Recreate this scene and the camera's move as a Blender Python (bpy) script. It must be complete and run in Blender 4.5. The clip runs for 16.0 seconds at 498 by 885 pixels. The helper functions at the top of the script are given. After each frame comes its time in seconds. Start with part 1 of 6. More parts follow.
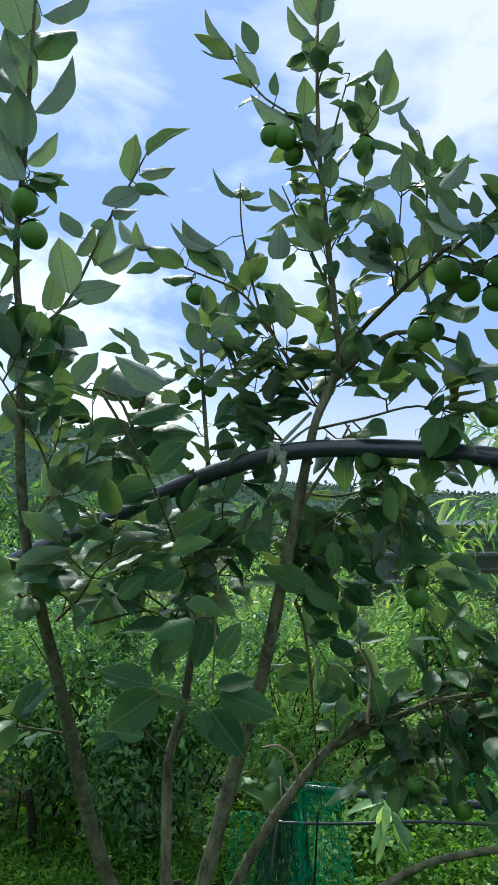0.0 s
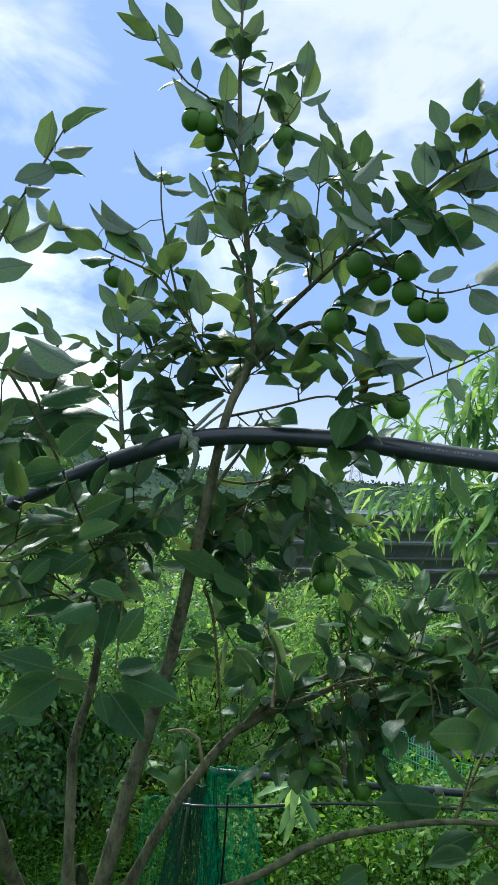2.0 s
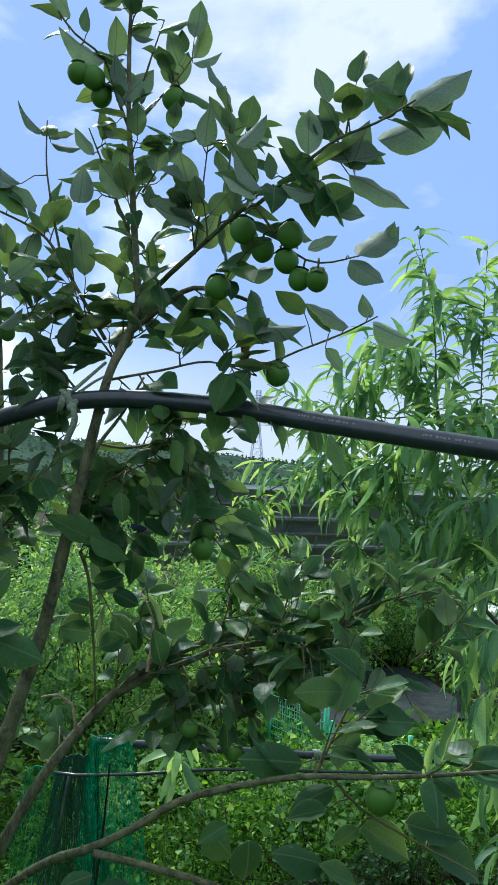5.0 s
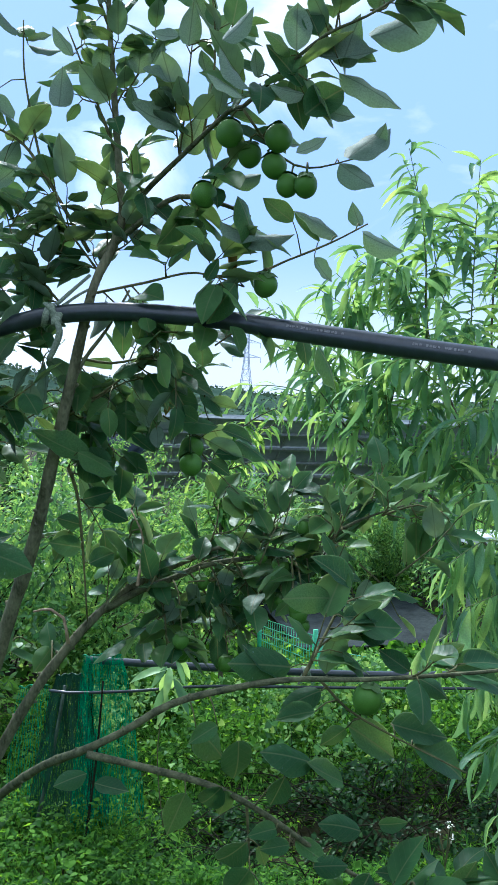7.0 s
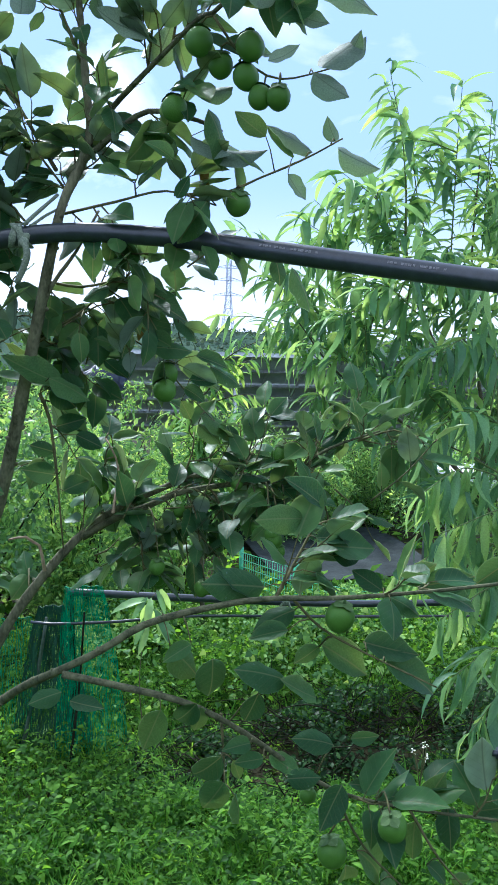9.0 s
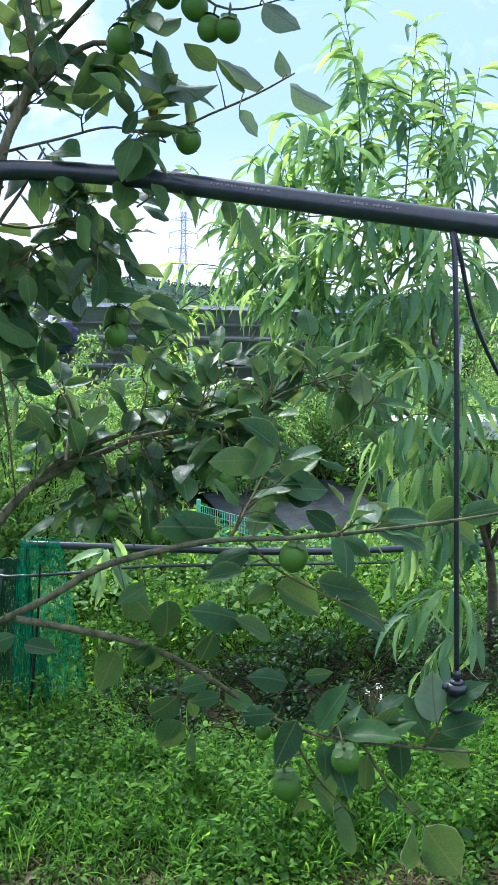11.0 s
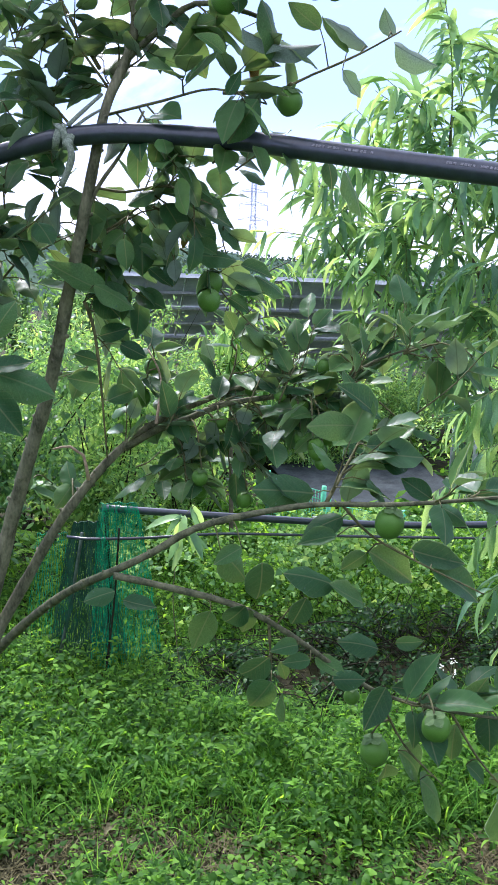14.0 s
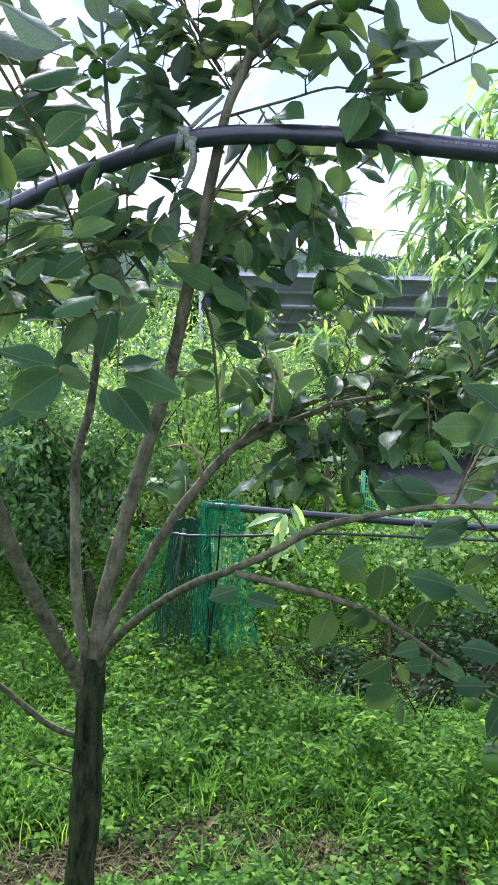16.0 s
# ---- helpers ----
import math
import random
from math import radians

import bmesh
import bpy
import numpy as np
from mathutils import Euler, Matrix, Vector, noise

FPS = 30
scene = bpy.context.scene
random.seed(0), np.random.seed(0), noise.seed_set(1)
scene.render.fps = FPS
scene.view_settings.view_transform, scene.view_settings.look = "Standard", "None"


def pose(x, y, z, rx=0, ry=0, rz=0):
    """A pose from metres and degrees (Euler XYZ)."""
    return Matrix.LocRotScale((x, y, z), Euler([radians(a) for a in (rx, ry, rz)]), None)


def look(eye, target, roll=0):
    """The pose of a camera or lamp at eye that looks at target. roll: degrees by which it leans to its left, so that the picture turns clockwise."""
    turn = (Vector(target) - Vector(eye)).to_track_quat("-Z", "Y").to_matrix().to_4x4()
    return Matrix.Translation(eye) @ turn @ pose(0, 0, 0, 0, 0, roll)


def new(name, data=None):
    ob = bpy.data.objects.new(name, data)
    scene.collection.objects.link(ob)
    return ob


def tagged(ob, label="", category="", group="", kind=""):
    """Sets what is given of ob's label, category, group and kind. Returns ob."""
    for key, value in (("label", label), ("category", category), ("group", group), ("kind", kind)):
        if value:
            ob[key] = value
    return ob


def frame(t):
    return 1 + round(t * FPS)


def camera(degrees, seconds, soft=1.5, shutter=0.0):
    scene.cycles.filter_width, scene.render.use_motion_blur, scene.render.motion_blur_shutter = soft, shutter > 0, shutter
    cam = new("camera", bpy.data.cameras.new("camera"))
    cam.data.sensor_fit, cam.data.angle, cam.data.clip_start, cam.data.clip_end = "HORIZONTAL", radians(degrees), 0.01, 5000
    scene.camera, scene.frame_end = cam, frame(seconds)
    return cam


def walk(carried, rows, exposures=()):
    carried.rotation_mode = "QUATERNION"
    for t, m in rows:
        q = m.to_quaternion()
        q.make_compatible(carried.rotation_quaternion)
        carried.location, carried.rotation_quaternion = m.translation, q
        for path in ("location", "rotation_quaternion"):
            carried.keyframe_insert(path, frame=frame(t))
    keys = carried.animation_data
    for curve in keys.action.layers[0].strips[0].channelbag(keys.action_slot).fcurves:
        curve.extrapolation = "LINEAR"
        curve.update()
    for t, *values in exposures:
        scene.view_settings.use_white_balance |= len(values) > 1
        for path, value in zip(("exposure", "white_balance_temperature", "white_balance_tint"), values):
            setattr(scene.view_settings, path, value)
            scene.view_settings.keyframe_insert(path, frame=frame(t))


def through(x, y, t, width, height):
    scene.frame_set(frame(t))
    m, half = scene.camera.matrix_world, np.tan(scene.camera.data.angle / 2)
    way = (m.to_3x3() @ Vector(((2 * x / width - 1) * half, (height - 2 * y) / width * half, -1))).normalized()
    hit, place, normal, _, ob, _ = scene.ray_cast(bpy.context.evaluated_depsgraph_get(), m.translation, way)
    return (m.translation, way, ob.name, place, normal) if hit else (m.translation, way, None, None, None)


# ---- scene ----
cam = camera(33.4, 16.0, soft=1.1)
METRES, EYE, TILT, LEAN, TURN = 0.28, 1.6, 5.2, 0.0, 0.0
ROWS = [
    (0.0, 0.0, 0.0, 0.0, 0.0, 0.0, -0.0),
    (0.5, 0.0368, -0.0052, -0.0057, -1.34, -0.31, -0.25),
    (1.0, 0.0607, -0.0188, -0.0054, -2.5, -0.49, -0.69),
    (1.5, 0.0823, -0.022, -0.0014, -3.81, -0.7, -1.16),
    (2.0, 0.1079, -0.0283, -0.0041, -4.9, -0.82, -1.53),
    (2.5, 0.1393, -0.0351, -0.0025, -6.2, -0.97, -1.9),
    (3.0, 0.1691, -0.0469, -0.0011, -7.47, -1.08, -2.2),
    (3.5, 0.1954, -0.0585, -0.0071, -8.68, -1.09, -2.46),
    (4.0, 0.2151, -0.0571, -0.0165, -9.75, -1.18, -2.79),
    (4.5, 0.2357, -0.0492, -0.0399, -10.79, -1.36, -3.08),
    (4.7, 0.243, -0.047, -0.05, -11.17, -1.65, -3.15),
    (5.75, 0.266, -0.034, -0.115, -12.25, -3.85, -3.05),
    (6.8, 0.273, -0.018, -0.181, -12.4, -6.42, -2.9),
    (7.0, 0.2716, -0.0151, -0.1909, -12.39, -6.81, -2.92),
    (7.5, 0.2691, -0.0087, -0.2123, -12.43, -7.73, -2.92),
    (8.0, 0.2767, -0.0043, -0.2359, -12.6, -8.6, -2.89),
    (8.5, 0.3031, 0.0032, -0.2641, -12.87, -9.77, -2.83),
    (9.0, 0.3364, 0.0037, -0.2889, -13.62, -10.92, -2.75),
    (9.5, 0.3598, -0.003, -0.3044, -15.09, -11.54, -2.89),
    (9.7, 0.367, -0.002, -0.311, -15.49, -11.88, -2.9),
    (10.75, 0.367, 0.003, -0.35, -16.7, -13.55, -2.87),
    (11.8, 0.314, 0.009, -0.386, -15.71, -14.72, -2.8),
    (12.0, 0.3019, 0.0108, -0.3907, -15.35, -14.94, -2.77),
    (12.5, 0.2693, 0.024, -0.4027, -14.54, -15.31, -2.86),
    (13.0, 0.2475, 0.0256, -0.4049, -13.82, -15.58, -3.04),
    (13.5, 0.2335, 0.0275, -0.4113, -13.05, -15.78, -3.06),
    (14.0, 0.1982, 0.0326, -0.4142, -11.96, -15.94, -3.01),
    (14.5, 0.1552, 0.0422, -0.422, -10.73, -16.08, -2.78),
    (15.0, 0.1103, 0.0574, -0.4252, -9.41, -16.21, -2.52),
    (15.5, 0.0656, 0.065, -0.4228, -7.94, -16.29, -2.29),
    (16.0, 0.0173, 0.0657, -0.4181, -5.99, -16.29, -1.97),
]
EXPOSURES = [(0.0, 0.33, 5800, 4), (4.5, 0.27, 5760, 3), (7.0, 0.71, 5350, 7), (9.5, 0.91, 5440, 14), (12.0, 1.12, 5620, 21), (16.0, 1.32, 5700, 29)]
walk(cam, [(t, pose(0, 0, EYE, TILT, LEAN, TURN) @ pose(METRES * x, METRES * y, METRES * z, 90 + pitch, roll, yaw)) for t, x, y, z, yaw, pitch, roll in ROWS], EXPOSURES)

# ---- sky and sun: a bright, partly clouded sky, the sun low behind cloud ahead ----
SUN_AZ, SUN_EL = -12.0, 44.0
world = bpy.data.worlds.new("sky")
scene.world = world
world.use_nodes = True


def tree(nt):
    nt.nodes.clear()

    def node(kind, ins=None, **attrs):
        n = nt.nodes.new("ShaderNode" + kind)
        for k, v in attrs.items():
            setattr(n, k, v)
        for k, v in (ins or {}).items():
            if isinstance(v, bpy.types.NodeSocket):
                nt.links.new(v, n.inputs[k])
            else:
                n.inputs[k].default_value = v
        return n
    return node


def ramp(node, fac, stops):
    r = node("ValToRGB", {"Fac": fac})
    el = r.color_ramp.elements
    while len(el) < len(stops):
        el.new(0.5)
    for e, (p, c) in zip(el, stops):
        e.position = p
        e.color = (*c, 1) if len(c) == 3 else c
    return r.outputs["Color"]


n = tree(world.node_tree)
sky = n("TexSky", sky_type="NISHITA", sun_disc=False, sun_elevation=radians(SUN_EL), sun_rotation=radians(SUN_AZ), air_density=1.0, dust_density=0.6, ozone_density=2.5)
coord = n("TexCoord").outputs["Generated"]
sep = n("SeparateXYZ", {"Vector": coord})
stretch = n("Mapping", {"Vector": coord, "Scale": (1.0, 1.0, 1.9), "Location": (0.31, 0.1, 0.42)})
big = n("TexNoise", {"Vector": stretch.outputs[0], "Scale": 5.0, "Detail": 8.0, "Roughness": 0.56, "Distortion": 0.5})
density = big.outputs["Fac"]


def bank(az, el, size, amount):
    """Adds a bank of cloud round a direction."""
    a, e = radians(az), radians(el)
    d = n("VectorMath", {0: coord, 1: (math.sin(a) * math.cos(e), math.cos(a) * math.cos(e), math.sin(e))}, operation="DOT_PRODUCT")
    f = n("MapRange", {"Value": d.outputs["Value"], "From Min": math.cos(radians(size)), "From Max": 1.0, "To Min": 0.0, "To Max": amount}, interpolation_type="SMOOTHSTEP")
    return n("Math", {0: density, 1: f.outputs[0]}, operation="ADD").outputs[0]


# last three banks are unseen cloud, added to brighten leaves facing the camera
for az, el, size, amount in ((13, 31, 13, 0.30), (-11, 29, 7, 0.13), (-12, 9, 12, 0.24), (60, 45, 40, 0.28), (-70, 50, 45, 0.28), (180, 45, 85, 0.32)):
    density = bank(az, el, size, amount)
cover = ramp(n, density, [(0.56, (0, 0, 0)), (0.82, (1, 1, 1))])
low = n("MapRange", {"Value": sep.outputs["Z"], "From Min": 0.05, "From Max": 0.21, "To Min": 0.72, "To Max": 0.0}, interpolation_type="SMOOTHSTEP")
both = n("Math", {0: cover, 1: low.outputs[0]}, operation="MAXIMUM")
glow = n("VectorMath", {0: coord, 1: (math.sin(radians(SUN_AZ)) * 0.97, math.cos(radians(SUN_AZ)) * 0.97, 0.2)}, operation="DOT_PRODUCT")
near = n("MapRange", {"Value": glow.outputs["Value"], "From Min": 0.92, "From Max": 1.0, "To Min": 1.0, "To Max": 1.6}, interpolation_type="SMOOTHSTEP")
white = n("VectorMath", {0: (8.6, 8.85, 9.35), "Scale": near.outputs[0]}, operation="SCALE")
blue = n("Mix", {"A": sky.outputs[0], "B": (2.7, 5.0, 9.6, 1), "Factor": 0.75}, data_type="RGBA")
blue.inputs[6].default_value, blue.inputs[7].default_value, blue.inputs[0].default_value = (0, 0, 0, 1), (3.85, 5.35, 9.1, 1), 0.92
world.node_tree.links.new(sky.outputs[0], blue.inputs[6])
mix = n("Mix", data_type="RGBA")
world.node_tree.links.new(both.outputs[0], mix.inputs[0])
world.node_tree.links.new(blue.outputs[2], mix.inputs[6])
world.node_tree.links.new(white.outputs[0], mix.inputs[7])
bg = n("Background", {"Strength": 0.085})
world.node_tree.links.new(mix.outputs[2], bg.inputs["Color"])
n("OutputWorld", {"Surface": bg.outputs[0]})

sun = new("sun", bpy.data.lights.new("sun", "SUN"))
sun.data.energy, sun.data.angle, sun.data.color = 4.9, radians(18), (1.0, 0.95, 0.84)
az, el = radians(SUN_AZ), radians(SUN_EL)
sun.matrix_world = look((40 * math.sin(az) * math.cos(el), 40 * math.cos(az) * math.cos(el), 40 * math.sin(el)), (0, 0, 0))


# ---- materials ----
def material(name):
    m = bpy.data.materials.new(name)
    m.use_nodes = True
    return m, tree(m.node_tree)


def leaf_material(name, dark, mid, light, translucency=0.35, gloss=0.25, rough=0.35, veins=0.0, back=(0.25, 0.4, 0.05), vein=(0.16, 0.24, 0.09), spec=0.0, relief=0.1):
    """A leaf: diffuse with light passing through it, a waxy coat, its hue varied leaf by leaf."""
    m, n = material(name)
    geo = n("NewGeometry")
    info = n("ObjectInfo")
    rnd = n("Math", {0: geo.outputs["Random Per Island"], 1: info.outputs["Random"]}, operation="ADD")
    rnd = n("Math", {0: rnd.outputs[0]}, operation="FRACT").outputs[0]
    col = ramp(n, rnd, [(0.0, dark), (0.5, mid), (1.0, light)])
    blotch = n("TexNoise", {"Vector": n("TexCoord").outputs["Object"], "Scale": 35.0, "Detail": 4.0})
    shade = n("MapRange", {"Value": blotch.outputs["Fac"], "From Min": 0.3, "From Max": 0.7, "To Min": 0.84, "To Max": 1.14})
    col = n("VectorMath", {0: col, "Scale": shade.outputs[0]}, operation="SCALE").outputs[0]
    normal = None
    if veins:
        uv = n("UVMap", uv_map="uv")
        s = n("SeparateXYZ", {"Vector": uv.outputs[0]})
        side = n("Math", {0: s.outputs["X"], 1: 0.5}, operation="SUBTRACT")
        side = n("Math", {0: side.outputs[0]}, operation="ABSOLUTE").outputs[0]
        slant = n("Math", {0: side, 1: -0.55, 2: s.outputs["Y"]}, operation="MULTIPLY_ADD").outputs[0]
        w = n("Math", {0: slant, 1: 7.0}, operation="MULTIPLY")
        w = n("Math", {0: w.outputs[0], 1: 0.5}, operation="PINGPONG").outputs[0]
        line = n("MapRange", {"Value": w, "From Min": 0.0, "From Max": 0.06, "To Min": 0.35, "To Max": 0.0}).outputs[0]
        rib = n("MapRange", {"Value": side, "From Min": 0.008, "From Max": 0.035, "To Min": 1.0, "To Max": 0.0}).outputs[0]
        both = n("Math", {0: line, 1: rib}, operation="MAXIMUM").outputs[0]
        amount = n("Math", {0: both, 1: veins}, operation="MULTIPLY").outputs[0]
        mx = n("Mix", data_type="RGBA")
        m.node_tree.links.new(amount, mx.inputs[0])
        m.node_tree.links.new(col, mx.inputs[6])
        mx.inputs[7].default_value = (*vein, 1)
        col = mx.outputs[2]
        quilt = n("Math", {0: w, 1: both}, operation="SUBTRACT").outputs[0]
        quilt = n("Math", {0: quilt, 1: 0.4}, operation="MULTIPLY").outputs[0]
        quilt = n("Math", {0: blotch.outputs["Fac"], 1: 2.2, 2: quilt}, operation="MULTIPLY_ADD").outputs[0]
        normal = n("Bump", {"Height": quilt, "Strength": relief, "Distance": 0.003}).outputs[0]
    if not normal:
        normal = n("Bump", {"Height": blotch.outputs["Fac"], "Strength": 0.3, "Distance": 0.01}).outputs[0]
    p = n("BsdfPrincipled", {"Base Color": col, "Roughness": rough if spec else 0.8, "Specular IOR Level": spec})
    sheen = n("BsdfGlossy", {"Roughness": rough})
    waxy = n("MixShader", {"Fac": gloss * 0.35})
    m.node_tree.links.new(p.outputs[0], waxy.inputs[1])
    m.node_tree.links.new(sheen.outputs[0], waxy.inputs[2])
    through = n("VectorMath", {0: col, 1: tuple(b / max(0.02, a) for a, b in zip(mid, back))}, operation="MULTIPLY").outputs[0]
    tr = n("BsdfTranslucent", {"Color": through})
    if normal:
        m.node_tree.links.new(normal, p.inputs["Normal"])
        m.node_tree.links.new(normal, sheen.inputs["Normal"])
    out = n("MixShader", {"Fac": translucency})
    m.node_tree.links.new(waxy.outputs[0], out.inputs[1])
    m.node_tree.links.new(tr.outputs[0], out.inputs[2])
    n("OutputMaterial", {"Surface": out.outputs[0]})
    return m


def plain(name, a, b, scale=20.0, rough=0.6, metal=0.0, bump=0.0, gloss=0.5, stretch=(1, 1, 1), detail=6.0, fine=0.0):
    """Two colours mixed by noise at two scales, with fine relief."""
    m, n = material(name)
    co = n("Mapping", {"Vector": n("TexCoord").outputs["Object"], "Scale": stretch}).outputs[0]
    t1 = n("TexNoise", {"Vector": co, "Scale": scale, "Detail": detail, "Roughness": 0.62})
    t2 = n("TexNoise", {"Vector": co, "Scale": scale * 7, "Detail": 3.0})
    f = n("Math", {0: t2.outputs["Fac"], 1: 0.35, 2: t1.outputs["Fac"]}, operation="MULTIPLY_ADD").outputs[0]
    col = ramp(n, f, [(0.5, a), (0.85, b)])
    p = n("BsdfPrincipled", {"Base Color": col, "Roughness": rough, "Metallic": metal, "Specular IOR Level": gloss})
    if bump:
        m.node_tree.links.new(n("Bump", {"Height": f, "Strength": 0.8, "Distance": bump}).outputs[0], p.inputs["Normal"])
    n("OutputMaterial", {"Surface": p.outputs[0]})
    return m


PERSIMMON_LEAF = leaf_material("persimmon_leaf", (0.02, 0.07, 0.028), (0.036, 0.108, 0.040), (0.068, 0.16, 0.05), 0.35, 0.0, 0.42, 0.5, (0.46, 0.66, 0.27), (0.12, 0.18, 0.085), 0.17, 0.2)
PERSIMMON_UNDERSIDE = leaf_material("persimmon_underside", (0.16, 0.23, 0.175), (0.205, 0.285, 0.215), (0.26, 0.35, 0.24), 0.36, 0.0, 0.6, 0.6, (0.46, 0.60, 0.36), (0.08, 0.12, 0.085), 0.3, 0.28)
PEACH_LEAF = leaf_material("peach_leaf", (0.066, 0.17, 0.09), (0.125, 0.275, 0.125), (0.25, 0.44, 0.15), 0.38, 0.14, 0.4, 0.0, (0.36, 0.60, 0.17))
WEED_LEAF = leaf_material("weed_leaf", (0.014, 0.047, 0.008), (0.042, 0.114, 0.017), (0.120, 0.25, 0.035), 0.33, 0.025, 0.55, 0.0, (0.210, 0.48, 0.03))
VINE_LEAF = leaf_material("vine_leaf", (0.054, 0.14, 0.048), (0.135, 0.30, 0.08), (0.324, 0.52, 0.15), 0.34, 0.06, 0.5, 0.0, (0.335, 0.58, 0.10))
SHRUB_LEAF = leaf_material("shrub_leaf", (0.030, 0.088, 0.036), (0.075, 0.195, 0.06), (0.170, 0.34, 0.085), 0.35, 0.14, 0.36, 0.0, (0.212, 0.43, 0.085))
GRASS_BLADE = leaf_material("grass_blade", (0.053, 0.17, 0.022), (0.090, 0.26, 0.03), (0.169, 0.40, 0.05), 0.4, 0.03, 0.65, 0.0, (0.275, 0.55, 0.035))
# leaf colour darkened to stand in for the peach's shade on the brush
SHADE_LEAF = leaf_material("shade_dark_leaf", (0.010, 0.034, 0.010), (0.02, 0.06, 0.017), (0.045, 0.11, 0.028), 0.2, 0.05, 0.45, 0.0, (0.05, 0.13, 0.03))
FAR_BUSH = leaf_material("far_bush_leaf", (0.04, 0.10, 0.035), (0.07, 0.16, 0.05), (0.12, 0.24, 0.07), 0.3, 0.1, 0.6, 0.0, (0.16, 0.34, 0.06))
# hill woodland green, greyed and blued in the colour for distance haze
FAR_LEAF = leaf_material("hazed_far_leaf", (0.034, 0.066, 0.044), (0.05, 0.09, 0.055), (0.075, 0.12, 0.065), 0.2, 0.1, 0.7, 0.0, (0.075, 0.12, 0.055))
BARK = plain("beige_bark", (0.052, 0.057, 0.031), (0.235, 0.232, 0.14), 34.0, 0.85, bump=0.004, gloss=0.15, stretch=(1, 1, 0.45))
BROWN_BARK = plain("brown_branch_bark", (0.04, 0.048, 0.024), (0.165, 0.17, 0.09), 55.0, 0.8, bump=0.003, gloss=0.2)
TRUNK_BARK = plain("rough_trunk_bark", (0.008, 0.014, 0.006), (0.06, 0.082, 0.034), 60.0, 0.95, bump=0.016, gloss=0.05, stretch=(1, 1, 0.22))
TAN = plain("dry_tan_stalk", (0.22, 0.15, 0.09), (0.45, 0.34, 0.22), 80.0, 0.8)
PETAL = plain("white_petals", (0.6, 0.6, 0.5), (0.8, 0.8, 0.7), 200.0, 0.7)
TWIG = plain("twig_bark", (0.058, 0.066, 0.027), (0.165, 0.155, 0.066), 60.0, 0.8, gloss=0.2)
PEACH_BARK = plain("peach_bark", (0.05, 0.05, 0.03), (0.13, 0.11, 0.07), 50.0, 0.7, gloss=0.3)
PEACH_SHOOT = plain("green_shoot_bark", (0.08, 0.13, 0.035), (0.17, 0.22, 0.07), 50.0, 0.6, gloss=0.3)
FRUIT = plain("unripe_fruit_skin", (0.056, 0.15, 0.018), (0.10, 0.225, 0.034), 25.0, 0.45, gloss=0.25)
CALYX = plain("green_calyx", (0.05, 0.11, 0.03), (0.10, 0.18, 0.05), 90.0, 0.8)
PIPE = plain("black_polyethylene", (0.010, 0.016, 0.022), (0.026, 0.036, 0.046), 60.0, 0.34, gloss=0.8)
PRINT = plain("white_print", (0.06, 0.06, 0.065), (0.26, 0.26, 0.27), 400.0, 0.6)
CORD = plain("faded_cord", (0.13, 0.17, 0.12), (0.31, 0.36, 0.27), 300.0, 0.9, bump=0.001)
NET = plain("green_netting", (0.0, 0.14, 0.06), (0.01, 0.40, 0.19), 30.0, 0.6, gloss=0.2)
NET_DARK = plain("dark_netting", (0.006, 0.04, 0.02), (0.012, 0.10, 0.05), 30.0, 0.6)
SOIL = plain("brown_soil", (0.011, 0.012, 0.005), (0.038, 0.037, 0.016), 9.0, 0.95, bump=0.02, gloss=0.1)
STRAW = plain("dry_straw", (0.038, 0.036, 0.009), (0.110, 0.098, 0.028), 80.0, 0.9)
DEADLEAF = plain("dead_leaf_brown", (0.05, 0.05, 0.02), (0.145, 0.13, 0.055), 60.0, 0.9)
WITHERED = plain("withered_leaf_yellow", (0.20, 0.13, 0.03), (0.42, 0.28, 0.07), 60.0, 0.8)
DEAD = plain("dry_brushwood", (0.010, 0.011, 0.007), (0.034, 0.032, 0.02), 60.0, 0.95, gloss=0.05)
CLOTH = plain("black_weed_cloth", (0.012, 0.017, 0.018), (0.034, 0.045, 0.046), 6.0, 0.9, bump=0.01, gloss=0.1)
FENCE = plain("pale_green_coated_wire", (0.05, 0.42, 0.22), (0.14, 0.58, 0.34), 40.0, 0.4)
PANEL = plain("panel_backsheet", (0.22, 0.25, 0.26), (0.33, 0.37, 0.38), 3.0, 0.7, gloss=0.2)
STEEL = plain("galvanised_steel", (0.27, 0.30, 0.30), (0.45, 0.48, 0.48), 30.0, 0.42, metal=0.7)
# pale blue of distance haze is mixed into the pylon's colour
PYLON = plain("hazed_pylon_steel", (0.36, 0.42, 0.50), (0.5, 0.56, 0.64), 1.0, 0.6)
# hillside green with the same haze put into its colour
HILL = plain("hazed_hillside", (0.03, 0.055, 0.042), (0.07, 0.11, 0.075), 0.12, 1.0, bump=0.6, gloss=0.0)
GREYPOLE = plain("dull_green_grey_pole", (0.03, 0.055, 0.038), (0.085, 0.125, 0.09), 40.0, 0.6)
TARP = plain("blue_tarpaulin", (0.008, 0.014, 0.03), (0.02, 0.035, 0.07), 12.0, 0.5, bump=0.01)
WHITEWARE = plain("white_painted_metal", (0.55, 0.57, 0.6), (0.75, 0.77, 0.8), 5.0, 0.5)
CLEAR = plain("grey_translucent_plastic", (0.08, 0.095, 0.09), (0.17, 0.19, 0.18), 60.0, 0.25)


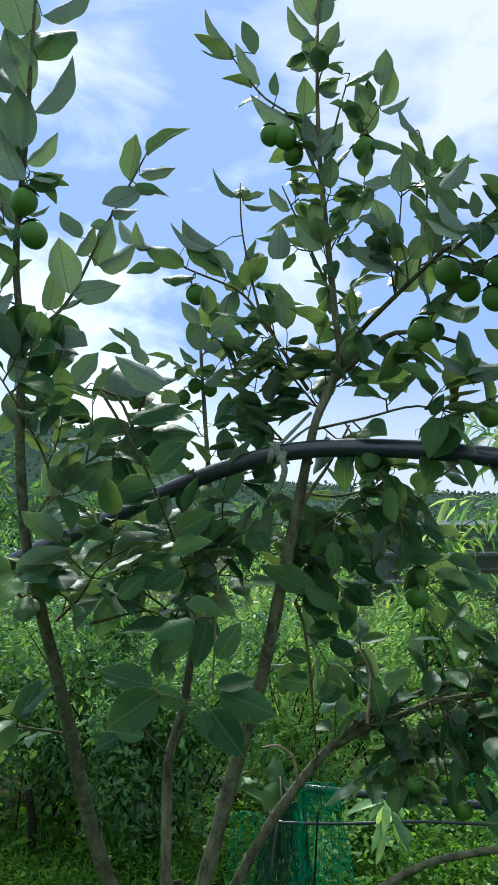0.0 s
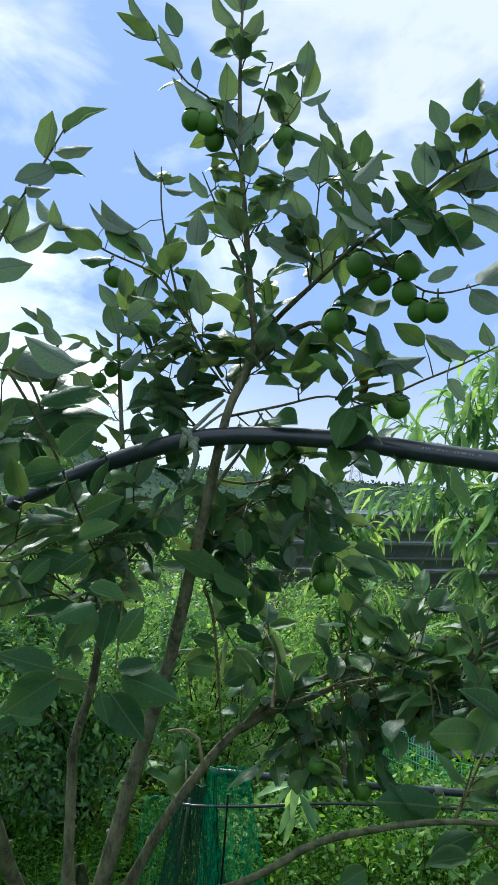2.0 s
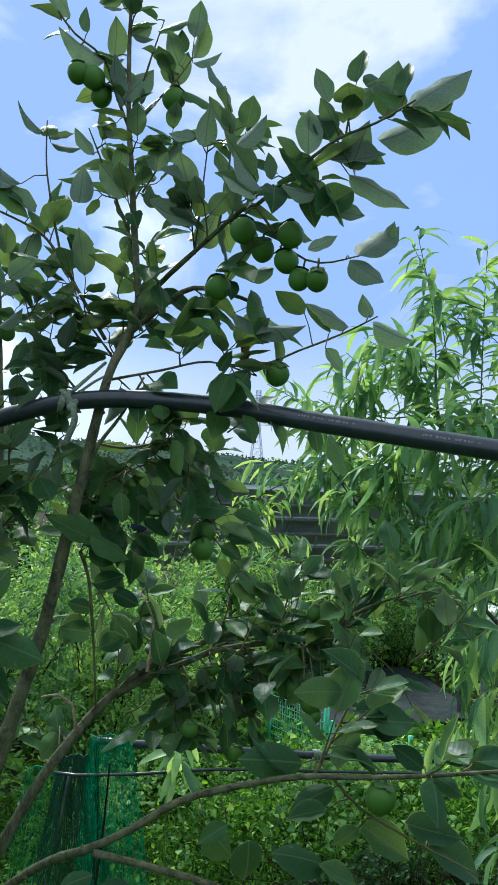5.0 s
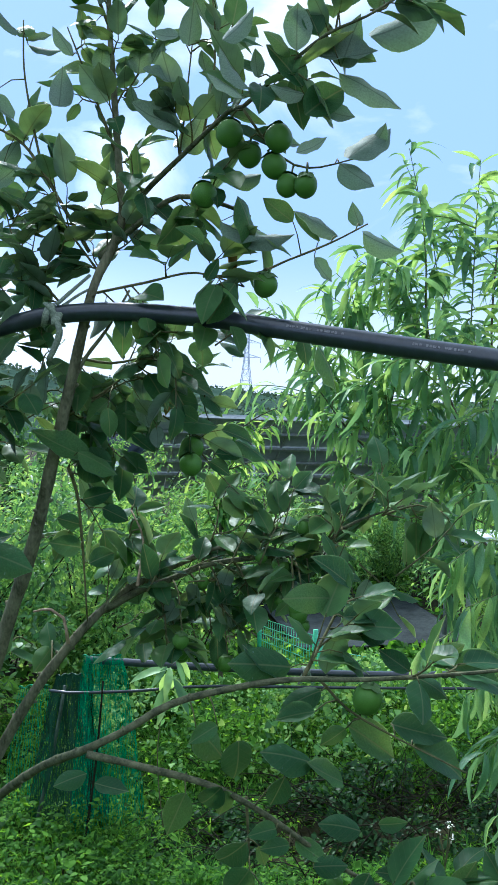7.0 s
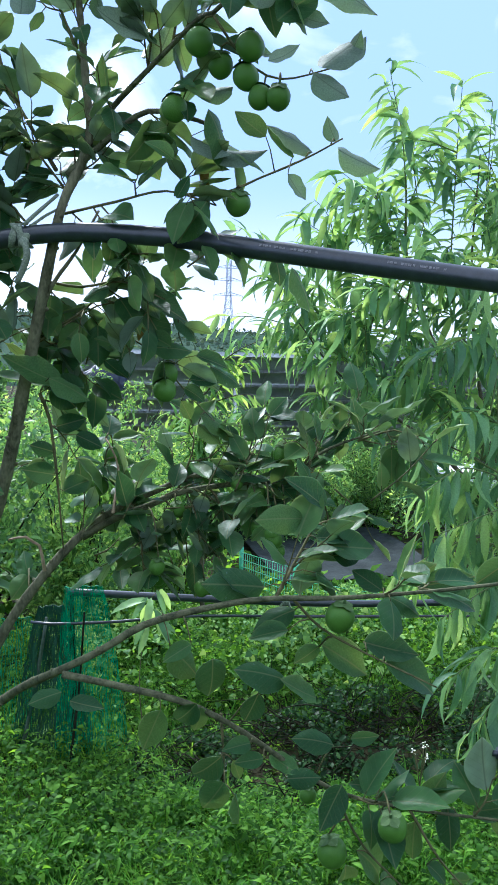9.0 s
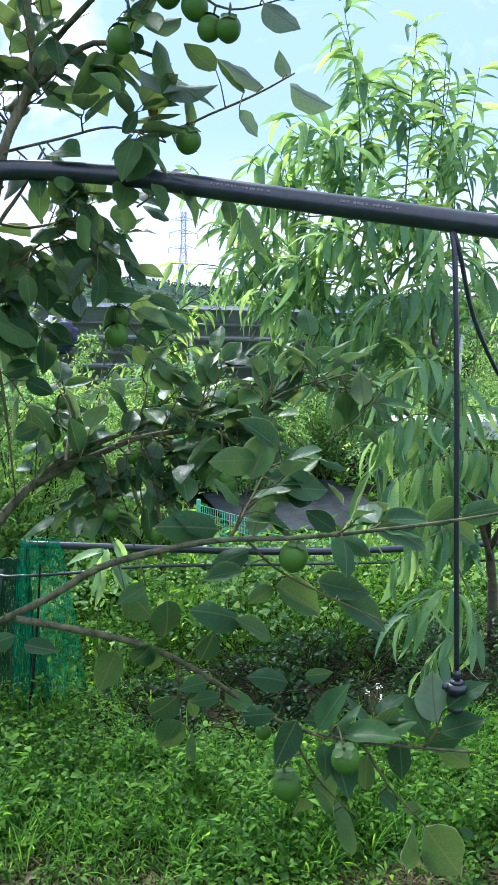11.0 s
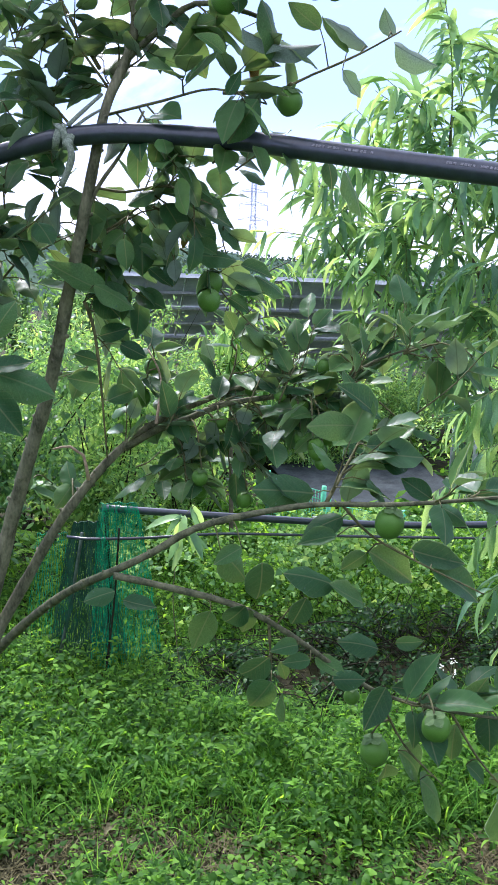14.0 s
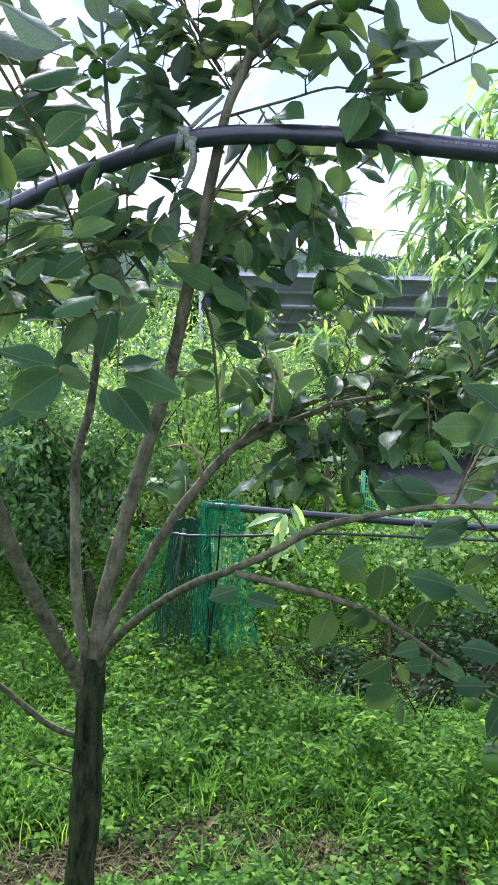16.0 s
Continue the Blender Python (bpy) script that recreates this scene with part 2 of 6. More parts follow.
# ---- mesh helpers ----
def mesh_object(name, bm, mat, parent=None, smooth=True):
    me = bpy.data.meshes.new(name)
    bm.to_mesh(me)
    bm.free()
    me.materials.append(mat)
    if smooth:
        me.polygons.foreach_set("use_smooth", [True] * len(me.polygons))
    ob = new(name, me)
    ob.parent = parent
    return ob


def empty(name, at, label, category, group=""):
    e = new(name)
    e.empty_display_size = 0.1
    e.location = at
    bpy.context.view_layer.update()
    return tagged(e, label, category, group)


def under(ob, thing):
    """Puts ob, which was built in world coordinates, under thing."""
    ob.parent = thing
    ob.matrix_parent_inverse = Matrix.Translation(thing.location).inverted()
    return ob


def smooth_path(points, step):
    """A Catmull-Rom curve through points, sampled about every step metres."""
    p = [Vector(a) for a in points]
    p = [p[0] * 2 - p[1]] + p + [p[-1] * 2 - p[-2]]
    out = []
    for i in range(1, len(p) - 2):
        a, b, c, d = p[i - 1:i + 3]
        k = max(1, round((c - b).length / step))
        for j in range(k):
            t = j / k
            out.append(0.5 * (2 * b + (c - a) * t + (2 * a - 5 * b + 4 * c - d) * t * t + (3 * b - a - 3 * c + d) * t ** 3))
    return out + [p[-2]]


def tube(bm, path, r0, r1, sides=8, rough=0.0, seed=0.0, power=1):
    """A tapered tube along path, with knots and unevenness where rough is given."""
    rings, up = [], None
    for i, c in enumerate(path):
        d = (path[min(i + 1, len(path) - 1)] - path[max(i - 1, 0)]).normalized()
        if up is None:
            up = d.orthogonal().normalized()
        up = (up - d * up.dot(d)).normalized()
        side = d.cross(up)
        f = i / max(1, len(path) - 1)
        r = r0 + (r1 - r0) * f ** power
        ring = []
        for k in range(sides):
            a = 2 * math.pi * k / sides
            v = up * math.cos(a) + side * math.sin(a)
            q = r
            if rough:
                q *= 1 + rough * noise.noise((c + v * r) * 22 + Vector((seed, 0, 0))) + 0.6 * rough * noise.noise((c + v * r) * 70)
            ring.append(bm.verts.new(c + v * q))
        rings.append(ring)
    for a, b in zip(rings, rings[1:]):
        for k in range(sides):
            bm.faces.new((a[k], a[(k + 1) % sides], b[(k + 1) % sides], b[k]))
    bm.faces.new(rings[0][::-1])
    bm.faces.new(rings[-1])


def box(bm, centre, size, turn=0.0):
    bmesh.ops.create_cube(bm, size=1, matrix=Matrix.Translation(centre) @ Matrix.Rotation(turn, 4, "Z") @ Matrix.Diagonal((*size, 1)))


def rod(bm, a, b, r, sides=6):
    tube(bm, [Vector(a), Vector(b)], r, r, sides)


def blade(kind, fold=0.25, curl=0.2, wave=0.0):
    """The outline of a leaf 1 long: vertices, faces and uv. x across, y along, z its upper side."""
    if kind == "ovate":
        us = [k / 13 for k in range(14)]
        ws = [0.28 * max(0.0, math.sin(math.pi * u ** 0.78)) ** 0.74 * (1 - 0.36 * max(0, u - 0.72) / 0.28) + 0.004 * (1 - u) for u in us]
        vs = (-1, -0.5, 0, 0.5, 1)
    elif kind == "lance":
        us = (0.0, 0.15, 0.4, 0.65, 0.85, 1.0)
        ws = (0.01, 0.066, 0.102, 0.088, 0.045, 0.0)
        vs = (-1, 0, 1)
    elif kind == "grass":
        us = (0.0, 0.35, 0.7, 1.0)
        ws = (0.012, 0.016, 0.012, 0.001)
        vs = (-1, 1)
    elif kind == "lobed":
        us = (0.0, 0.16, 0.42, 0.6, 1.0)
        ws = (0.06, 0.46, 0.40, 0.24, 0.0)
        vs = (-1, 0, 1)
    elif kind == "oval":
        us = (0.0, 0.25, 0.66, 1.0)
        ws = (0.03, 0.235, 0.2, 0.0)
        vs = (-1, 1)
    elif kind == "tiny":
        us = (0.0, 0.42, 1.0)
        ws = (0.05, 0.27, 0.02)
        vs = (-1, 1)
    else:
        us = (0.0, 0.3, 0.7, 1.0)
        ws = (0.03, 0.27, 0.22, 0.0)
        vs = (-1, 0, 1)
    verts, uv, faces = [], [], []
    for u, w in zip(us, ws):
        for v in vs:
            z = fold * abs(v) ** 1.5 * w - curl * u * u + wave * w * abs(v) * math.sin(u * 14 + v)
            verts.append((v * w, u - 0.25 * curl * u ** 3, z))
            uv.append((0.5 + 0.5 * v * w / max(max(ws), 0.01), u))
    k = len(vs)
    for i in range(len(us) - 1):
        for j in range(k - 1):
            faces.append((i * k + j, i * k + j + 1, (i + 1) * k + j + 1, (i + 1) * k + j))
    return np.array(verts), faces, np.array(uv)


def two_faced(shape):
    """A leaf with an underside of its own just below the upper face."""
    v, f, uv = shape
    k = len(v)
    return np.vstack([v, v - np.array((0, 0, 0.006))]), list(f) + [tuple(i + k for i in q[::-1]) for q in f], np.vstack([uv, uv])


def blade_mesh(name, shape, mat, below=None):
    if below:
        shape = two_faced(shape)
    v, f, uv = shape
    me = bpy.data.meshes.new(name)
    me.from_pydata(v.tolist(), [], f)
    layer = me.uv_layers.new(name="uv")
    idx = np.array(f).ravel()
    layer.data.foreach_set("uv", uv[idx].ravel())
    me.polygons.foreach_set("use_smooth", [True] * len(f))
    me.materials.append(mat)
    if below:
        me.materials.append(below)
        me.polygons.foreach_set("material_index", [2 * k // len(f) for k in range(len(f))])
    return me


def scatter(name, shape, frames, mat, parent=None, below=None):
    """One mesh of many leaves. frames: rows of base, along, normal, length, breadth."""
    if below:
        shape = two_faced(shape)
    v, f, uv = shape
    fr = np.array([[*b, *d, *m, s, w] for b, d, m, s, w in frames])
    base, y, z = fr[:, 0:3], fr[:, 3:6], fr[:, 6:9]
    y = y / np.linalg.norm(y, axis=1, keepdims=True)
    z = z - y * (z * y).sum(1, keepdims=True)
    z = z / np.maximum(np.linalg.norm(z, axis=1, keepdims=True), 1e-6)
    x = np.cross(y, z)
    s, w = fr[:, 9, None, None], fr[:, 10, None, None]
    pts = base[:, None] + s * (v[None, :, 0, None] * w * x[:, None] + v[None, :, 1, None] * y[:, None] + v[None, :, 2, None] * z[:, None])
    count, k = len(fr), len(v)
    f = np.array(f)
    faces = (f[None] + (np.arange(count) * k)[:, None, None]).reshape(-1, f.shape[1])
    me = bpy.data.meshes.new(name)
    me.vertices.add(count * k)
    me.vertices.foreach_set("co", pts.ravel())
    me.loops.add(faces.size)
    me.loops.foreach_set("vertex_index", faces.ravel())
    me.polygons.add(len(faces))
    me.polygons.foreach_set("loop_start", np.arange(len(faces)) * f.shape[1])
    me.update(calc_edges=True)
    layer = me.uv_layers.new(name="uv")
    layer.data.foreach_set("uv", uv[faces.ravel() % k].ravel())
    me.polygons.foreach_set("use_smooth", np.ones(len(faces), bool))
    me.materials.append(mat)
    if below:
        me.materials.append(below)
        me.polygons.foreach_set("material_index", np.tile(np.arange(len(f)) * 2 // len(f), count).astype(np.int32))
    ob = new(name, me)
    ob.parent = parent
    return ob


R = random.Random(11)


def wild(up=0.5):
    """A random direction, leaning upwards by up."""
    return Vector((R.gauss(0, 1), R.gauss(0, 1), R.gauss(0, 1) + up)).normalized()


# ---- ground ----
def rise(x, y):
    """The height of the ground: level by the trees, a step lower beyond, with small unevenness."""
    k = max(0.0, min(1.0, (y - 4.2) / 1.3))
    return -0.35 * k * k * (3 - 2 * k) + 0.03 * noise.noise(Vector((x * 0.7, y * 0.7, 0))) + 0.012 * noise.noise(Vector((x * 3, y * 3, 4)))


bm = bmesh.new()
xs = [-900, -200, -60, -25, -12] + [-6 + 0.25 * i for i in range(57)] + [12, 25, 60, 200, 900]
ys = [-300, -60, -15, -5] + [-1 + 0.25 * i for i in range(53)] + [16, 25, 50, 120, 400, 1500]
grid = [[bm.verts.new((x, y, rise(x, y))) for x in xs] for y in ys]
for a, b in zip(grid, grid[1:]):
    for i in range(len(xs) - 1):
        bm.faces.new((a[i], a[i + 1], b[i + 1], b[i]))
tagged(mesh_object("ground", bm, SOIL), "brown orchard soil with weeds and dry straw", "ground", kind="structure")

# ---- weeds and grass over the ground ----
def patchy(x, y):
    """How well the weeds cover the soil: thin in a worn strip near the trunk."""
    worn = math.exp(-((y - 1.93 + 0.13 * x - 0.06 * math.sin(x * 5.0)) / 0.18) ** 2)
    worn *= 1 - 0.25 * max(0.0, min(1.0, (x - 0.35) / 0.3))
    brush = math.exp(-((y - 2.86) / 0.3) ** 2) * max(0.0, min(1.0, (x - 0.45) / 0.2))
    return 1 - 1.2 * worn - 1.25 * brush + 0.5 * noise.noise(Vector((x * 2.2, y * 2.2, 7)))


broad, pinnate, narrow, grass, straw = [], [], [], [], []
for _ in range(17000):
    y = 1.64 + 2.58 * R.random() ** 1.05
    x = R.uniform(-0.46, 0.79) * y + R.gauss(0, 0.08)
    c = patchy(x, y)
    if R.random() > c + 0.3:
        continue
    z = rise(x, y)
    lump = 1.0 + 0.9 * noise.noise(Vector((x * 4.5, y * 4.5, 50))) + 0.5 * noise.noise(Vector((x * 1.6, y * 1.6, 8)))
    tall = (0.04 + 0.12 * R.random() ** 1.5) * max(0.4, min(1.0, c)) * max(0.25, lump)
    size = 0.011 + 0.021 * R.random() ** 1.7
    wide = R.uniform(0.6, 1.2)
    turn = R.uniform(0, 6.28)
    kind = noise.noise(Vector((x * 2.6, y * 2.6, 70))) + R.gauss(0, 0.25)
    bed, scale = (narrow, 1.35) if kind < -0.12 else (pinnate, 0.95) if kind < 0.12 else (broad, 1.0)
    for k in range(R.randint(7, 12)):
        turn += 2.4
        f = R.random() ** 0.6
        reach = R.uniform(0.2, 1.0) * (0.012 + 0.026 * (1 - f))
        vx, vy = math.cos(turn), math.sin(turn)
        bed.append(((x + vx * reach, y + vy * reach, z + tall * f), (vx, vy, R.uniform(-0.35, 0.6)), (R.gauss(-vx * 0.3, 0.4), R.gauss(-vy * 0.3, 0.4), 1), scale * size * R.uniform(0.7, 1.4), wide))
for _ in range(4600):
    y = 1.85 + 2.5 * R.random() ** 1.2
    x = R.uniform(-0.42, 0.75) * y
    c = patchy(x, y) + 0.5 * noise.noise(Vector((x * 1.5, y * 1.5, 20)))
    if R.random() > c:
        continue
    for _ in range(R.randint(4, 9)):
        a = R.uniform(0, 6.28)
        lean = R.uniform(0.03, 0.5)
        grass.append(((x + R.gauss(0, 0.015), y + R.gauss(0, 0.015), rise(x, y)), (lean * math.cos(a), lean * math.sin(a), 1), (-math.cos(a), -math.sin(a), lean), R.uniform(0.05, 0.14), R.uniform(0.6, 1.15)))
for _ in range(15000):
    x, y = R.uniform(-1.2, 1.8), R.gauss(1.88, 0.2)
    if R.random() < patchy(x, y) - 0.3:
        continue
    a = R.uniform(0, 6.28)
    straw.append(((x, y, rise(x, y) + R.uniform(0.002, 0.015)), (math.cos(a), math.sin(a), R.gauss(0, 0.12)), (R.gauss(0, 0.5), R.gauss(0, 0.5), 1), R.uniform(0.02, 0.075), R.uniform(0.8, 2.2)))
litter = []
for _ in range(15000):
    x, y = R.uniform(-1.2, 1.8), R.gauss(1.88, 0.22)
    if R.random() < patchy(x, y) - 0.35:
        continue
    litter.append(((x, y, rise(x, y) + R.uniform(0.001, 0.012)), wild(0.1), (R.gauss(0, 0.6), R.gauss(0, 0.6), 1), R.uniform(0.006, 0.016), R.uniform(0.6, 1.3)))
tagged(scatter("leaf_litter", blade("tiny", 0.3, 0.3), litter, DEADLEAF), "brown leaf litter and bits over the worn soil", "litter", kind="stuff")
tagged(scatter("broadleaf_weeds", blade("oval", 0.2, 0.25), broad, WEED_LEAF), "low green broad-leaved weeds covering the soil", "weeds", kind="stuff")
tagged(scatter("pinnate_weeds", blade("lobed", 0.3, 0.35), pinnate, WEED_LEAF), "low green weeds with lobed leaves", "weeds", kind="stuff")
tagged(scatter("narrow_weeds", blade("lance", 0.3, 0.5), [(b, d, m, z, 1.35 * w) for b, d, m, z, w in narrow], WEED_LEAF), "low green weeds with narrow pointed leaves", "weeds", kind="stuff")
tagged(scatter("grass_tufts", blade("grass", 0.0, 0.45), grass, GRASS_BLADE), "bright green grass tufts among the weeds", "grass", kind="stuff")
tagged(scatter("dry_straw", blade("grass", 0.0, 0.1), straw, STRAW), "dry brown grass clippings on bare soil", "straw", kind="stuff")


for x, y, a in ((0.66, 2.02, 0.4), (0.18, 2.05, 2.0), (0.95, 1.98, 3.3)):
    m = bpy.data.meshes.get("dead_leaf") or blade_mesh("dead_leaf", blade("ovate", 0.5, 0.35, 0.3), DEADLEAF)
    ob = tagged(new("fallen_leaf", m), "curled dry brown leaf lying on the soil", "leaf", "fallen leaves")
    ob.matrix_basis = Matrix.Translation((x, y, rise(x, y) + 0.022)) @ Matrix.Rotation(a, 4, "Z") @ Matrix.Diagonal((0.05, 0.05, 0.05, 1))

# rough growth over the rest of the plot, all round
rough = []
for _ in range(42000):
    x, y = R.uniform(-8, 9), R.uniform(-3, 15)
    if -0.46 * y < x < 0.8 * y and 1.25 < y < 4.0 or 1.92 < x < 3.5 and 6.2 < y < 8.4:
        continue
    if abs(x) < 0.8 and -0.8 < y < 0.9 and R.random() < 0.5:
        continue
    d = wild(0.3)
    rough.append(((x, y, rise(x, y) + R.uniform(0, 0.16)), (d.x, d.y, abs(d.z) * 0.6), (R.gauss(0, 0.4), R.gauss(0, 0.4), 1), R.uniform(0.06, 0.14), R.uniform(0.8, 1.2)))
for _ in range(30000):
    x, y = R.gauss(0.3, 1.9), R.gauss(1.2, 1.5)
    if -0.46 * y < x < 0.8 * y and 1.25 < y < 4.0 or y > 4.6:
        continue
    d = wild(0.3)
    rough.append(((x, y, rise(x, y) + R.uniform(0, 0.1)), (d.x, d.y, abs(d.z) * 0.6), (R.gauss(0, 0.4), R.gauss(0, 0.4), 1), R.uniform(0.03, 0.075), R.uniform(0.8, 1.2)))
for _ in range(17000):
    x, y = R.uniform(0.4, 4.0), R.uniform(4.2, 6.4)
    if x > 1.9 and y > 6.1:
        continue
    d = wild(0.3)
    rough.append(((x, y, rise(x, y) + R.uniform(0, 0.14)), (d.x, d.y, abs(d.z) * 0.6), (R.gauss(0, 0.4), R.gauss(-0.3, 0.4), 1), R.uniform(0.04, 0.1), R.uniform(0.8, 1.2)))
tagged(scatter("rough_growth", blade("tiny", 0.2, 0.25), rough, WEED_LEAF), "rough green growth over the rest of the plot", "weeds", kind="stuff")


# ---- the vine thicket behind, over dead brushwood ----
def mound(x, y):
    """The height of the overgrown heap behind the grass."""
    front = 3.0 + 0.06 * max(0.0, min(1.0, (x - 0.5) / 0.3))
    e = max(0.0, min(1.0, (y - front - 0.1 * math.sin(3 * x)) / 0.35)) * max(0.0, min(1.0, (x - 0.05) / 0.5)) * max(0.0, min(1.0, (4.9 - y) / 0.7))
    e *= 1 - 0.7 * math.exp(-((x - 1.6) / 0.4) ** 2 - ((y - 4.5) / 0.6) ** 2)
    return 0.37 * e ** 0.7 * max(0.5 if y < 3.2 and x > 0.6 else 0.12, 0.75 + 0.6 * noise.noise(Vector((x * 1.6, y * 1.6, 2))) + 0.35 * noise.noise(Vector((x * 4.5, y * 4.5, 2))))


vines, shade, stems = [], [], bmesh.new()
for _ in range(66000):
    x, y = R.uniform(0.0, 3.6), 2.5 + 3.1 * R.random() ** 1.3
    h = mound(x, y)
    if h < 0.02:
        continue
    hole = noise.noise(Vector((x * 3.4, y * 3.4, 11)))
    if hole < -0.12 and R.random() < 0.75:
        continue
    f = R.random() ** 0.3
    if y < 3.2 and x > 0.55 and h * f < 0.17:
        continue
    d = wild(0)
    d.z = -abs(d.z) * 0.5
    row = ((x, y, rise(x, y) + h * f + R.uniform(-0.02, 0.06)), d, (R.gauss(0, 0.6), R.gauss(-0.3, 0.6), 1), 0.012 + 0.029 * R.random() ** 1.7, R.uniform(0.75, 1.15))
    (vines if noise.noise(Vector((x * 1.9, y * 1.9, 31))) + R.gauss(0, 0.2) > 0.0 else shade).append(row)
brush_shade = []
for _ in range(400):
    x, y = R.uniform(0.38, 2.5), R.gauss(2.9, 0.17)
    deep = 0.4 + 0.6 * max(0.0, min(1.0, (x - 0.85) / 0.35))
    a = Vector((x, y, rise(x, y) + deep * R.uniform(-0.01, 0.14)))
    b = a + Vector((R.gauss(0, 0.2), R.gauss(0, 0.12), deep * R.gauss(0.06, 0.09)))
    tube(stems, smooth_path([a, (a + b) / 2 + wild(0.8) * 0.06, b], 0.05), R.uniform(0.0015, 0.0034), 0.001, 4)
# dark-coloured leaves fill the brush in place of the canopy's shade
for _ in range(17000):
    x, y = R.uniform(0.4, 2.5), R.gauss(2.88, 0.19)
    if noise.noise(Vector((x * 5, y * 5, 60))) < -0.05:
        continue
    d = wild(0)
    brush_shade.append(((x, y, rise(x, y) + (0.1 + 0.17 * max(0.0, min(1.0, (x - 0.85) / 0.35))) * R.random() * max(0.15, 1 - abs(y - 2.95) / 0.4)), (d.x, d.y, -abs(d.z) * 0.4), (R.gauss(0, 0.5), R.gauss(-0.2, 0.5), 1), R.uniform(0.012, 0.032), R.uniform(0.8, 1.2)))
tagged(scatter("vine_thicket", blade("lobed", 0.15, 0.2), vines, VINE_LEAF), "bright green vine leaves smothering a low heap", "vines", kind="stuff")
tagged(scatter("weed_thicket", blade("simple", 0.15, 0.2), shade, WEED_LEAF), "mid-green weeds tangled with the vines", "weeds", kind="stuff")
tagged(scatter("bramble_leaves", blade("simple", 0.2, 0.2), brush_shade, SHADE_LEAF), "green leaves coloured dark for shade over dry brushwood", "brambles", kind="stuff")
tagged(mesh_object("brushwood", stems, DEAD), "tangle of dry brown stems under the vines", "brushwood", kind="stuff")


# ---- shrubs behind on the garden's far side ----
def shrub(at, wide, high, count, size, label, mat, group="shrubs behind the fruit tree"):
    at = (at[0], at[1], rise(at[0], at[1]) - 0.02)
    high -= at[2]
    thing = empty("shrub", at, label, "shrub", group)
    bm = bmesh.new()
    ends = []
    for _ in range(14):
        a = Vector((at[0] + R.gauss(0, 0.08), at[1] + R.gauss(0, 0.08), at[2]))
        b = Vector((at[0] + R.uniform(-wide, wide), at[1] + R.uniform(-wide, wide) * 0.7, at[2] + high * R.uniform(0.5, 1.0)))
        m = (a + b) / 2 + Vector((R.gauss(0, 0.08), R.gauss(0, 0.08), high * 0.1))
        path = smooth_path([a, m, b], 0.15)
        tube(bm, path, 0.007, 0.002, 5)
        ends.append(path)
    under(mesh_object("stem", bm, DEAD), thing)
    fr = []
    lumps = [(R.choice(p[len(p) // 4:]) + wild(0.2) * R.uniform(0.05, 0.3), R.uniform(0.08, 0.24)) for p in ends for _ in range(7)]
    for _ in range(count):
        c, r = R.choice(lumps)
        v = wild(0.2)
        p = c + v * r * R.random() ** 0.4
        if p.z < at[2] + 0.05:
            continue
        d = (v + wild(0) * 0.9 + Vector((0, 0, -0.3))).normalized()
        fr.append((p, d, v + Vector((0, 0, 0.8)) + wild(0) * 0.4, R.uniform(0.5, 1.5) * size, R.uniform(0.45, 0.95)))
    ob = scatter("foliage", blade("tiny" if size > 0.1 or at[1] > 5.5 else "simple", 0.2, 0.2), fr, mat)
    tagged(under(ob, thing), kind="stuff")
    return thing


SHRUBS = [(-1.9, 4.4, 0.8, 1.5), (-1.1, 4.8, 0.8, 1.45), (-0.4, 4.3, 0.7, 1.25), (0.25, 5.0, 0.7, 1.25), (-1.5, 6.2, 1.0, 1.7), (-0.2, 6.3, 1.0, 1.5), (0.9, 5.9, 0.8, 1.15), (-2.8, 5.4, 1.0, 1.7), (1.9, 8.4, 0.7, 0.9), (0.6, 7.6, 0.9, 1.35), (3.0, 8.5, 0.8, 0.8), (2.5, 8.0, 0.6, 0.45), (4.0, 6.4, 0.9, 1.1), (3.6, 8.6, 0.8, 0.8), (5.2, 8.0, 1.0, 1.5)]
for i, (x, y, w, h) in enumerate(SHRUBS):
    pale = i % 3 == 0 and i > 0 or x > -0.6 and y > 4.9
    shrub((x, y, 0), w, h, 12000, 0.04, "yellow-green overgrown shrub with small leaves" if pale else "dense leafy green shrub with many thin stems", VINE_LEAF if pale else SHRUB_LEAF)


# an unseen hedge, added behind the camera to keep low sky off the leaves
for k in range(8):
    shrub((-4.2 + 1.2 * k, -1.5 - 0.2 * (k % 2), 0), 0.8, 2.05, 2600, 0.12, "unseen green bush added to block low sky light", FAR_BUSH, "hedge bushes")


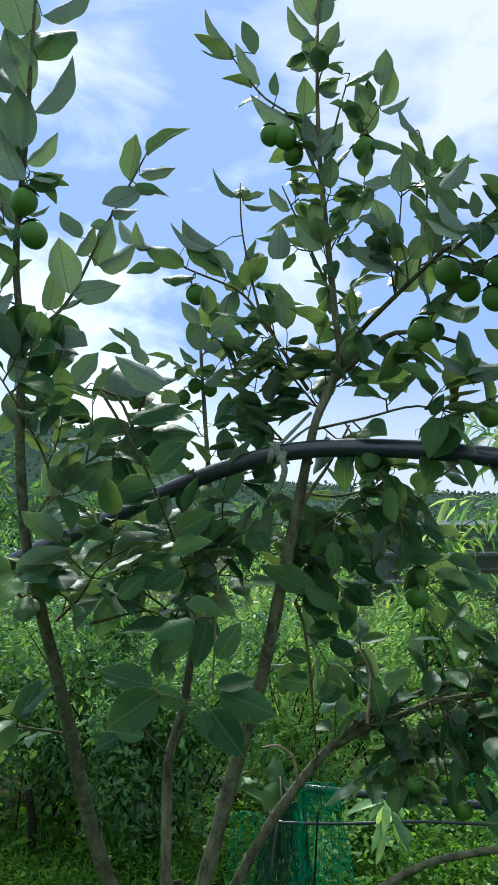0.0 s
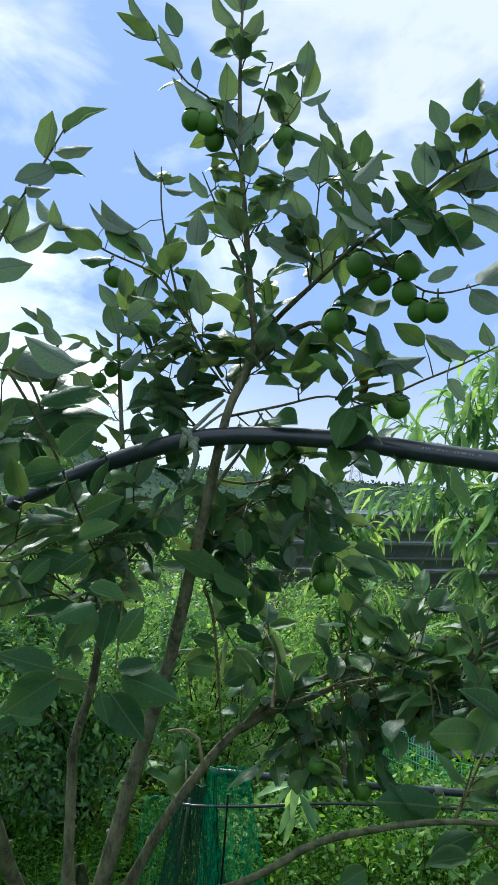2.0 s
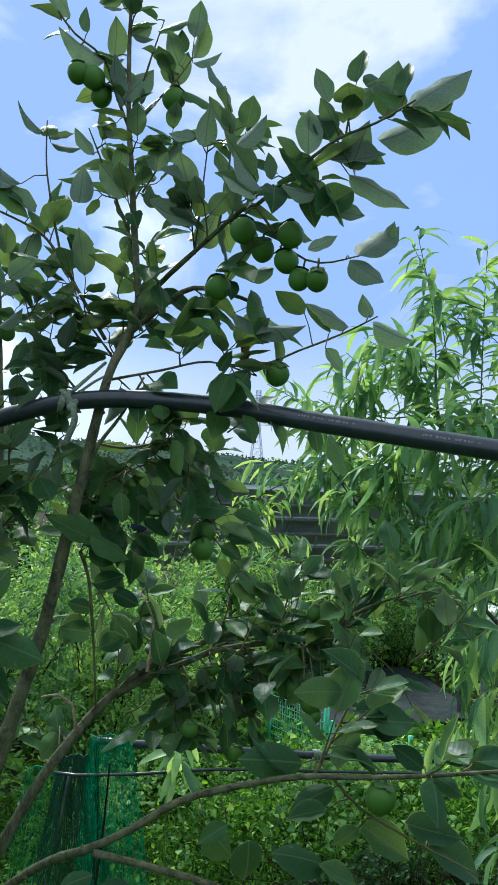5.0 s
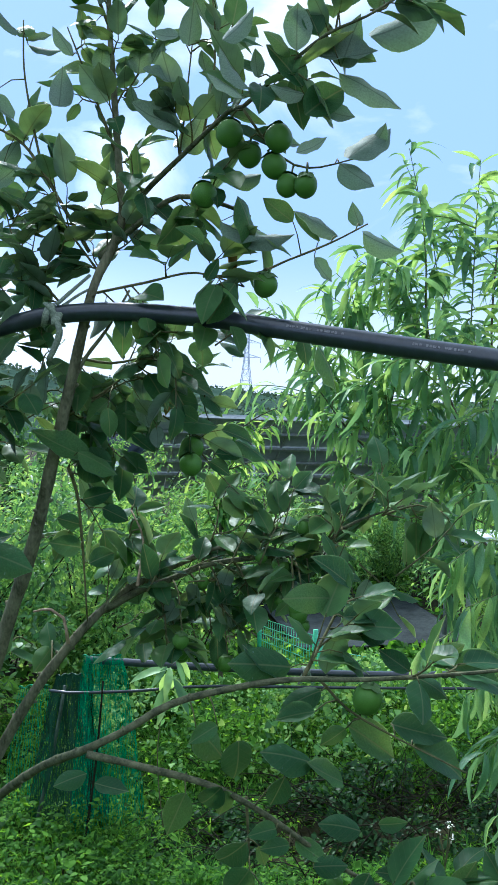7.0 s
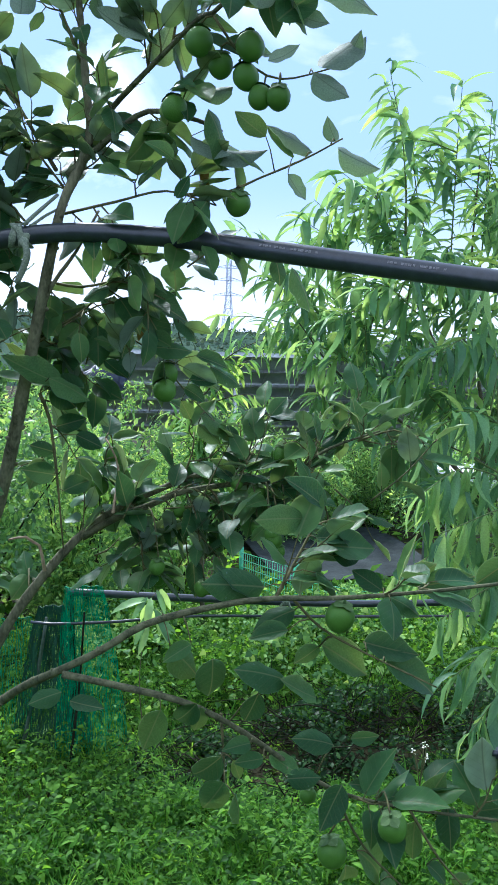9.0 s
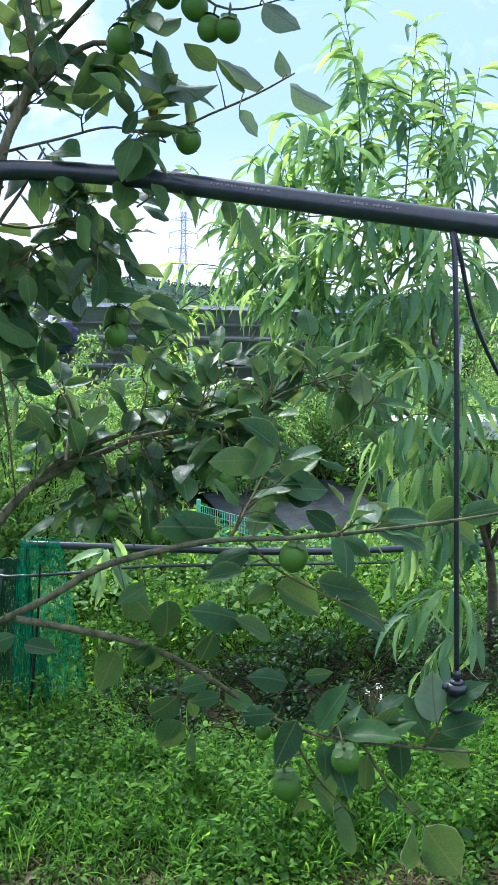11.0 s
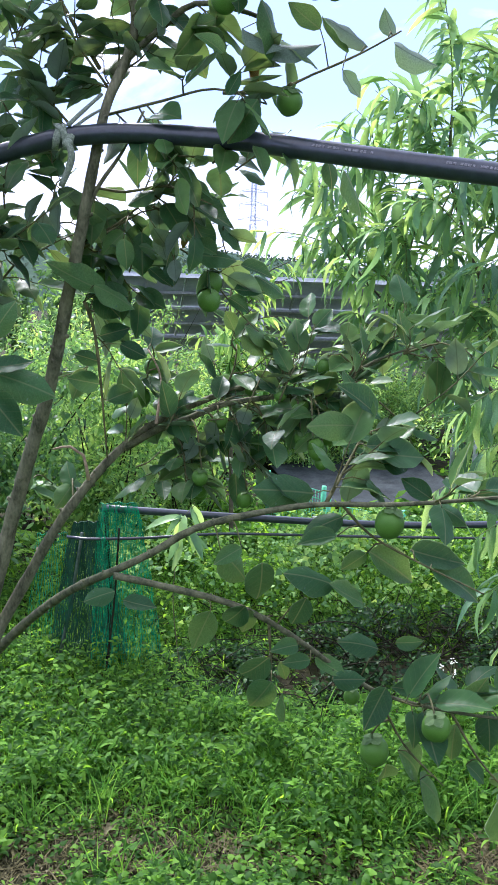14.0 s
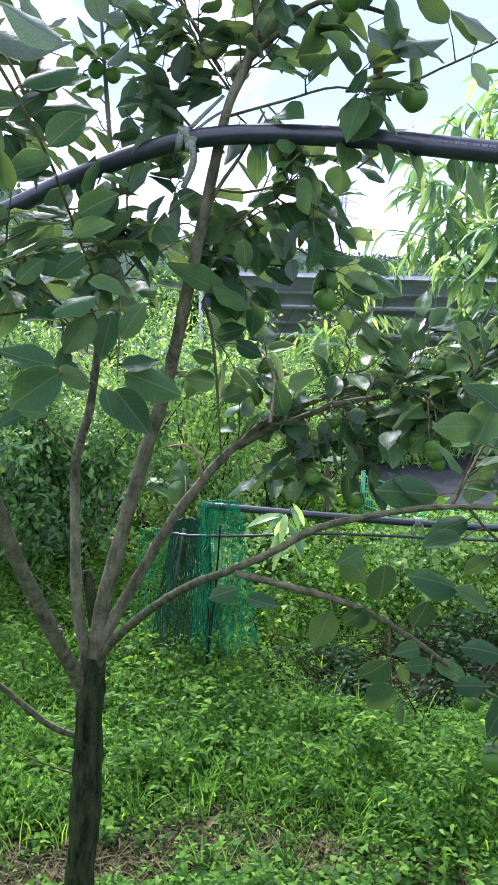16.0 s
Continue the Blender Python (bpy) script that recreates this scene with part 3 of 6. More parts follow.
# ---- the far distance: wooded hills, panels, pylon ----
def hill(points, y, depth, label):
    bm = bmesh.new()
    rows = []
    path = smooth_path([(x, 0, z) for x, z in points], depth * 0.02)
    for k in range(8):
        f = k / 7
        rows.append([bm.verts.new((p.x, y + depth * f + 0.05 * depth * noise.noise(p * 0.05), -1 + (p.z + 1) * math.sin(f * math.pi / 2) + depth * 0.012 * noise.noise(Vector((p.x, f * depth, 3)) * (6 / depth)))) for p in path])
    for a, b in zip(rows, rows[1:]):
        for i in range(len(path) - 1):
            bm.faces.new((a[i], a[i + 1], b[i + 1], b[i]))
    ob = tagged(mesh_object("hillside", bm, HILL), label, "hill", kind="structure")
    fr = []
    for _ in range(5000):
        a = R.randrange(len(path) - 1)
        f = R.random() ** 0.6
        p = path[a].lerp(path[a + 1], R.random())
        q = Vector((p.x, y + depth * f, -1 + (p.z + 1) * math.sin(f * math.pi / 2)))
        v = wild(0.4)
        fr.append((q + v * depth * 0.012, wild(0.1), v, depth * R.uniform(0.008, 0.02), 1.6))
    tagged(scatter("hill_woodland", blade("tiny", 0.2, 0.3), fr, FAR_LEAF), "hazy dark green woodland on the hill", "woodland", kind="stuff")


for k in range(15):
    x = -12 + 1.9 * k + R.uniform(-0.5, 0.5)
    shrub((x, R.uniform(14, 19), 0), 1.6, R.uniform(1.6, 2.2) + (0.8 if x < -2 else 0), 2600, 0.17, "far green bush beyond the plot", FAR_BUSH, "far bushes")


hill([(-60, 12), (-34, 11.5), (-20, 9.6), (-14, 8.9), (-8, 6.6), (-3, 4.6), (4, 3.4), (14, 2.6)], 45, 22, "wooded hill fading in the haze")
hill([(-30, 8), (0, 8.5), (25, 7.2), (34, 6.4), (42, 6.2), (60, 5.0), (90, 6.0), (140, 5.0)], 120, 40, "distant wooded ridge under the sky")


def pylon(at, high):
    thing = empty("pylon", at, "hazy grey lattice steel transmission tower", "pylon")
    bm = bmesh.new()
    x0, y0, z0 = at

    def half(z):
        return 3.0 * max(0, 1 - z / (0.7 * high)) ** 1.3 + 0.75
    levels = [high * f for f in (0, 0.16, 0.3, 0.42, 0.53, 0.62, 0.7, 0.77, 0.84, 0.9, 0.95, 1.0)]
    for a, b in zip(levels, levels[1:]):
        ha, hb = half(a), half(b)
        ca = [Vector((x0 + sx * ha, y0 + sy * ha, z0 + a)) for sx, sy in ((-1, -1), (1, -1), (1, 1), (-1, 1))]
        cb = [Vector((x0 + sx * hb, y0 + sy * hb, z0 + b)) for sx, sy in ((-1, -1), (1, -1), (1, 1), (-1, 1))]
        for i in range(4):
            j = (i + 1) % 4
            rod(bm, ca[i], cb[i], 0.13, 4)
            rod(bm, ca[i], cb[j], 0.07, 4)
            rod(bm, ca[j], cb[i], 0.07, 4)
            rod(bm, cb[i], cb[j], 0.07, 4)
    under(mesh_object("tower", bm, PYLON, smooth=False), thing)
    for f, w in ((0.655, 5.4), (0.80, 5.2), (0.92, 5.0)):
        bm = bmesh.new()
        z = z0 + high * f
        for s in (-1, 1):
            tip = Vector((x0 + s * w, y0, z))
            for dy in (-1, 1):
                for dz in (0, 1.3):
                    rod(bm, (x0, y0 + dy * 0.7, z + dz), tip, 0.09, 4)
            for k in (0.3, 0.55, 0.8):
                p = Vector((x0, y0 - 0.7, z)).lerp(tip, k)
                rod(bm, p, p + Vector((0, 0, 1.3 * (1 - k))), 0.06, 4)
            rod(bm, tip, tip - Vector((0, 0, 1.9)), 0.12, 5)
        under(mesh_object("crossarm", bm, PYLON, smooth=False), thing)


pylon((65.5, 300, -0.5), 37)


def panel_row(at, wide, tilt, rows, cols, label):
    """A rack of solar panels seen from behind: dark backs in metal frames on rails and posts."""
    thing = empty("solar_array", at, label, "solar panels", "solar arrays")
    x0, y0, z0 = at
    deep = 0.62
    slope = Matrix.Translation(at) @ Matrix.Rotation(radians(tilt), 4, "X")
    pw = wide / cols
    for r in range(rows):
        for c in range(cols):
            bm = bmesh.new()
            bmesh.ops.create_cube(bm, size=1, matrix=slope @ Matrix.Translation(((c + 0.5) * pw, (r + 0.5) * deep, 0)) @ Matrix.Diagonal((pw - 0.03, deep - 0.03, 0.03, 1)))
            under(mesh_object("panel", bm, PANEL, smooth=False), thing)
    for r in range(rows * 2 + 1):
        bm = bmesh.new()
        bmesh.ops.create_cube(bm, size=1, matrix=slope @ Matrix.Translation((wide / 2, r * deep / 2, -0.05)) @ Matrix.Diagonal((wide, 0.03, 0.035, 1)))
        under(mesh_object("rail", bm, STEEL, smooth=False), thing)
    for c in range(2 * cols + 1):
        bm = bmesh.new()
        bmesh.ops.create_cube(bm, size=1, matrix=slope @ Matrix.Translation((c * pw / 2, rows * deep / 2, -0.028)) @ Matrix.Diagonal((0.022, rows * deep, 0.02, 1)))
        under(mesh_object("cross_rail", bm, STEEL, smooth=False), thing)
    for c in range(0, cols + 1, 2):
        for r in (0.15, rows - 0.15):
            top = slope @ Vector((c * pw, r * deep, -0.08))
            bm = bmesh.new()
            rod(bm, (top.x, top.y, rise(top.x, top.y) - 0.02), top, 0.03, 6)
            under(mesh_object("post", bm, STEEL), thing)


panel_row((0.5, 9.6, 1.57), 5.4, -37, 3, 6, "long rack of dark solar panels with pale steel rails")

# a dark blue tarpaulin bundled on the rack's end
bm = bmesh.new()
bmesh.ops.create_icosphere(bm, subdivisions=4, radius=1)
for v in bm.verts:
    d = 1 + 0.16 * noise.noise(v.co * 2.2) + 0.06 * noise.noise(v.co * 6)
    v.co = Vector((0.72 + 0.24 * v.co.x * d, 9.15 + 0.12 * v.co.y * d, 1.2 + 0.2 * v.co.z * d))
tarp = tagged(mesh_object("tarpaulin", bm, TARP), "dark blue tarpaulin bundled on a pale post", "tarpaulin")
bm = bmesh.new()
rod(bm, (0.66, 9.1, rise(0.66, 9.1) - 0.02), (0.66, 9.1, 1.42), 0.02, 8)
under(tagged(mesh_object("post", bm, WHITEWARE), "pale steel post"), tarp)

# a pale flat-topped frame far behind the peach, for a shape of unclear kind
bench = empty("pale_flat_frame", (3.3, 6.4, 0), "pale grey flat-topped frame on steel legs", "bench")
bm = bmesh.new()
box(bm, (4.0, 6.3, 0.62), (1.5, 0.5, 0.05))
box(bm, (4.0, 6.06, 0.55), (1.5, 0.02, 0.12))
under(mesh_object("top", bm, WHITEWARE, smooth=False), bench)
for x in (3.3, 4.0, 4.7):
    for y in (6.1, 6.5):
        bm = bmesh.new()
        rod(bm, (x, y, rise(x, y) - 0.02), (x, y, 0.6), 0.02, 6)
        under(mesh_object("leg", bm, STEEL), bench)

# black weed cloth over a bed, with stones on it
bm = bmesh.new()
g = [[bm.verts.new((1.95 + 0.02 * j + 0.14 * i, 6.3 + 0.5 * j, -0.27 + 0.05 * noise.noise(Vector((i * 0.6, j * 0.6, 1))))) for i in range(12)] for j in range(5)]
for a, b in zip(g, g[1:]):
    for i in range(11):
        bm.faces.new((a[i], a[i + 1], b[i + 1], b[i]))
tagged(mesh_object("weed_cloth", bm, CLOTH), "black woven weed cloth spread over a bed", "ground cover")


def fence_panel(a, b, high, label):
    thing = empty("wire_fence", a, label, "fence", "green wire fence panels")
    a, b = Vector(a), Vector(b)
    for p in (a, b):
        bm = bmesh.new()
        rod(bm, p, p + Vector((0, 0, high + 0.04)), 0.016, 8)
        under(mesh_object("post", bm, FENCE), thing)
    bm = bmesh.new()
    count = round((b - a).length / 0.045)
    for i in range(count + 1):
        p = a.lerp(b, i / count)
        rod(bm, p + Vector((0, 0, 0.03)), p + Vector((0, 0, high)), 0.0022, 4)
    for k in range(8):
        z = Vector((0, 0, 0.03 + (high - 0.03) * k / 7))
        rod(bm, a + z, b + z, 0.003, 4)
    under(mesh_object("wire_mesh", bm, FENCE), thing)


fence_panel((1.607, 4.8, rise(1.6, 4.8) - 0.02), (1.50, 5.8, -0.30), 0.40, "pale green coated wire mesh fence panel")
fence_panel((1.63, 4.77, rise(1.6, 4.8) - 0.02), (1.95, 4.35, rise(1.95, 4.35) - 0.12), 0.33, "pale green wire fence panel sunk in weeds")


# ---- netting hung over the low water line ----
LINE = [(0.175, 3.02, 0.655), (0.62, 3.0, 0.618), (1.22, 3.0, 0.568), (1.75, 3.02, 0.545), (2.6, 3.1, 0.52)]
thing = empty("low_water_pipe", LINE[0], "black plastic water pipe stretched low above the weeds", "pipe")
bm = bmesh.new()
tube(bm, smooth_path(LINE, 0.1), 0.014, 0.014, 10)
under(mesh_object("pipe", bm, PIPE), thing)
bm = bmesh.new()
for k in range(5):
    tube(bm, [Vector((0.985 + 0.006 * k, 3.0, 0.588)) + Vector((0, 0.017 * math.cos(a), 0.017 * math.sin(a))) for a in [j * math.pi / 5 for j in range(11)]], 0.003, 0.003, 5)
rod(bm, (0.98, 2.985, 0.585), (0.965, 2.98, 0.545), 0.004, 5)
rod(bm, (1.01, 2.985, 0.585), (1.02, 2.98, 0.55), 0.004, 5)
under(tagged(mesh_object("tie", bm, CORD), "pale string tie"), thing)
bm = bmesh.new()
tube(bm, smooth_path([(0.05, 3.0, 0.555), (0.12, 2.98, 0.55), (0.35, 2.97, 0.55), (0.62, 2.96, 0.56), (1.2, 2.96, 0.53), (2.2, 3.0, 0.47)], 0.08), 0.006, 0.006, 6)
under(mesh_object("thin_tube", bm, PIPE), thing)


def net(name, x0, x1, top, foot0, foot1, y, folds, mat, label, cells=(52, 64), strand=0.0009):
    """Hanging netting: fine strands both ways over gathered folds."""
    bm = bmesh.new()
    nu, nv = cells

    def at(u, v):
        spread = v ** 0.8
        x = x0 + (x1 - x0) * u + spread * (foot0 + (foot1 - foot0) * u)
        fold = 0.022 * math.sin(u * folds + 1.5 * math.sin(v * 3 + u * 5)) * (0.4 + v)
        return Vector((x + 0.008 * noise.noise(Vector((u * 8, v * 6, y))) + 0.005 * noise.noise(Vector((u * 90, v * 30, y))), y + fold + 0.006 * noise.noise(Vector((u * 60, v * 40, 2))) + 0.02 * noise.noise(Vector((u * 3, v * 3, 9))), top * (1 - v) + 0.02 + (0.004 + 0.03 * v) * noise.noise(Vector((u * 5, v * 2, 5)))))

    def strip(pts, w):
        last = None
        for i, p in enumerate(pts):
            d = pts[min(i + 1, len(pts) - 1)] - pts[max(i - 1, 0)]
            s = d.cross(Vector((0, 1, 0.2))).normalized() * w
            pair = (bm.verts.new(p - s), bm.verts.new(p + s))
            if last:
                bm.faces.new((last[0], last[1], pair[1], pair[0]))
            last = pair
    for i in range(nu):
        strip([at(i / (nu - 1) + 0.004 * math.sin(j * 1.7 + i), j / 26) for j in range(27 - int(4 * R.random() ** 2))], strand)
    for j in range(nv):
        strip([at(i / 34, j / (nv - 1)) for i in range(35)], strand * 0.67)
    thing = empty(name, (x0, y, 0), label, "net")
    under(mesh_object("netting", bm, mat, smooth=False), thing)
    hem = bmesh.new()
    tube(hem, [at(i / 20, 0.0) + Vector((0, 0, 0.002)) for i in range(21)], 0.0012, 0.0012, 6)
    under(mesh_object("hem", hem, mat), thing)


net("green_net", 0.165, 0.30, 0.66, -0.03, 0.11, 2.985, 26, NET, "bright green plastic netting hung over the water pipe")
net("green_net", 0.075, 0.165, 0.57, -0.10, 0.12, 3.06, 22, NET_DARK, "dark green netting bunched at a stake", (84, 84), 0.0013)
net("green_net", -0.06, 0.05, 0.50, -0.05, 0.0, 3.16, 18, NET, "thin green bird netting stretched beside a stake", (16, 18))


def stake(a, b, r, label):
    bm = bmesh.new()
    tube(bm, smooth_path([a, [(p + q) / 2 + 0.01 for p, q in zip(a, b)], b], 0.1), r * 0.7, r * 0.6, 7)
    tagged(mesh_object("stake", bm, GREYPOLE if r > 0.010 and r < 0.012 else DEAD), label, "stake", "stakes of the netting")


stake((0.0, 3.05, -0.02), (0.105, 3.03, 0.56), 0.0105, "thin grey-green metal stake holding the netting")
stake((0.20, 3.02, -0.02), (0.19, 3.02, 0.655), 0.014, "dark wooden stake under the green netting")
stake((0.18, 2.94, -0.02), (0.235, 2.94, 0.60), 0.006, "slender dry stick propped against the netting")
stake((-1.02, 4.05, -0.02), (-1.04, 4.05, 0.32), 0.03, "dark weathered post stump among the shrubs")

# a peach seedling growing by the low pipe
seedling = empty("peach_seedling", (0.47, 2.9, 0.0), "thin peach seedling with pale drooping leaves", "fruit tree")
bm = bmesh.new()
tube(bm, smooth_path([(0.47, 2.9, -0.01), (0.43, 2.9, 0.35), (0.47, 2.89, 0.66), (0.50, 2.87, 0.70)], 0.04), 0.0025, 0.001, 6)
under(mesh_object("stem", bm, TWIG), seedling)
fr = []
for k in range(13):
    a = R.uniform(0, 6.28)
    z = 0.56 + 0.14 * R.random()
    fr.append(((0.47 + 0.02 * math.cos(a), 2.88, z), (0.7 * math.cos(a), 0.5 * math.sin(a) - 0.3, R.uniform(-1.1, -0.1)), (0, -0.8, 0.7), R.uniform(0.09, 0.14), 1.1))
fr.append(((0.46, 2.88, 0.655), (-1, -0.15, 0.02), (0, -0.5, 1), 0.15, 1.2))
tagged(under(scatter("foliage", blade("lance", 0.3, 0.4), fr, PEACH_LEAF), seedling), kind="stuff")

# a wild daisy-like weed with small pale flowers
flower = empty("wildflower", (1.32, 2.45, 0.0), "tall weed with clustered small white flowers", "wildflower")
bm, petals = bmesh.new(), bmesh.new()
for k in range(9):
    tip = Vector((1.33 + R.gauss(0, 0.022), 2.45 + R.gauss(0, 0.02), 0.18 + R.uniform(0, 0.07)))
    tube(bm, smooth_path([(1.32, 2.45, -0.01), (1.325, 2.45, 0.1), tip], 0.05), 0.0022, 0.001, 5)
    for j in range(3):
        bmesh.ops.create_uvsphere(petals, u_segments=7, v_segments=5, radius=0.0031, matrix=Matrix.Translation(tip + wild(0.3) * 0.007) @ Matrix.Diagonal((1, 1, 0.55, 1)))
under(mesh_object("stem", bm, TWIG), flower)
tagged(under(mesh_object("petals", petals, PETAL), flower), kind="stuff")


# ---- the persimmon tree ----
persimmon = empty("persimmon_tree", (-0.18, 1.84, 0.0), "young persimmon tree with glossy leaves and unripe green fruit", "fruit tree")
SKELETON = []
OVATE = [blade_mesh("leaf", blade("ovate", f, c, w), PERSIMMON_LEAF, PERSIMMON_UNDERSIDE) for f, c, w in ((0.4, 0.3, 0.05), (-0.3, 0.36, 0.08), (0.5, 0.14, 0.07), (-0.45, 0.22, 0.1), (0.3, -0.10, 0.08))]
twig_bm, fill_frames, leaf_count = bmesh.new(), [], [0]


def limb(name, points, r0, r1, bark=None):
    path = smooth_path(points, 0.025)
    bm = bmesh.new()
    if name == "trunk":
        tube(bm, path, r0, r1, 20, 0.26, 3, 6)
    else:
        tube(bm, path, r0, r1, 10, 0.16, r0 * 900)
        for _ in range(round(len(path) * 0.35)):
            k = R.randrange(3, len(path) - 1)
            r = r0 + (r1 - r0) * k / len(path)
            d = (path[k + 1] - path[k]).normalized()
            v = wild(0)
            v = (v - d * v.dot(d)).normalized()
            tube(bm, [path[k] + v * r * 0.3, path[k] + v * r * 0.9 + d * r * 0.2, path[k] + v * r * 1.35 + d * r * 0.4], r * 0.6, r * 0.25, 6, 0.2)
    under(mesh_object(name, bm, TRUNK_BARK if name in ("trunk", "stub") else bark or (BARK if r0 > 0.012 else BROWN_BARK)), persimmon)
    SKELETON.extend(path)


def twig(points, r, mat=TWIG):
    path = smooth_path(points, 0.025)
    bm = bmesh.new()
    tube(bm, path, r, r * 0.45, 6, 0.15)
    under(mesh_object("twig", bm, mat), persimmon)
    SKELETON.extend(path)


def stalk(a, limit=0.07):
    """A thin stalk from a to the nearest wood."""
    near = min(SKELETON, key=lambda p: (p - a).length_squared)
    if (near - a).length < limit:
        mid = (a + near) / 2 + Vector((0, 0, 0.12 * (near - a).length))
        tube(twig_bm, smooth_path([near, mid, a], 0.03), 0.0013, 0.0009, 4)


def leaf_matrix(base, tip, n, breadth):
    y = tip - base
    s = y.length
    y = y / s
    z = (n - y * n.dot(y)).normalized()
    x = y.cross(z)
    m = Matrix((x, y, z)).transposed().to_4x4()
    return Matrix.Translation(base) @ m @ Matrix.Diagonal((s * breadth, s, s, 1))


def leaf(base, tip, open_):
    """One leaf from its base to its tip; open_ tells how squarely its face is turned outwards."""
    base, tip = Vector(base), Vector(tip)
    stalk(base)
    y = (tip - base).normalized()
    out = Vector((0, -1, 0)) - y * -y.y
    out.normalize()
    side = y.cross(out)
    a = min(1.4, max(0.12, math.acos(min(1.0, open_)) + R.gauss(0.03, 0.13)))
    if side.z < 0:
        side = -side
    n = out * math.cos(a) + side * math.sin(a)
    if n.z < -0.2 and base.z > 1.3 or base.z > 1.8 and R.random() < 0.75:
        n = -n
    ob = new("leaf", OVATE[leaf_count[0] % len(OVATE)])
    ob.parent = persimmon
    ob.matrix_parent_inverse = Matrix.Translation(persimmon.location).inverted()
    ob.matrix_basis = leaf_matrix(base, tip, n, R.uniform(0.92, 1.1))
    leaf_count[0] += 1


def fill(points, count, size, spread, behind=False):
    """Leafy sprigs along a stretch of branch: thin twigs with alternate leaves on short stalks."""
    path = smooth_path(points, 0.02)
    airy = 0.72 if path[0].x < 0.1 and path[0].z < 1.75 else 1.0
    sprigs = max(2, round(airy * count / 4))
    for j in range(sprigs):
        i = min(len(path) - 2, int((j + R.random()) / sprigs * (len(path) - 1)))
        p, d = path[i], (path[i + 1] - path[i]).normalized()
        v = wild(0.25)
        if behind:
            v.y = abs(v.y)
        v = (v - d * v.dot(d)).normalized()
        way = (v * 0.85 + d * 0.55 + Vector((0, 0, 0.12))).normalized()
        end = p + way * spread * R.uniform(0.9, 2.1)
        sprig = smooth_path([p, (p + end) / 2 + wild(0) * 0.008, end + Vector((0, 0, R.uniform(-0.01, 0.015)))], 0.012)
        tube(twig_bm, sprig, 0.0019, 0.0009, 5)
        flat = way.cross(wild(0.6)).normalized()
        leaves = R.randint(3, 5)
        for k in range(leaves):
            f = (k + 0.7) / leaves
            q = sprig[min(len(sprig) - 1, round(f * (len(sprig) - 1)))]
            turn = flat if k % 2 else -flat
            along = (turn * (0.9 if k < leaves - 1 else 0.25) + way * 0.7 + wild(0) * 0.3 + Vector((0, 0, -0.18))).normalized()
            b = q + along * R.uniform(0.006, 0.013)
            tube(twig_bm, [q, b + along * 0.006], 0.0011, 0.0008, 4)
            fill_frames.append((b, along, Vector((R.gauss(0, 0.4), R.gauss(-0.12, 0.4), 1)), size * R.uniform(0.68, 1.15), R.uniform(0.88, 1.12)))


def make_fruit():
    """An unripe persimmon, 1 in radius: slightly squat and four-sided, with a green calyx of four lobes."""
    bm = bmesh.new()
    bmesh.ops.create_uvsphere(bm, u_segments=20, v_segments=14, radius=1)
    for v in bm.verts:
        a = math.atan2(v.co.y, v.co.x)
        s = 1 + 0.035 * math.cos(4 * a) * (1 - abs(v.co.z))
        v.co.x, v.co.y = v.co.x * s, v.co.y * s
        v.co.z = v.co.z * 1.06 - 0.12 * max(0, v.co.z) ** 6 - 0.05 * max(0, -v.co.z) ** 8
    body = bpy.data.meshes.new("fruit")
    bm.to_mesh(body)
    bm.free()
    body.materials.append(FRUIT)
    body.polygons.foreach_set("use_smooth", [True] * len(body.polygons))
    bm = bmesh.new()
    for k in range(4):
        a = k * math.pi / 2
        rows = []
        for r, w, z in ((0.05, 0.10, 0.99), (0.22, 0.30, 1.01), (0.42, 0.38, 0.97), (0.63, 0.29, 0.90), (0.82, 0.05, 0.86)):
            rows.append([bm.verts.new((r * math.cos(a) - s * w * math.sin(a), r * math.sin(a) + s * w * math.cos(a), z + 0.04 * abs(s))) for s in (-1, 0, 1)])
        for p, q in zip(rows, rows[1:]):
            for i in range(2):
                bm.faces.new((p[i], p[i + 1], q[i + 1], q[i]))
    rod(bm, (0, 0, 0.8), (0.04, 0, 1.35), 0.10, 6)
    cal = bpy.data.meshes.new("calyx")
    bm.to_mesh(cal)
    bm.free()
    cal.materials.append(CALYX)
    return body, cal


FRUIT_MESH, CALYX_MESH = make_fruit()


def fruit(at, r):
    ob = new("fruit", FRUIT_MESH)
    ob.parent = persimmon
    ob.matrix_parent_inverse = Matrix.Translation(persimmon.location).inverted()
    ob.matrix_basis = pose(*at, R.uniform(-28, 28), R.uniform(-28, 28), R.uniform(0, 90)) @ Matrix.Diagonal((r, r, r, 1))
    cal = new("calyx", CALYX_MESH)
    cal.parent = ob
    top = ob.matrix_basis @ Vector((0, 0, 1.3))
    near = min(SKELETON, key=lambda p: (p - top).length_squared)
    gap = near - top
    tube(twig_bm, smooth_path([near, top + gap * 0.45 + Vector((0, 0, 0.25 * gap.length)), top], 0.02), 0.0021, 0.0015, 5)
    if gap.length > 0.045 and at[2] > 0.9:
        for k in range(2 + round(gap.length / 0.05)):
            b = top + gap * R.uniform(0.05, 0.8) + Vector((0, 0, 0.01))
            fill_frames.append((b, wild(-0.35), Vector((R.gauss(0, 0.4), R.gauss(-0.2, 0.4), 1)), R.uniform(0.055, 0.085), 1.0))


limb("trunk", [(-0.210, 1.800, -0.133), (-0.176, 1.790, 0.076), (-0.156, 1.780, 0.320), (-0.143, 1.770, 0.523), (-0.136, 1.770, 0.600), (-0.132, 1.770, 0.655)], 0.0345, 0.0215)
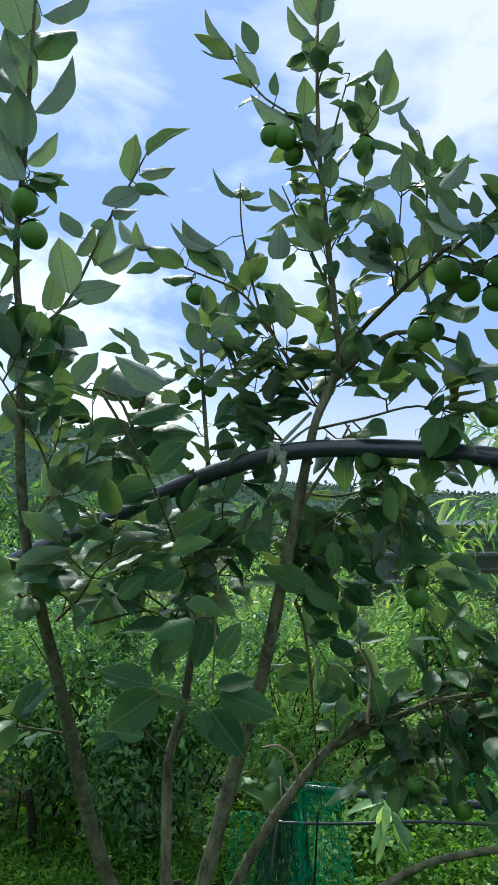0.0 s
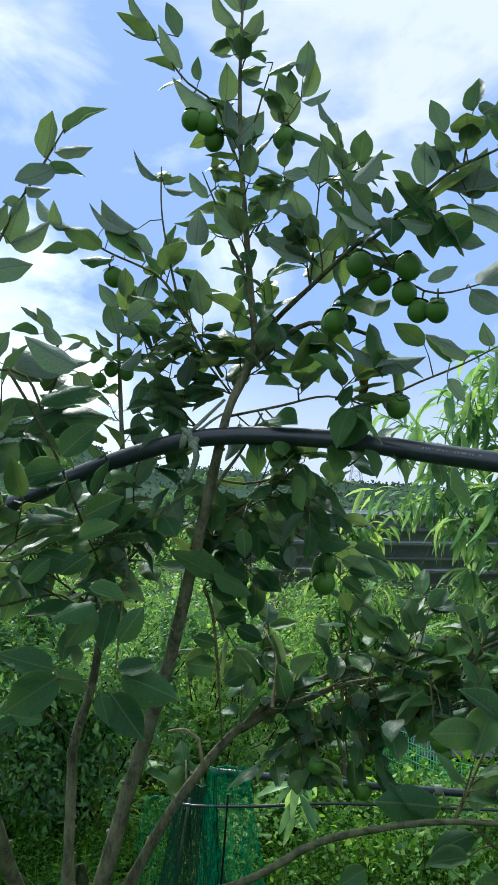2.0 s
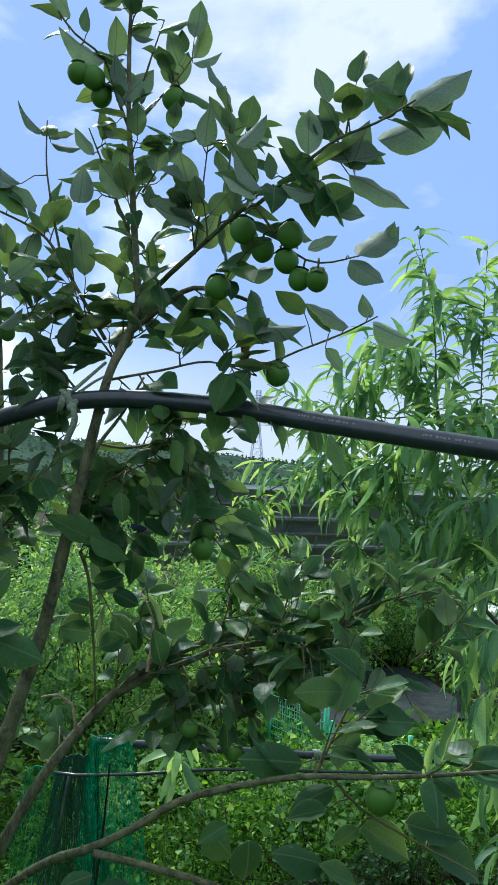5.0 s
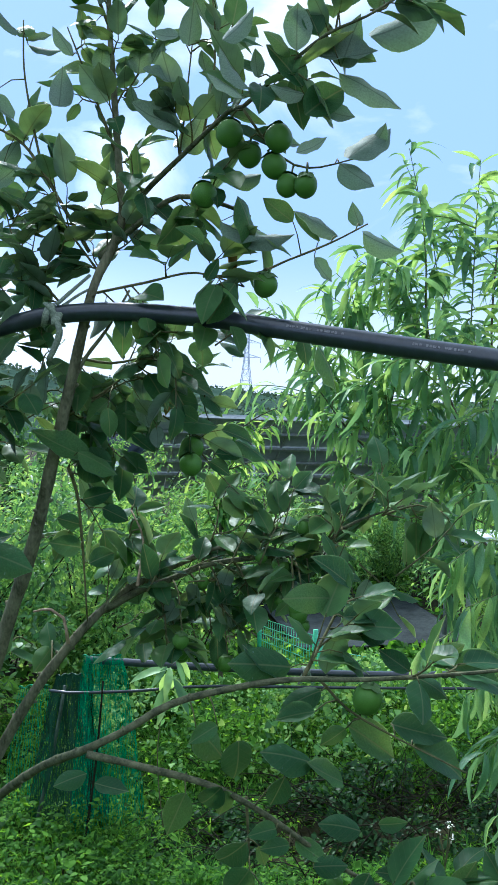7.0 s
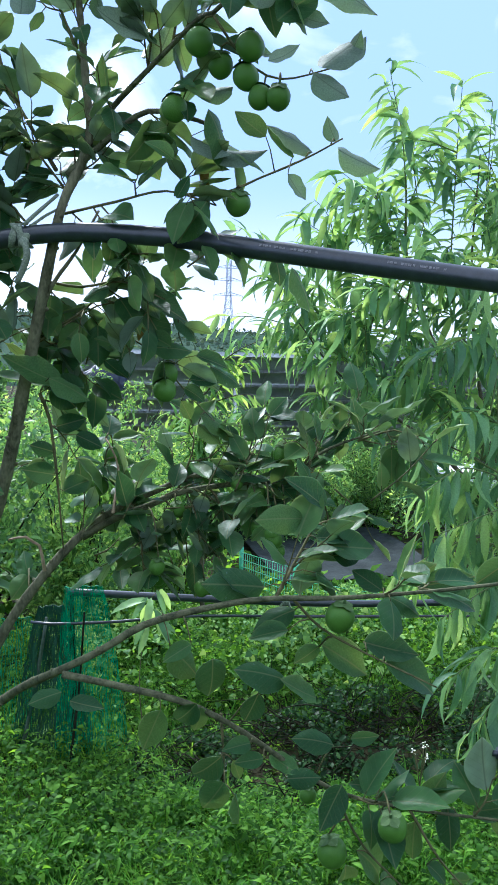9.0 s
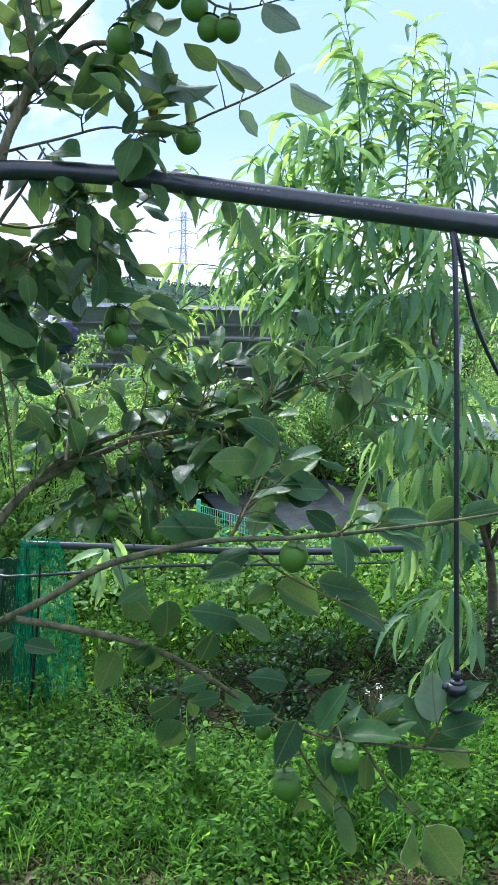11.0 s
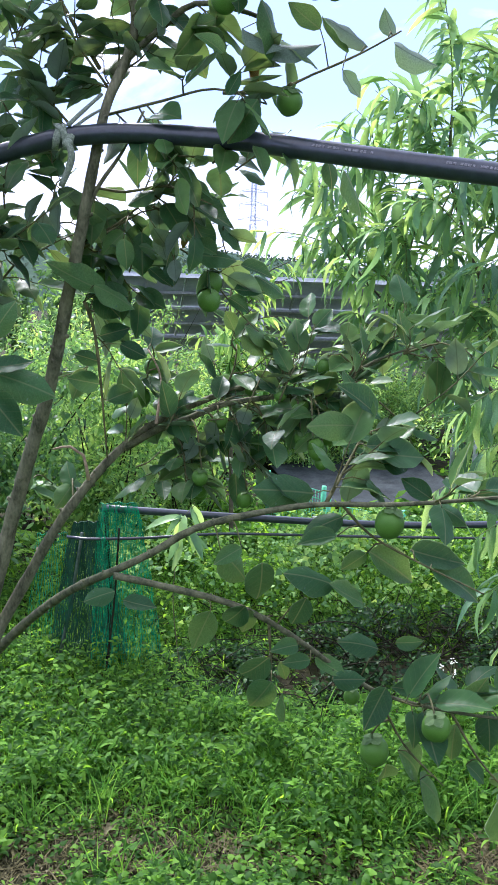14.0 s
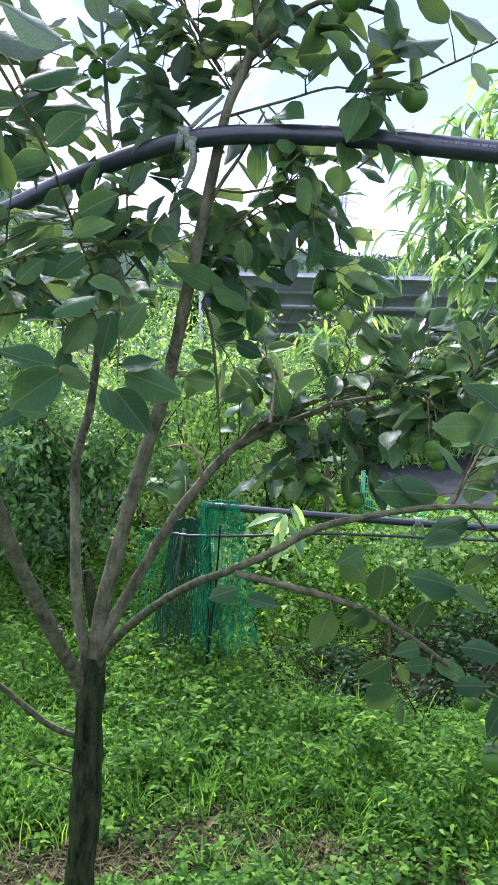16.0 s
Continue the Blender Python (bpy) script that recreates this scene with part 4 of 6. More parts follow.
limb("limb", [(-0.143, 1.780, 0.476), (-0.166, 1.765, 0.602), (-0.208, 1.720, 0.718), (-0.289, 1.620, 0.996), (-0.337, 1.540, 1.272), (-0.366, 1.460, 1.461), (-0.380, 1.420, 1.569), (-0.377, 1.360, 1.728), (-0.370, 1.330, 1.882), (-0.377, 1.310, 2.026), (-0.356, 1.280, 2.220), (-0.347, 1.260, 2.323), (-0.338, 1.250, 2.449)], 0.0184, 0.0022, BROWN_BARK)
limb("limb", [(-0.139, 1.770, 0.523), (-0.151, 1.770, 0.653), (-0.168, 1.770, 0.780), (-0.170, 1.780, 0.994), (-0.166, 1.780, 1.106), (-0.138, 1.790, 1.207), (-0.116, 1.800, 1.357), (-0.090, 1.820, 1.548), (-0.086, 1.840, 1.647), (-0.095, 1.860, 1.762), (-0.105, 1.880, 1.893), (-0.117, 1.900, 2.069)], 0.0145, 0.0030)
limb("limb", [(-0.134, 1.770, 0.605), (-0.118, 1.770, 0.752), (-0.093, 1.750, 0.857), (-0.040, 1.720, 1.059), (0.022, 1.660, 1.280), (0.072, 1.600, 1.519), (0.108, 1.560, 1.703), (0.127, 1.560, 1.784), (0.172, 1.570, 1.899), (0.165, 1.580, 2.012), (0.153, 1.580, 2.147), (0.140, 1.570, 2.280), (0.135, 1.570, 2.419), (0.136, 1.570, 2.536), (0.141, 1.570, 2.678)], 0.0185, 0.0018)
limb("limb", [(-0.134, 1.770, 0.605), (-0.103, 1.765, 0.714), (-0.026, 1.740, 0.866), (0.034, 1.710, 0.983), (0.097, 1.700, 1.073), (0.158, 1.710, 1.139), (0.233, 1.720, 1.196), (0.282, 1.720, 1.220), (0.332, 1.720, 1.241), (0.380, 1.720, 1.260), (0.423, 1.700, 1.274)], 0.0150, 0.0060)
limb("limb", [(-0.152, 1.785, 0.480), (-0.139, 1.778, 0.566), (-0.108, 1.740, 0.680), (-0.026, 1.600, 0.820), (0.056, 1.400, 0.957), (0.117, 1.220, 1.053), (0.173, 1.190, 1.090), (0.236, 1.170, 1.133), (0.315, 1.150, 1.158), (0.399, 1.120, 1.178), (0.491, 1.090, 1.184), (0.560, 1.070, 1.191), (0.636, 1.030, 1.207), (0.723, 1.000, 1.223), (0.780, 0.980, 1.236)], 0.0115, 0.0018)
limb("limb", [(0.121, 1.200, 1.055), (0.212, 1.170, 1.040), (0.300, 1.150, 1.017), (0.378, 1.150, 0.970), (0.469, 1.150, 0.901), (0.541, 1.140, 0.860), (0.639, 1.120, 0.837), (0.732, 1.090, 0.830), (0.808, 1.050, 0.833)], 0.0055, 0.0020)
limb("limb", [(0.172, 1.570, 1.899), (0.213, 1.550, 1.955), (0.266, 1.480, 2.002), (0.336, 1.380, 2.058), (0.350, 1.340, 2.052), (0.399, 1.270, 2.091), (0.450, 1.220, 2.128), (0.496, 1.170, 2.139), (0.543, 1.130, 2.163)], 0.0054, 0.0016)
limb("limb", [(0.134, 1.570, 1.834), (0.213, 1.550, 1.906), (0.269, 1.500, 1.939), (0.347, 1.440, 1.915), (0.379, 1.400, 1.890)], 0.0070, 0.0030)
limb("limb", [(0.170, 1.710, 1.144), (0.239, 1.700, 1.185), (0.301, 1.680, 1.212), (0.355, 1.670, 1.238), (0.417, 1.660, 1.252), (0.477, 1.640, 1.262), (0.587, 1.620, 1.274), (0.624, 1.600, 1.319), (0.668, 1.560, 1.353), (0.743, 1.540, 1.381)], 0.0085, 0.0016)
limb("limb", [(-0.150, 1.780, 0.430), (-0.172, 1.768, 0.462), (-0.236, 1.720, 0.528), (-0.317, 1.660, 0.648), (-0.419, 1.560, 0.802)], 0.0085, 0.0040)
limb("stub", [(-0.136, 1.840, 0.696), (-0.155, 1.870, 0.821)], 0.0140, 0.0120)

twig([(-0.185, 1.770, 0.371), (-0.265, 1.740, 0.428), (-0.340, 1.700, 0.510)], 0.0022)
twig([(-0.179, 1.770, 0.769), (-0.217, 1.720, 0.832), (-0.245, 1.680, 0.881)], 0.0018)
twig([(-0.366, 1.330, 1.882), (-0.305, 1.350, 1.952), (-0.276, 1.360, 2.013), (-0.244, 1.360, 2.086), (-0.211, 1.360, 2.145), (-0.172, 1.360, 2.221)], 0.0035)
twig([(0.116, 1.620, 1.852), (0.025, 1.700, 2.017), (-0.013, 1.720, 2.071), (-0.056, 1.750, 2.104), (-0.136, 1.760, 2.140), (-0.220, 1.760, 2.191)], 0.0040)
twig([(0.025, 1.700, 2.017), (-0.001, 1.720, 2.134), (-0.016, 1.720, 2.221), (-0.019, 1.720, 2.314)], 0.0030)
twig([(0.145, 1.570, 2.246), (0.199, 1.560, 2.319), (0.228, 1.560, 2.356), (0.256, 1.560, 2.402)], 0.0030)
twig([(0.300, 1.440, 2.027), (0.315, 1.430, 2.137), (0.311, 1.420, 2.226), (0.303, 1.420, 2.283)], 0.0025)
twig([(0.140, 1.570, 2.257), (0.115, 1.570, 2.315), (0.087, 1.560, 2.379), (0.032, 1.550, 2.414), (-0.001, 1.550, 2.454), (-0.032, 1.550, 2.498)], 0.0030)
twig([(0.165, 1.570, 2.349), (0.184, 1.580, 2.424), (0.201, 1.580, 2.482)], 0.0025)
twig([(0.158, 1.580, 2.035), (0.116, 1.600, 2.143), (0.066, 1.600, 2.258)], 0.0030)
twig([(0.173, 1.580, 2.136), (0.206, 1.600, 2.200), (0.246, 1.600, 2.258)], 0.0025)
twig([(0.266, 1.480, 1.997), (0.278, 1.500, 2.120), (0.286, 1.500, 2.217)], 0.0025)
twig([(0.310, 1.450, 1.792), (0.382, 1.400, 1.790), (0.442, 1.380, 1.816), (0.506, 1.340, 1.843), (0.556, 1.300, 1.870)], 0.0030)
twig([(0.350, 1.340, 2.047), (0.399, 1.330, 1.985), (0.456, 1.320, 1.957), (0.541, 1.280, 1.973)], 0.0025)
twig([(0.064, 1.660, 1.524), (0.120, 1.620, 1.562), (0.190, 1.600, 1.607), (0.221, 1.600, 1.615)], 0.0030)
twig([(0.211, 1.600, 1.618), (0.306, 1.620, 1.577), (0.333, 1.640, 1.494), (0.383, 1.620, 1.430), (0.419, 1.600, 1.394)], 0.0025)
twig([(0.087, 1.580, 1.443), (0.104, 1.600, 1.396), (0.117, 1.620, 1.300), (0.132, 1.650, 1.135)], 0.0035)
twig([(0.226, 1.630, 1.209), (0.242, 1.700, 1.289), (0.219, 1.740, 1.345)], 0.0036, TAN)
twig([(0.096, 1.680, 1.084), (0.086, 1.680, 1.136), (0.060, 1.680, 1.154), (0.027, 1.700, 1.145)], 0.0041, TAN)
twig([(0.416, 1.120, 1.179), (0.472, 1.180, 1.234), (0.520, 1.220, 1.296)], 0.0030)
twig([(0.442, 1.120, 1.176), (0.486, 1.120, 1.131), (0.551, 1.100, 1.095), (0.644, 1.060, 1.054)], 0.0025)
twig([(0.351, 1.170, 0.991), (0.354, 1.160, 0.932), (0.355, 1.150, 0.891)], 0.0025)
twig([(0.522, 1.140, 0.867), (0.569, 1.130, 0.781), (0.627, 1.100, 0.722)], 0.0025)
twig([(0.639, 1.120, 0.837), (0.683, 1.100, 0.763), (0.736, 1.080, 0.704)], 0.0025)
twig([(-0.241, 1.320, 1.808), (-0.195, 1.360, 1.727), (-0.157, 1.400, 1.645), (-0.141, 1.450, 1.590), (-0.124, 1.550, 1.522), (-0.115, 1.620, 1.473), (-0.140, 1.780, 1.333)], 0.0030)
twig([(-0.068, 1.700, 1.506), (-0.058, 1.450, 1.420), (-0.056, 1.300, 1.337)], 0.0030)
twig([(-0.271, 1.550, 1.460), (-0.207, 1.650, 1.423), (-0.140, 1.780, 1.345)], 0.0030)
twig([(-0.282, 1.500, 1.413), (-0.192, 1.700, 1.411), (-0.140, 1.780, 1.328)], 0.0030)
twig([(-0.127, 1.200, 1.352), (-0.210, 1.500, 1.257), (-0.172, 1.780, 1.112)], 0.0030)
twig([(-0.343, 1.500, 1.418), (-0.293, 1.450, 1.462), (-0.246, 1.400, 1.523), (-0.181, 1.400, 1.560)], 0.0030)
twig([(-0.378, 1.480, 1.440), (-0.392, 1.350, 1.498), (-0.422, 1.300, 1.537)], 0.0030)
twig([(-0.340, 1.600, 1.197), (-0.376, 1.450, 1.244), (-0.437, 1.400, 1.265)], 0.0030)
twig([(-0.334, 1.420, 1.656), (-0.345, 1.380, 1.710), (-0.382, 1.320, 1.797), (-0.413, 1.300, 1.848)], 0.0030)
twig([(-0.380, 1.420, 1.569), (-0.339, 1.440, 1.647), (-0.264, 1.480, 1.718), (-0.211, 1.500, 1.751)], 0.0030)
twig([(-0.192, 1.400, 1.741), (-0.230, 1.420, 1.811), (-0.284, 1.420, 1.821), (-0.357, 1.400, 1.818)], 0.0030)
twig([(-0.214, 1.480, 1.754), (-0.187, 1.500, 1.834), (-0.200, 1.520, 1.900), (-0.238, 1.520, 1.943)], 0.0030)
twig([(0.094, 1.650, 1.653), (0.162, 1.600, 1.641), (0.231, 1.550, 1.650), (0.304, 1.500, 1.618)], 0.0030)
twig([(0.084, 1.680, 1.552), (0.151, 1.600, 1.587), (0.209, 1.550, 1.640)], 0.0030)
twig([(-0.104, 1.900, 1.623), (-0.196, 1.800, 1.549), (-0.276, 1.700, 1.506)], 0.0030)
twig([(-0.122, 1.800, 1.357), (-0.195, 1.700, 1.438), (-0.290, 1.650, 1.498)], 0.0030)
twig([(-0.111, 1.810, 1.428), (-0.024, 1.720, 1.528), (0.045, 1.700, 1.597)], 0.0030)
twig([(0.065, 1.620, 1.752), (-0.013, 1.660, 1.847), (-0.048, 1.700, 1.948)], 0.0025)
twig([(0.131, 1.600, 1.816), (0.066, 1.620, 1.909), (0.044, 1.640, 2.005)], 0.0025)
twig([(0.130, 1.600, 1.772), (0.215, 1.500, 1.782), (0.295, 1.440, 1.795), (0.373, 1.400, 1.770)], 0.0030)

leaf((-0.360, 1.280, 2.380), (-0.398, 1.288, 2.486), 1.00)
leaf((-0.344, 1.288, 2.342), (-0.294, 1.308, 2.449), 1.00)
leaf((-0.338, 1.287, 2.417), (-0.249, 1.304, 2.467), 0.84)
leaf((-0.353, 1.269, 2.273), (-0.395, 1.236, 2.360), 0.84)
leaf((-0.386, 1.276, 2.279), (-0.428, 1.307, 2.367), 0.84)
leaf((-0.339, 1.255, 2.236), (-0.263, 1.283, 2.317), 0.84)
leaf((-0.355, 1.260, 2.179), (-0.366, 1.258, 2.274), 1.00)
leaf((-0.354, 1.273, 2.161), (-0.298, 1.276, 2.209), 0.90)
leaf((-0.364, 1.325, 2.145), (-0.306, 1.325, 2.174), 1.00)
leaf((-0.375, 1.287, 2.193), (-0.400, 1.271, 2.280), 0.80)
leaf((-0.359, 1.256, 2.126), (-0.404, 1.275, 2.201), 0.84)
leaf((-0.337, 1.256, 2.129), (-0.307, 1.276, 2.120), 0.60)
leaf((-0.363, 1.325, 2.097), (-0.326, 1.333, 2.110), 0.60)
leaf((-0.381, 1.325, 2.078), (-0.422, 1.325, 2.145), 0.80)
leaf((-0.362, 1.259, 1.991), (-0.394, 1.238, 2.020), 0.80)
leaf((-0.338, 1.285, 1.933), (-0.404, 1.319, 1.844), 1.00)
leaf((-0.377, 1.288, 1.954), (-0.398, 1.274, 1.870), 0.80)
leaf((-0.173, 1.367, 2.216), (-0.105, 1.370, 2.280), 0.76)
leaf((-0.206, 1.378, 2.177), (-0.181, 1.357, 2.250), 0.96)
leaf((-0.189, 1.379, 2.187), (-0.129, 1.392, 2.211), 0.80)
leaf((-0.195, 1.352, 2.141), (-0.131, 1.380, 2.170), 0.84)
leaf((-0.184, 1.347, 2.147), (-0.246, 1.337, 2.100), 1.00)
leaf((-0.227, 1.343, 2.112), (-0.178, 1.318, 2.094), 0.84)
leaf((-0.235, 1.364, 2.092), (-0.269, 1.350, 2.082), 1.00)
leaf((-0.260, 1.367, 2.023), (-0.232, 1.332, 2.092), 0.96)
leaf((-0.251, 1.352, 2.019), (-0.170, 1.341, 2.041), 0.80)
leaf((-0.283, 1.359, 2.069), (-0.326, 1.382, 2.106), 0.70)
leaf((-0.291, 1.359, 2.040), (-0.250, 1.346, 2.084), 0.90)
leaf((-0.297, 1.342, 1.969), (-0.325, 1.357, 2.062), 0.90)
leaf((-0.291, 1.341, 1.967), (-0.217, 1.374, 1.996), 1.00)
leaf((-0.340, 1.374, 1.949), (-0.323, 1.391, 2.026), 1.00)
leaf((-0.320, 1.372, 1.950), (-0.258, 1.338, 1.938), 0.60)
leaf((-0.343, 1.363, 1.927), (-0.270, 1.354, 1.896), 0.80)
leaf((-0.333, 1.342, 1.896), (-0.250, 1.308, 1.855), 0.84)
leaf((-0.362, 1.378, 1.887), (-0.285, 1.356, 1.876), 0.70)
leaf((-0.327, 1.370, 1.875), (-0.278, 1.349, 1.846), 1.00)
leaf((-0.390, 1.378, 1.853), (-0.353, 1.408, 1.808), 1.00)
leaf((-0.336, 1.354, 1.811), (-0.248, 1.343, 1.804), 0.44)
leaf((-0.406, 1.371, 1.804), (-0.352, 1.373, 1.732), 0.90)
leaf((-0.347, 1.370, 1.738), (-0.295, 1.342, 1.783), 0.90)
leaf((-0.367, 1.374, 1.910), (-0.426, 1.395, 1.944), 0.80)
leaf((-0.379, 1.378, 1.786), (-0.415, 1.345, 1.745), 1.00)
leaf((-0.223, 1.494, 1.899), (-0.266, 1.465, 1.906), 0.70)
leaf((-0.229, 1.517, 1.925), (-0.268, 1.524, 1.947), 0.60)
leaf((-0.204, 1.517, 1.913), (-0.228, 1.506, 1.951), 0.70)
leaf((-0.182, 1.492, 1.882), (-0.222, 1.496, 1.917), 0.70)
leaf((-0.169, 1.487, 1.873), (-0.132, 1.474, 1.873), 0.70)
leaf((-0.267, 1.486, 1.871), (-0.121, 1.456, 1.825), 0.68)
leaf((-0.325, 1.520, 1.845), (-0.273, 1.533, 1.903), 1.00)
leaf((-0.276, 1.482, 1.839), (-0.208, 1.458, 1.814), 0.60)
leaf((-0.211, 1.501, 1.797), (-0.178, 1.535, 1.856), 1.00)
leaf((-0.152, 1.489, 1.832), (-0.127, 1.483, 1.778), 1.00)
leaf((-0.212, 1.513, 1.754), (-0.350, 1.520, 1.747), 0.72)
leaf((-0.208, 1.497, 1.745), (-0.091, 1.494, 1.769), 0.84)
leaf((-0.198, 1.517, 1.732), (-0.153, 1.486, 1.719), 1.00)
leaf((-0.026, 1.740, 2.296), (-0.096, 1.707, 2.326), 0.76)
leaf((-0.019, 1.725, 2.282), (-0.015, 1.749, 2.339), 1.00)
leaf((-0.011, 1.758, 2.283), (0.057, 1.774, 2.276), 0.68)
leaf((-0.014, 1.752, 2.288), (0.038, 1.761, 2.299), 0.60)
leaf((-0.190, 1.737, 2.137), (-0.257, 1.710, 2.108), 0.90)
leaf((-0.224, 1.754, 2.176), (-0.258, 1.729, 2.231), 0.68)
leaf((-0.140, 1.738, 2.137), (-0.220, 1.724, 2.200), 0.84)
leaf((-0.209, 1.754, 2.183), (-0.297, 1.789, 2.246), 0.56)
leaf((-0.115, 1.738, 2.113), (-0.196, 1.771, 2.140), 0.80)
leaf((-0.117, 1.749, 2.191), (-0.142, 1.748, 2.238), 0.70)
leaf((-0.083, 1.732, 2.173), (-0.183, 1.730, 2.202), 0.68)
leaf((-0.134, 1.726, 2.181), (-0.030, 1.719, 2.134), 0.80)
leaf((-0.068, 1.760, 2.189), (-0.156, 1.751, 2.237), 0.60)
leaf((-0.035, 1.745, 2.127), (-0.128, 1.777, 2.180), 0.72)
leaf((-0.107, 1.734, 2.013), (-0.143, 1.733, 2.060), 1.00)
leaf((-0.090, 1.731, 2.032), (-0.082, 1.702, 2.095), 1.00)
leaf((-0.103, 1.755, 1.957), (-0.129, 1.774, 2.025), 1.00)
leaf((-0.110, 1.751, 1.932), (-0.153, 1.742, 1.959), 0.80)
leaf((-0.081, 1.748, 1.986), (-0.023, 1.767, 2.036), 1.00)
leaf((-0.055, 1.750, 2.032), (-0.026, 1.762, 2.095), 1.00)
leaf((-0.095, 1.748, 1.968), (-0.047, 1.739, 1.958), 1.00)
leaf((-0.109, 1.739, 1.893), (-0.151, 1.724, 1.917), 0.60)
leaf((-0.095, 1.748, 1.882), (-0.047, 1.767, 1.924), 0.80)
leaf((-0.066, 1.758, 1.787), (-0.054, 1.743, 1.872), 0.76)
leaf((-0.039, 1.743, 1.809), (-0.011, 1.754, 1.873), 1.00)
leaf((-0.013, 1.742, 1.763), (0.034, 1.708, 1.854), 0.80)
leaf((-0.001, 1.747, 1.788), (-0.025, 1.729, 1.858), 1.00)
leaf((0.131, 1.583, 2.553), (0.069, 1.580, 2.615), 0.90)
leaf((0.135, 1.582, 2.583), (0.088, 1.592, 2.659), 1.00)
leaf((0.141, 1.576, 2.584), (0.154, 1.565, 2.656), 0.90)
leaf((0.149, 1.583, 2.632), (0.192, 1.600, 2.650), 0.60)
leaf((0.141, 1.584, 2.513), (0.194, 1.573, 2.571), 0.80)
leaf((0.150, 1.578, 2.538), (0.197, 1.603, 2.558), 0.56)
leaf((0.135, 1.588, 2.485), (0.108, 1.622, 2.578), 0.80)
leaf((0.119, 1.571, 2.487), (0.082, 1.572, 2.490), 0.70)
leaf((0.107, 1.583, 2.395), (0.117, 1.560, 2.466), 0.96)
leaf((0.138, 1.569, 2.451), (0.170, 1.600, 2.513), 0.90)
leaf((0.185, 1.579, 2.479), (0.146, 1.592, 2.513), 0.80)
leaf((0.189, 1.557, 2.446), (0.260, 1.573, 2.514), 0.80)
leaf((0.139, 1.573, 2.437), (0.179, 1.593, 2.478), 1.00)
leaf((0.141, 1.567, 2.440), (0.180, 1.578, 2.428), 0.80)
leaf((0.222, 1.581, 2.354), (0.254, 1.590, 2.419), 1.00)
leaf((0.218, 1.579, 2.358), (0.208, 1.588, 2.412), 0.80)
leaf((0.231, 1.556, 2.386), (0.196, 1.523, 2.433), 1.00)
leaf((0.240, 1.576, 2.419), (0.234, 1.572, 2.462), 1.00)
leaf((0.262, 1.577, 2.413), (0.295, 1.558, 2.484), 0.80)
leaf((0.258, 1.552, 2.441), (0.277, 1.561, 2.509), 0.80)
leaf((0.258, 1.559, 2.394), (0.318, 1.557, 2.414), 0.70)
leaf((0.235, 1.555, 2.336), (0.315, 1.524, 2.309), 0.70)
leaf((-0.030, 1.557, 2.498), (-0.109, 1.544, 2.535), 0.84)
leaf((-0.048, 1.551, 2.534), (-0.101, 1.530, 2.573), 0.72)
leaf((-0.039, 1.565, 2.502), (-0.099, 1.563, 2.496), 0.70)
leaf((0.006, 1.574, 2.448), (-0.056, 1.581, 2.483), 0.76)
leaf((0.012, 1.586, 2.526), (-0.022, 1.568, 2.581), 0.90)
leaf((0.021, 1.566, 2.451), (-0.020, 1.531, 2.519), 0.76)
leaf((0.055, 1.566, 2.428), (0.043, 1.551, 2.469), 0.84)
leaf((0.021, 1.583, 2.436), (-0.033, 1.556, 2.421), 0.50)
leaf((0.090, 1.551, 2.368), (-0.005, 1.543, 2.407), 0.84)
leaf((0.122, 1.554, 2.285), (0.089, 1.562, 2.384), 0.70)
leaf((0.128, 1.564, 2.305), (0.181, 1.567, 2.379), 0.96)
leaf((0.118, 1.588, 2.351), (0.087, 1.594, 2.391), 1.00)
leaf((0.118, 1.567, 2.261), (0.066, 1.589, 2.279), 0.80)
leaf((0.132, 1.576, 2.241), (0.086, 1.598, 2.262), 0.80)
leaf((0.161, 1.556, 2.297), (0.158, 1.547, 2.327), 0.80)
leaf((0.076, 1.573, 2.195), (0.043, 1.579, 2.250), 0.80)
leaf((0.117, 1.589, 2.171), (0.025, 1.621, 2.199), 0.80)
leaf((0.126, 1.564, 2.162), (0.133, 1.572, 2.219), 1.00)
leaf((0.055, 1.550, 2.093), (0.061, 1.578, 2.171), 1.00)
leaf((0.166, 1.573, 2.165), (0.174, 1.545, 2.198), 1.00)
leaf((0.195, 1.556, 2.170), (0.201, 1.564, 2.243), 1.00)
leaf((0.221, 1.586, 2.204), (0.245, 1.595, 2.256), 1.00)
leaf((0.320, 1.457, 2.257), (0.309, 1.449, 2.338), 0.80)
leaf((0.303, 1.452, 2.300), (0.260, 1.433, 2.336), 0.70)
leaf((0.318, 1.455, 2.214), (0.271, 1.488, 2.283), 0.80)
leaf((0.333, 1.477, 2.207), (0.404, 1.509, 2.264), 0.84)
leaf((0.272, 1.450, 2.186), (0.280, 1.457, 2.258), 1.00)
leaf((0.256, 1.460, 2.205), (0.217, 1.494, 2.206), 0.80)
leaf((0.317, 1.453, 2.170), (0.283, 1.447, 2.201), 0.80)
leaf((0.318, 1.460, 2.125), (0.291, 1.494, 2.189), 0.80)
leaf((0.325, 1.459, 2.179), (0.404, 1.444, 2.142), 0.76)
leaf((0.189, 1.465, 2.070), (0.164, 1.438, 2.105), 0.90)
leaf((0.264, 1.452, 2.049), (0.164, 1.448, 2.050), 0.72)
leaf((0.277, 1.473, 2.009), (0.308, 1.493, 2.085), 1.00)
leaf((0.255, 1.461, 2.125), (0.183, 1.427, 2.111), 0.80)
leaf((0.266, 1.477, 2.053), (0.217, 1.462, 2.096), 0.80)
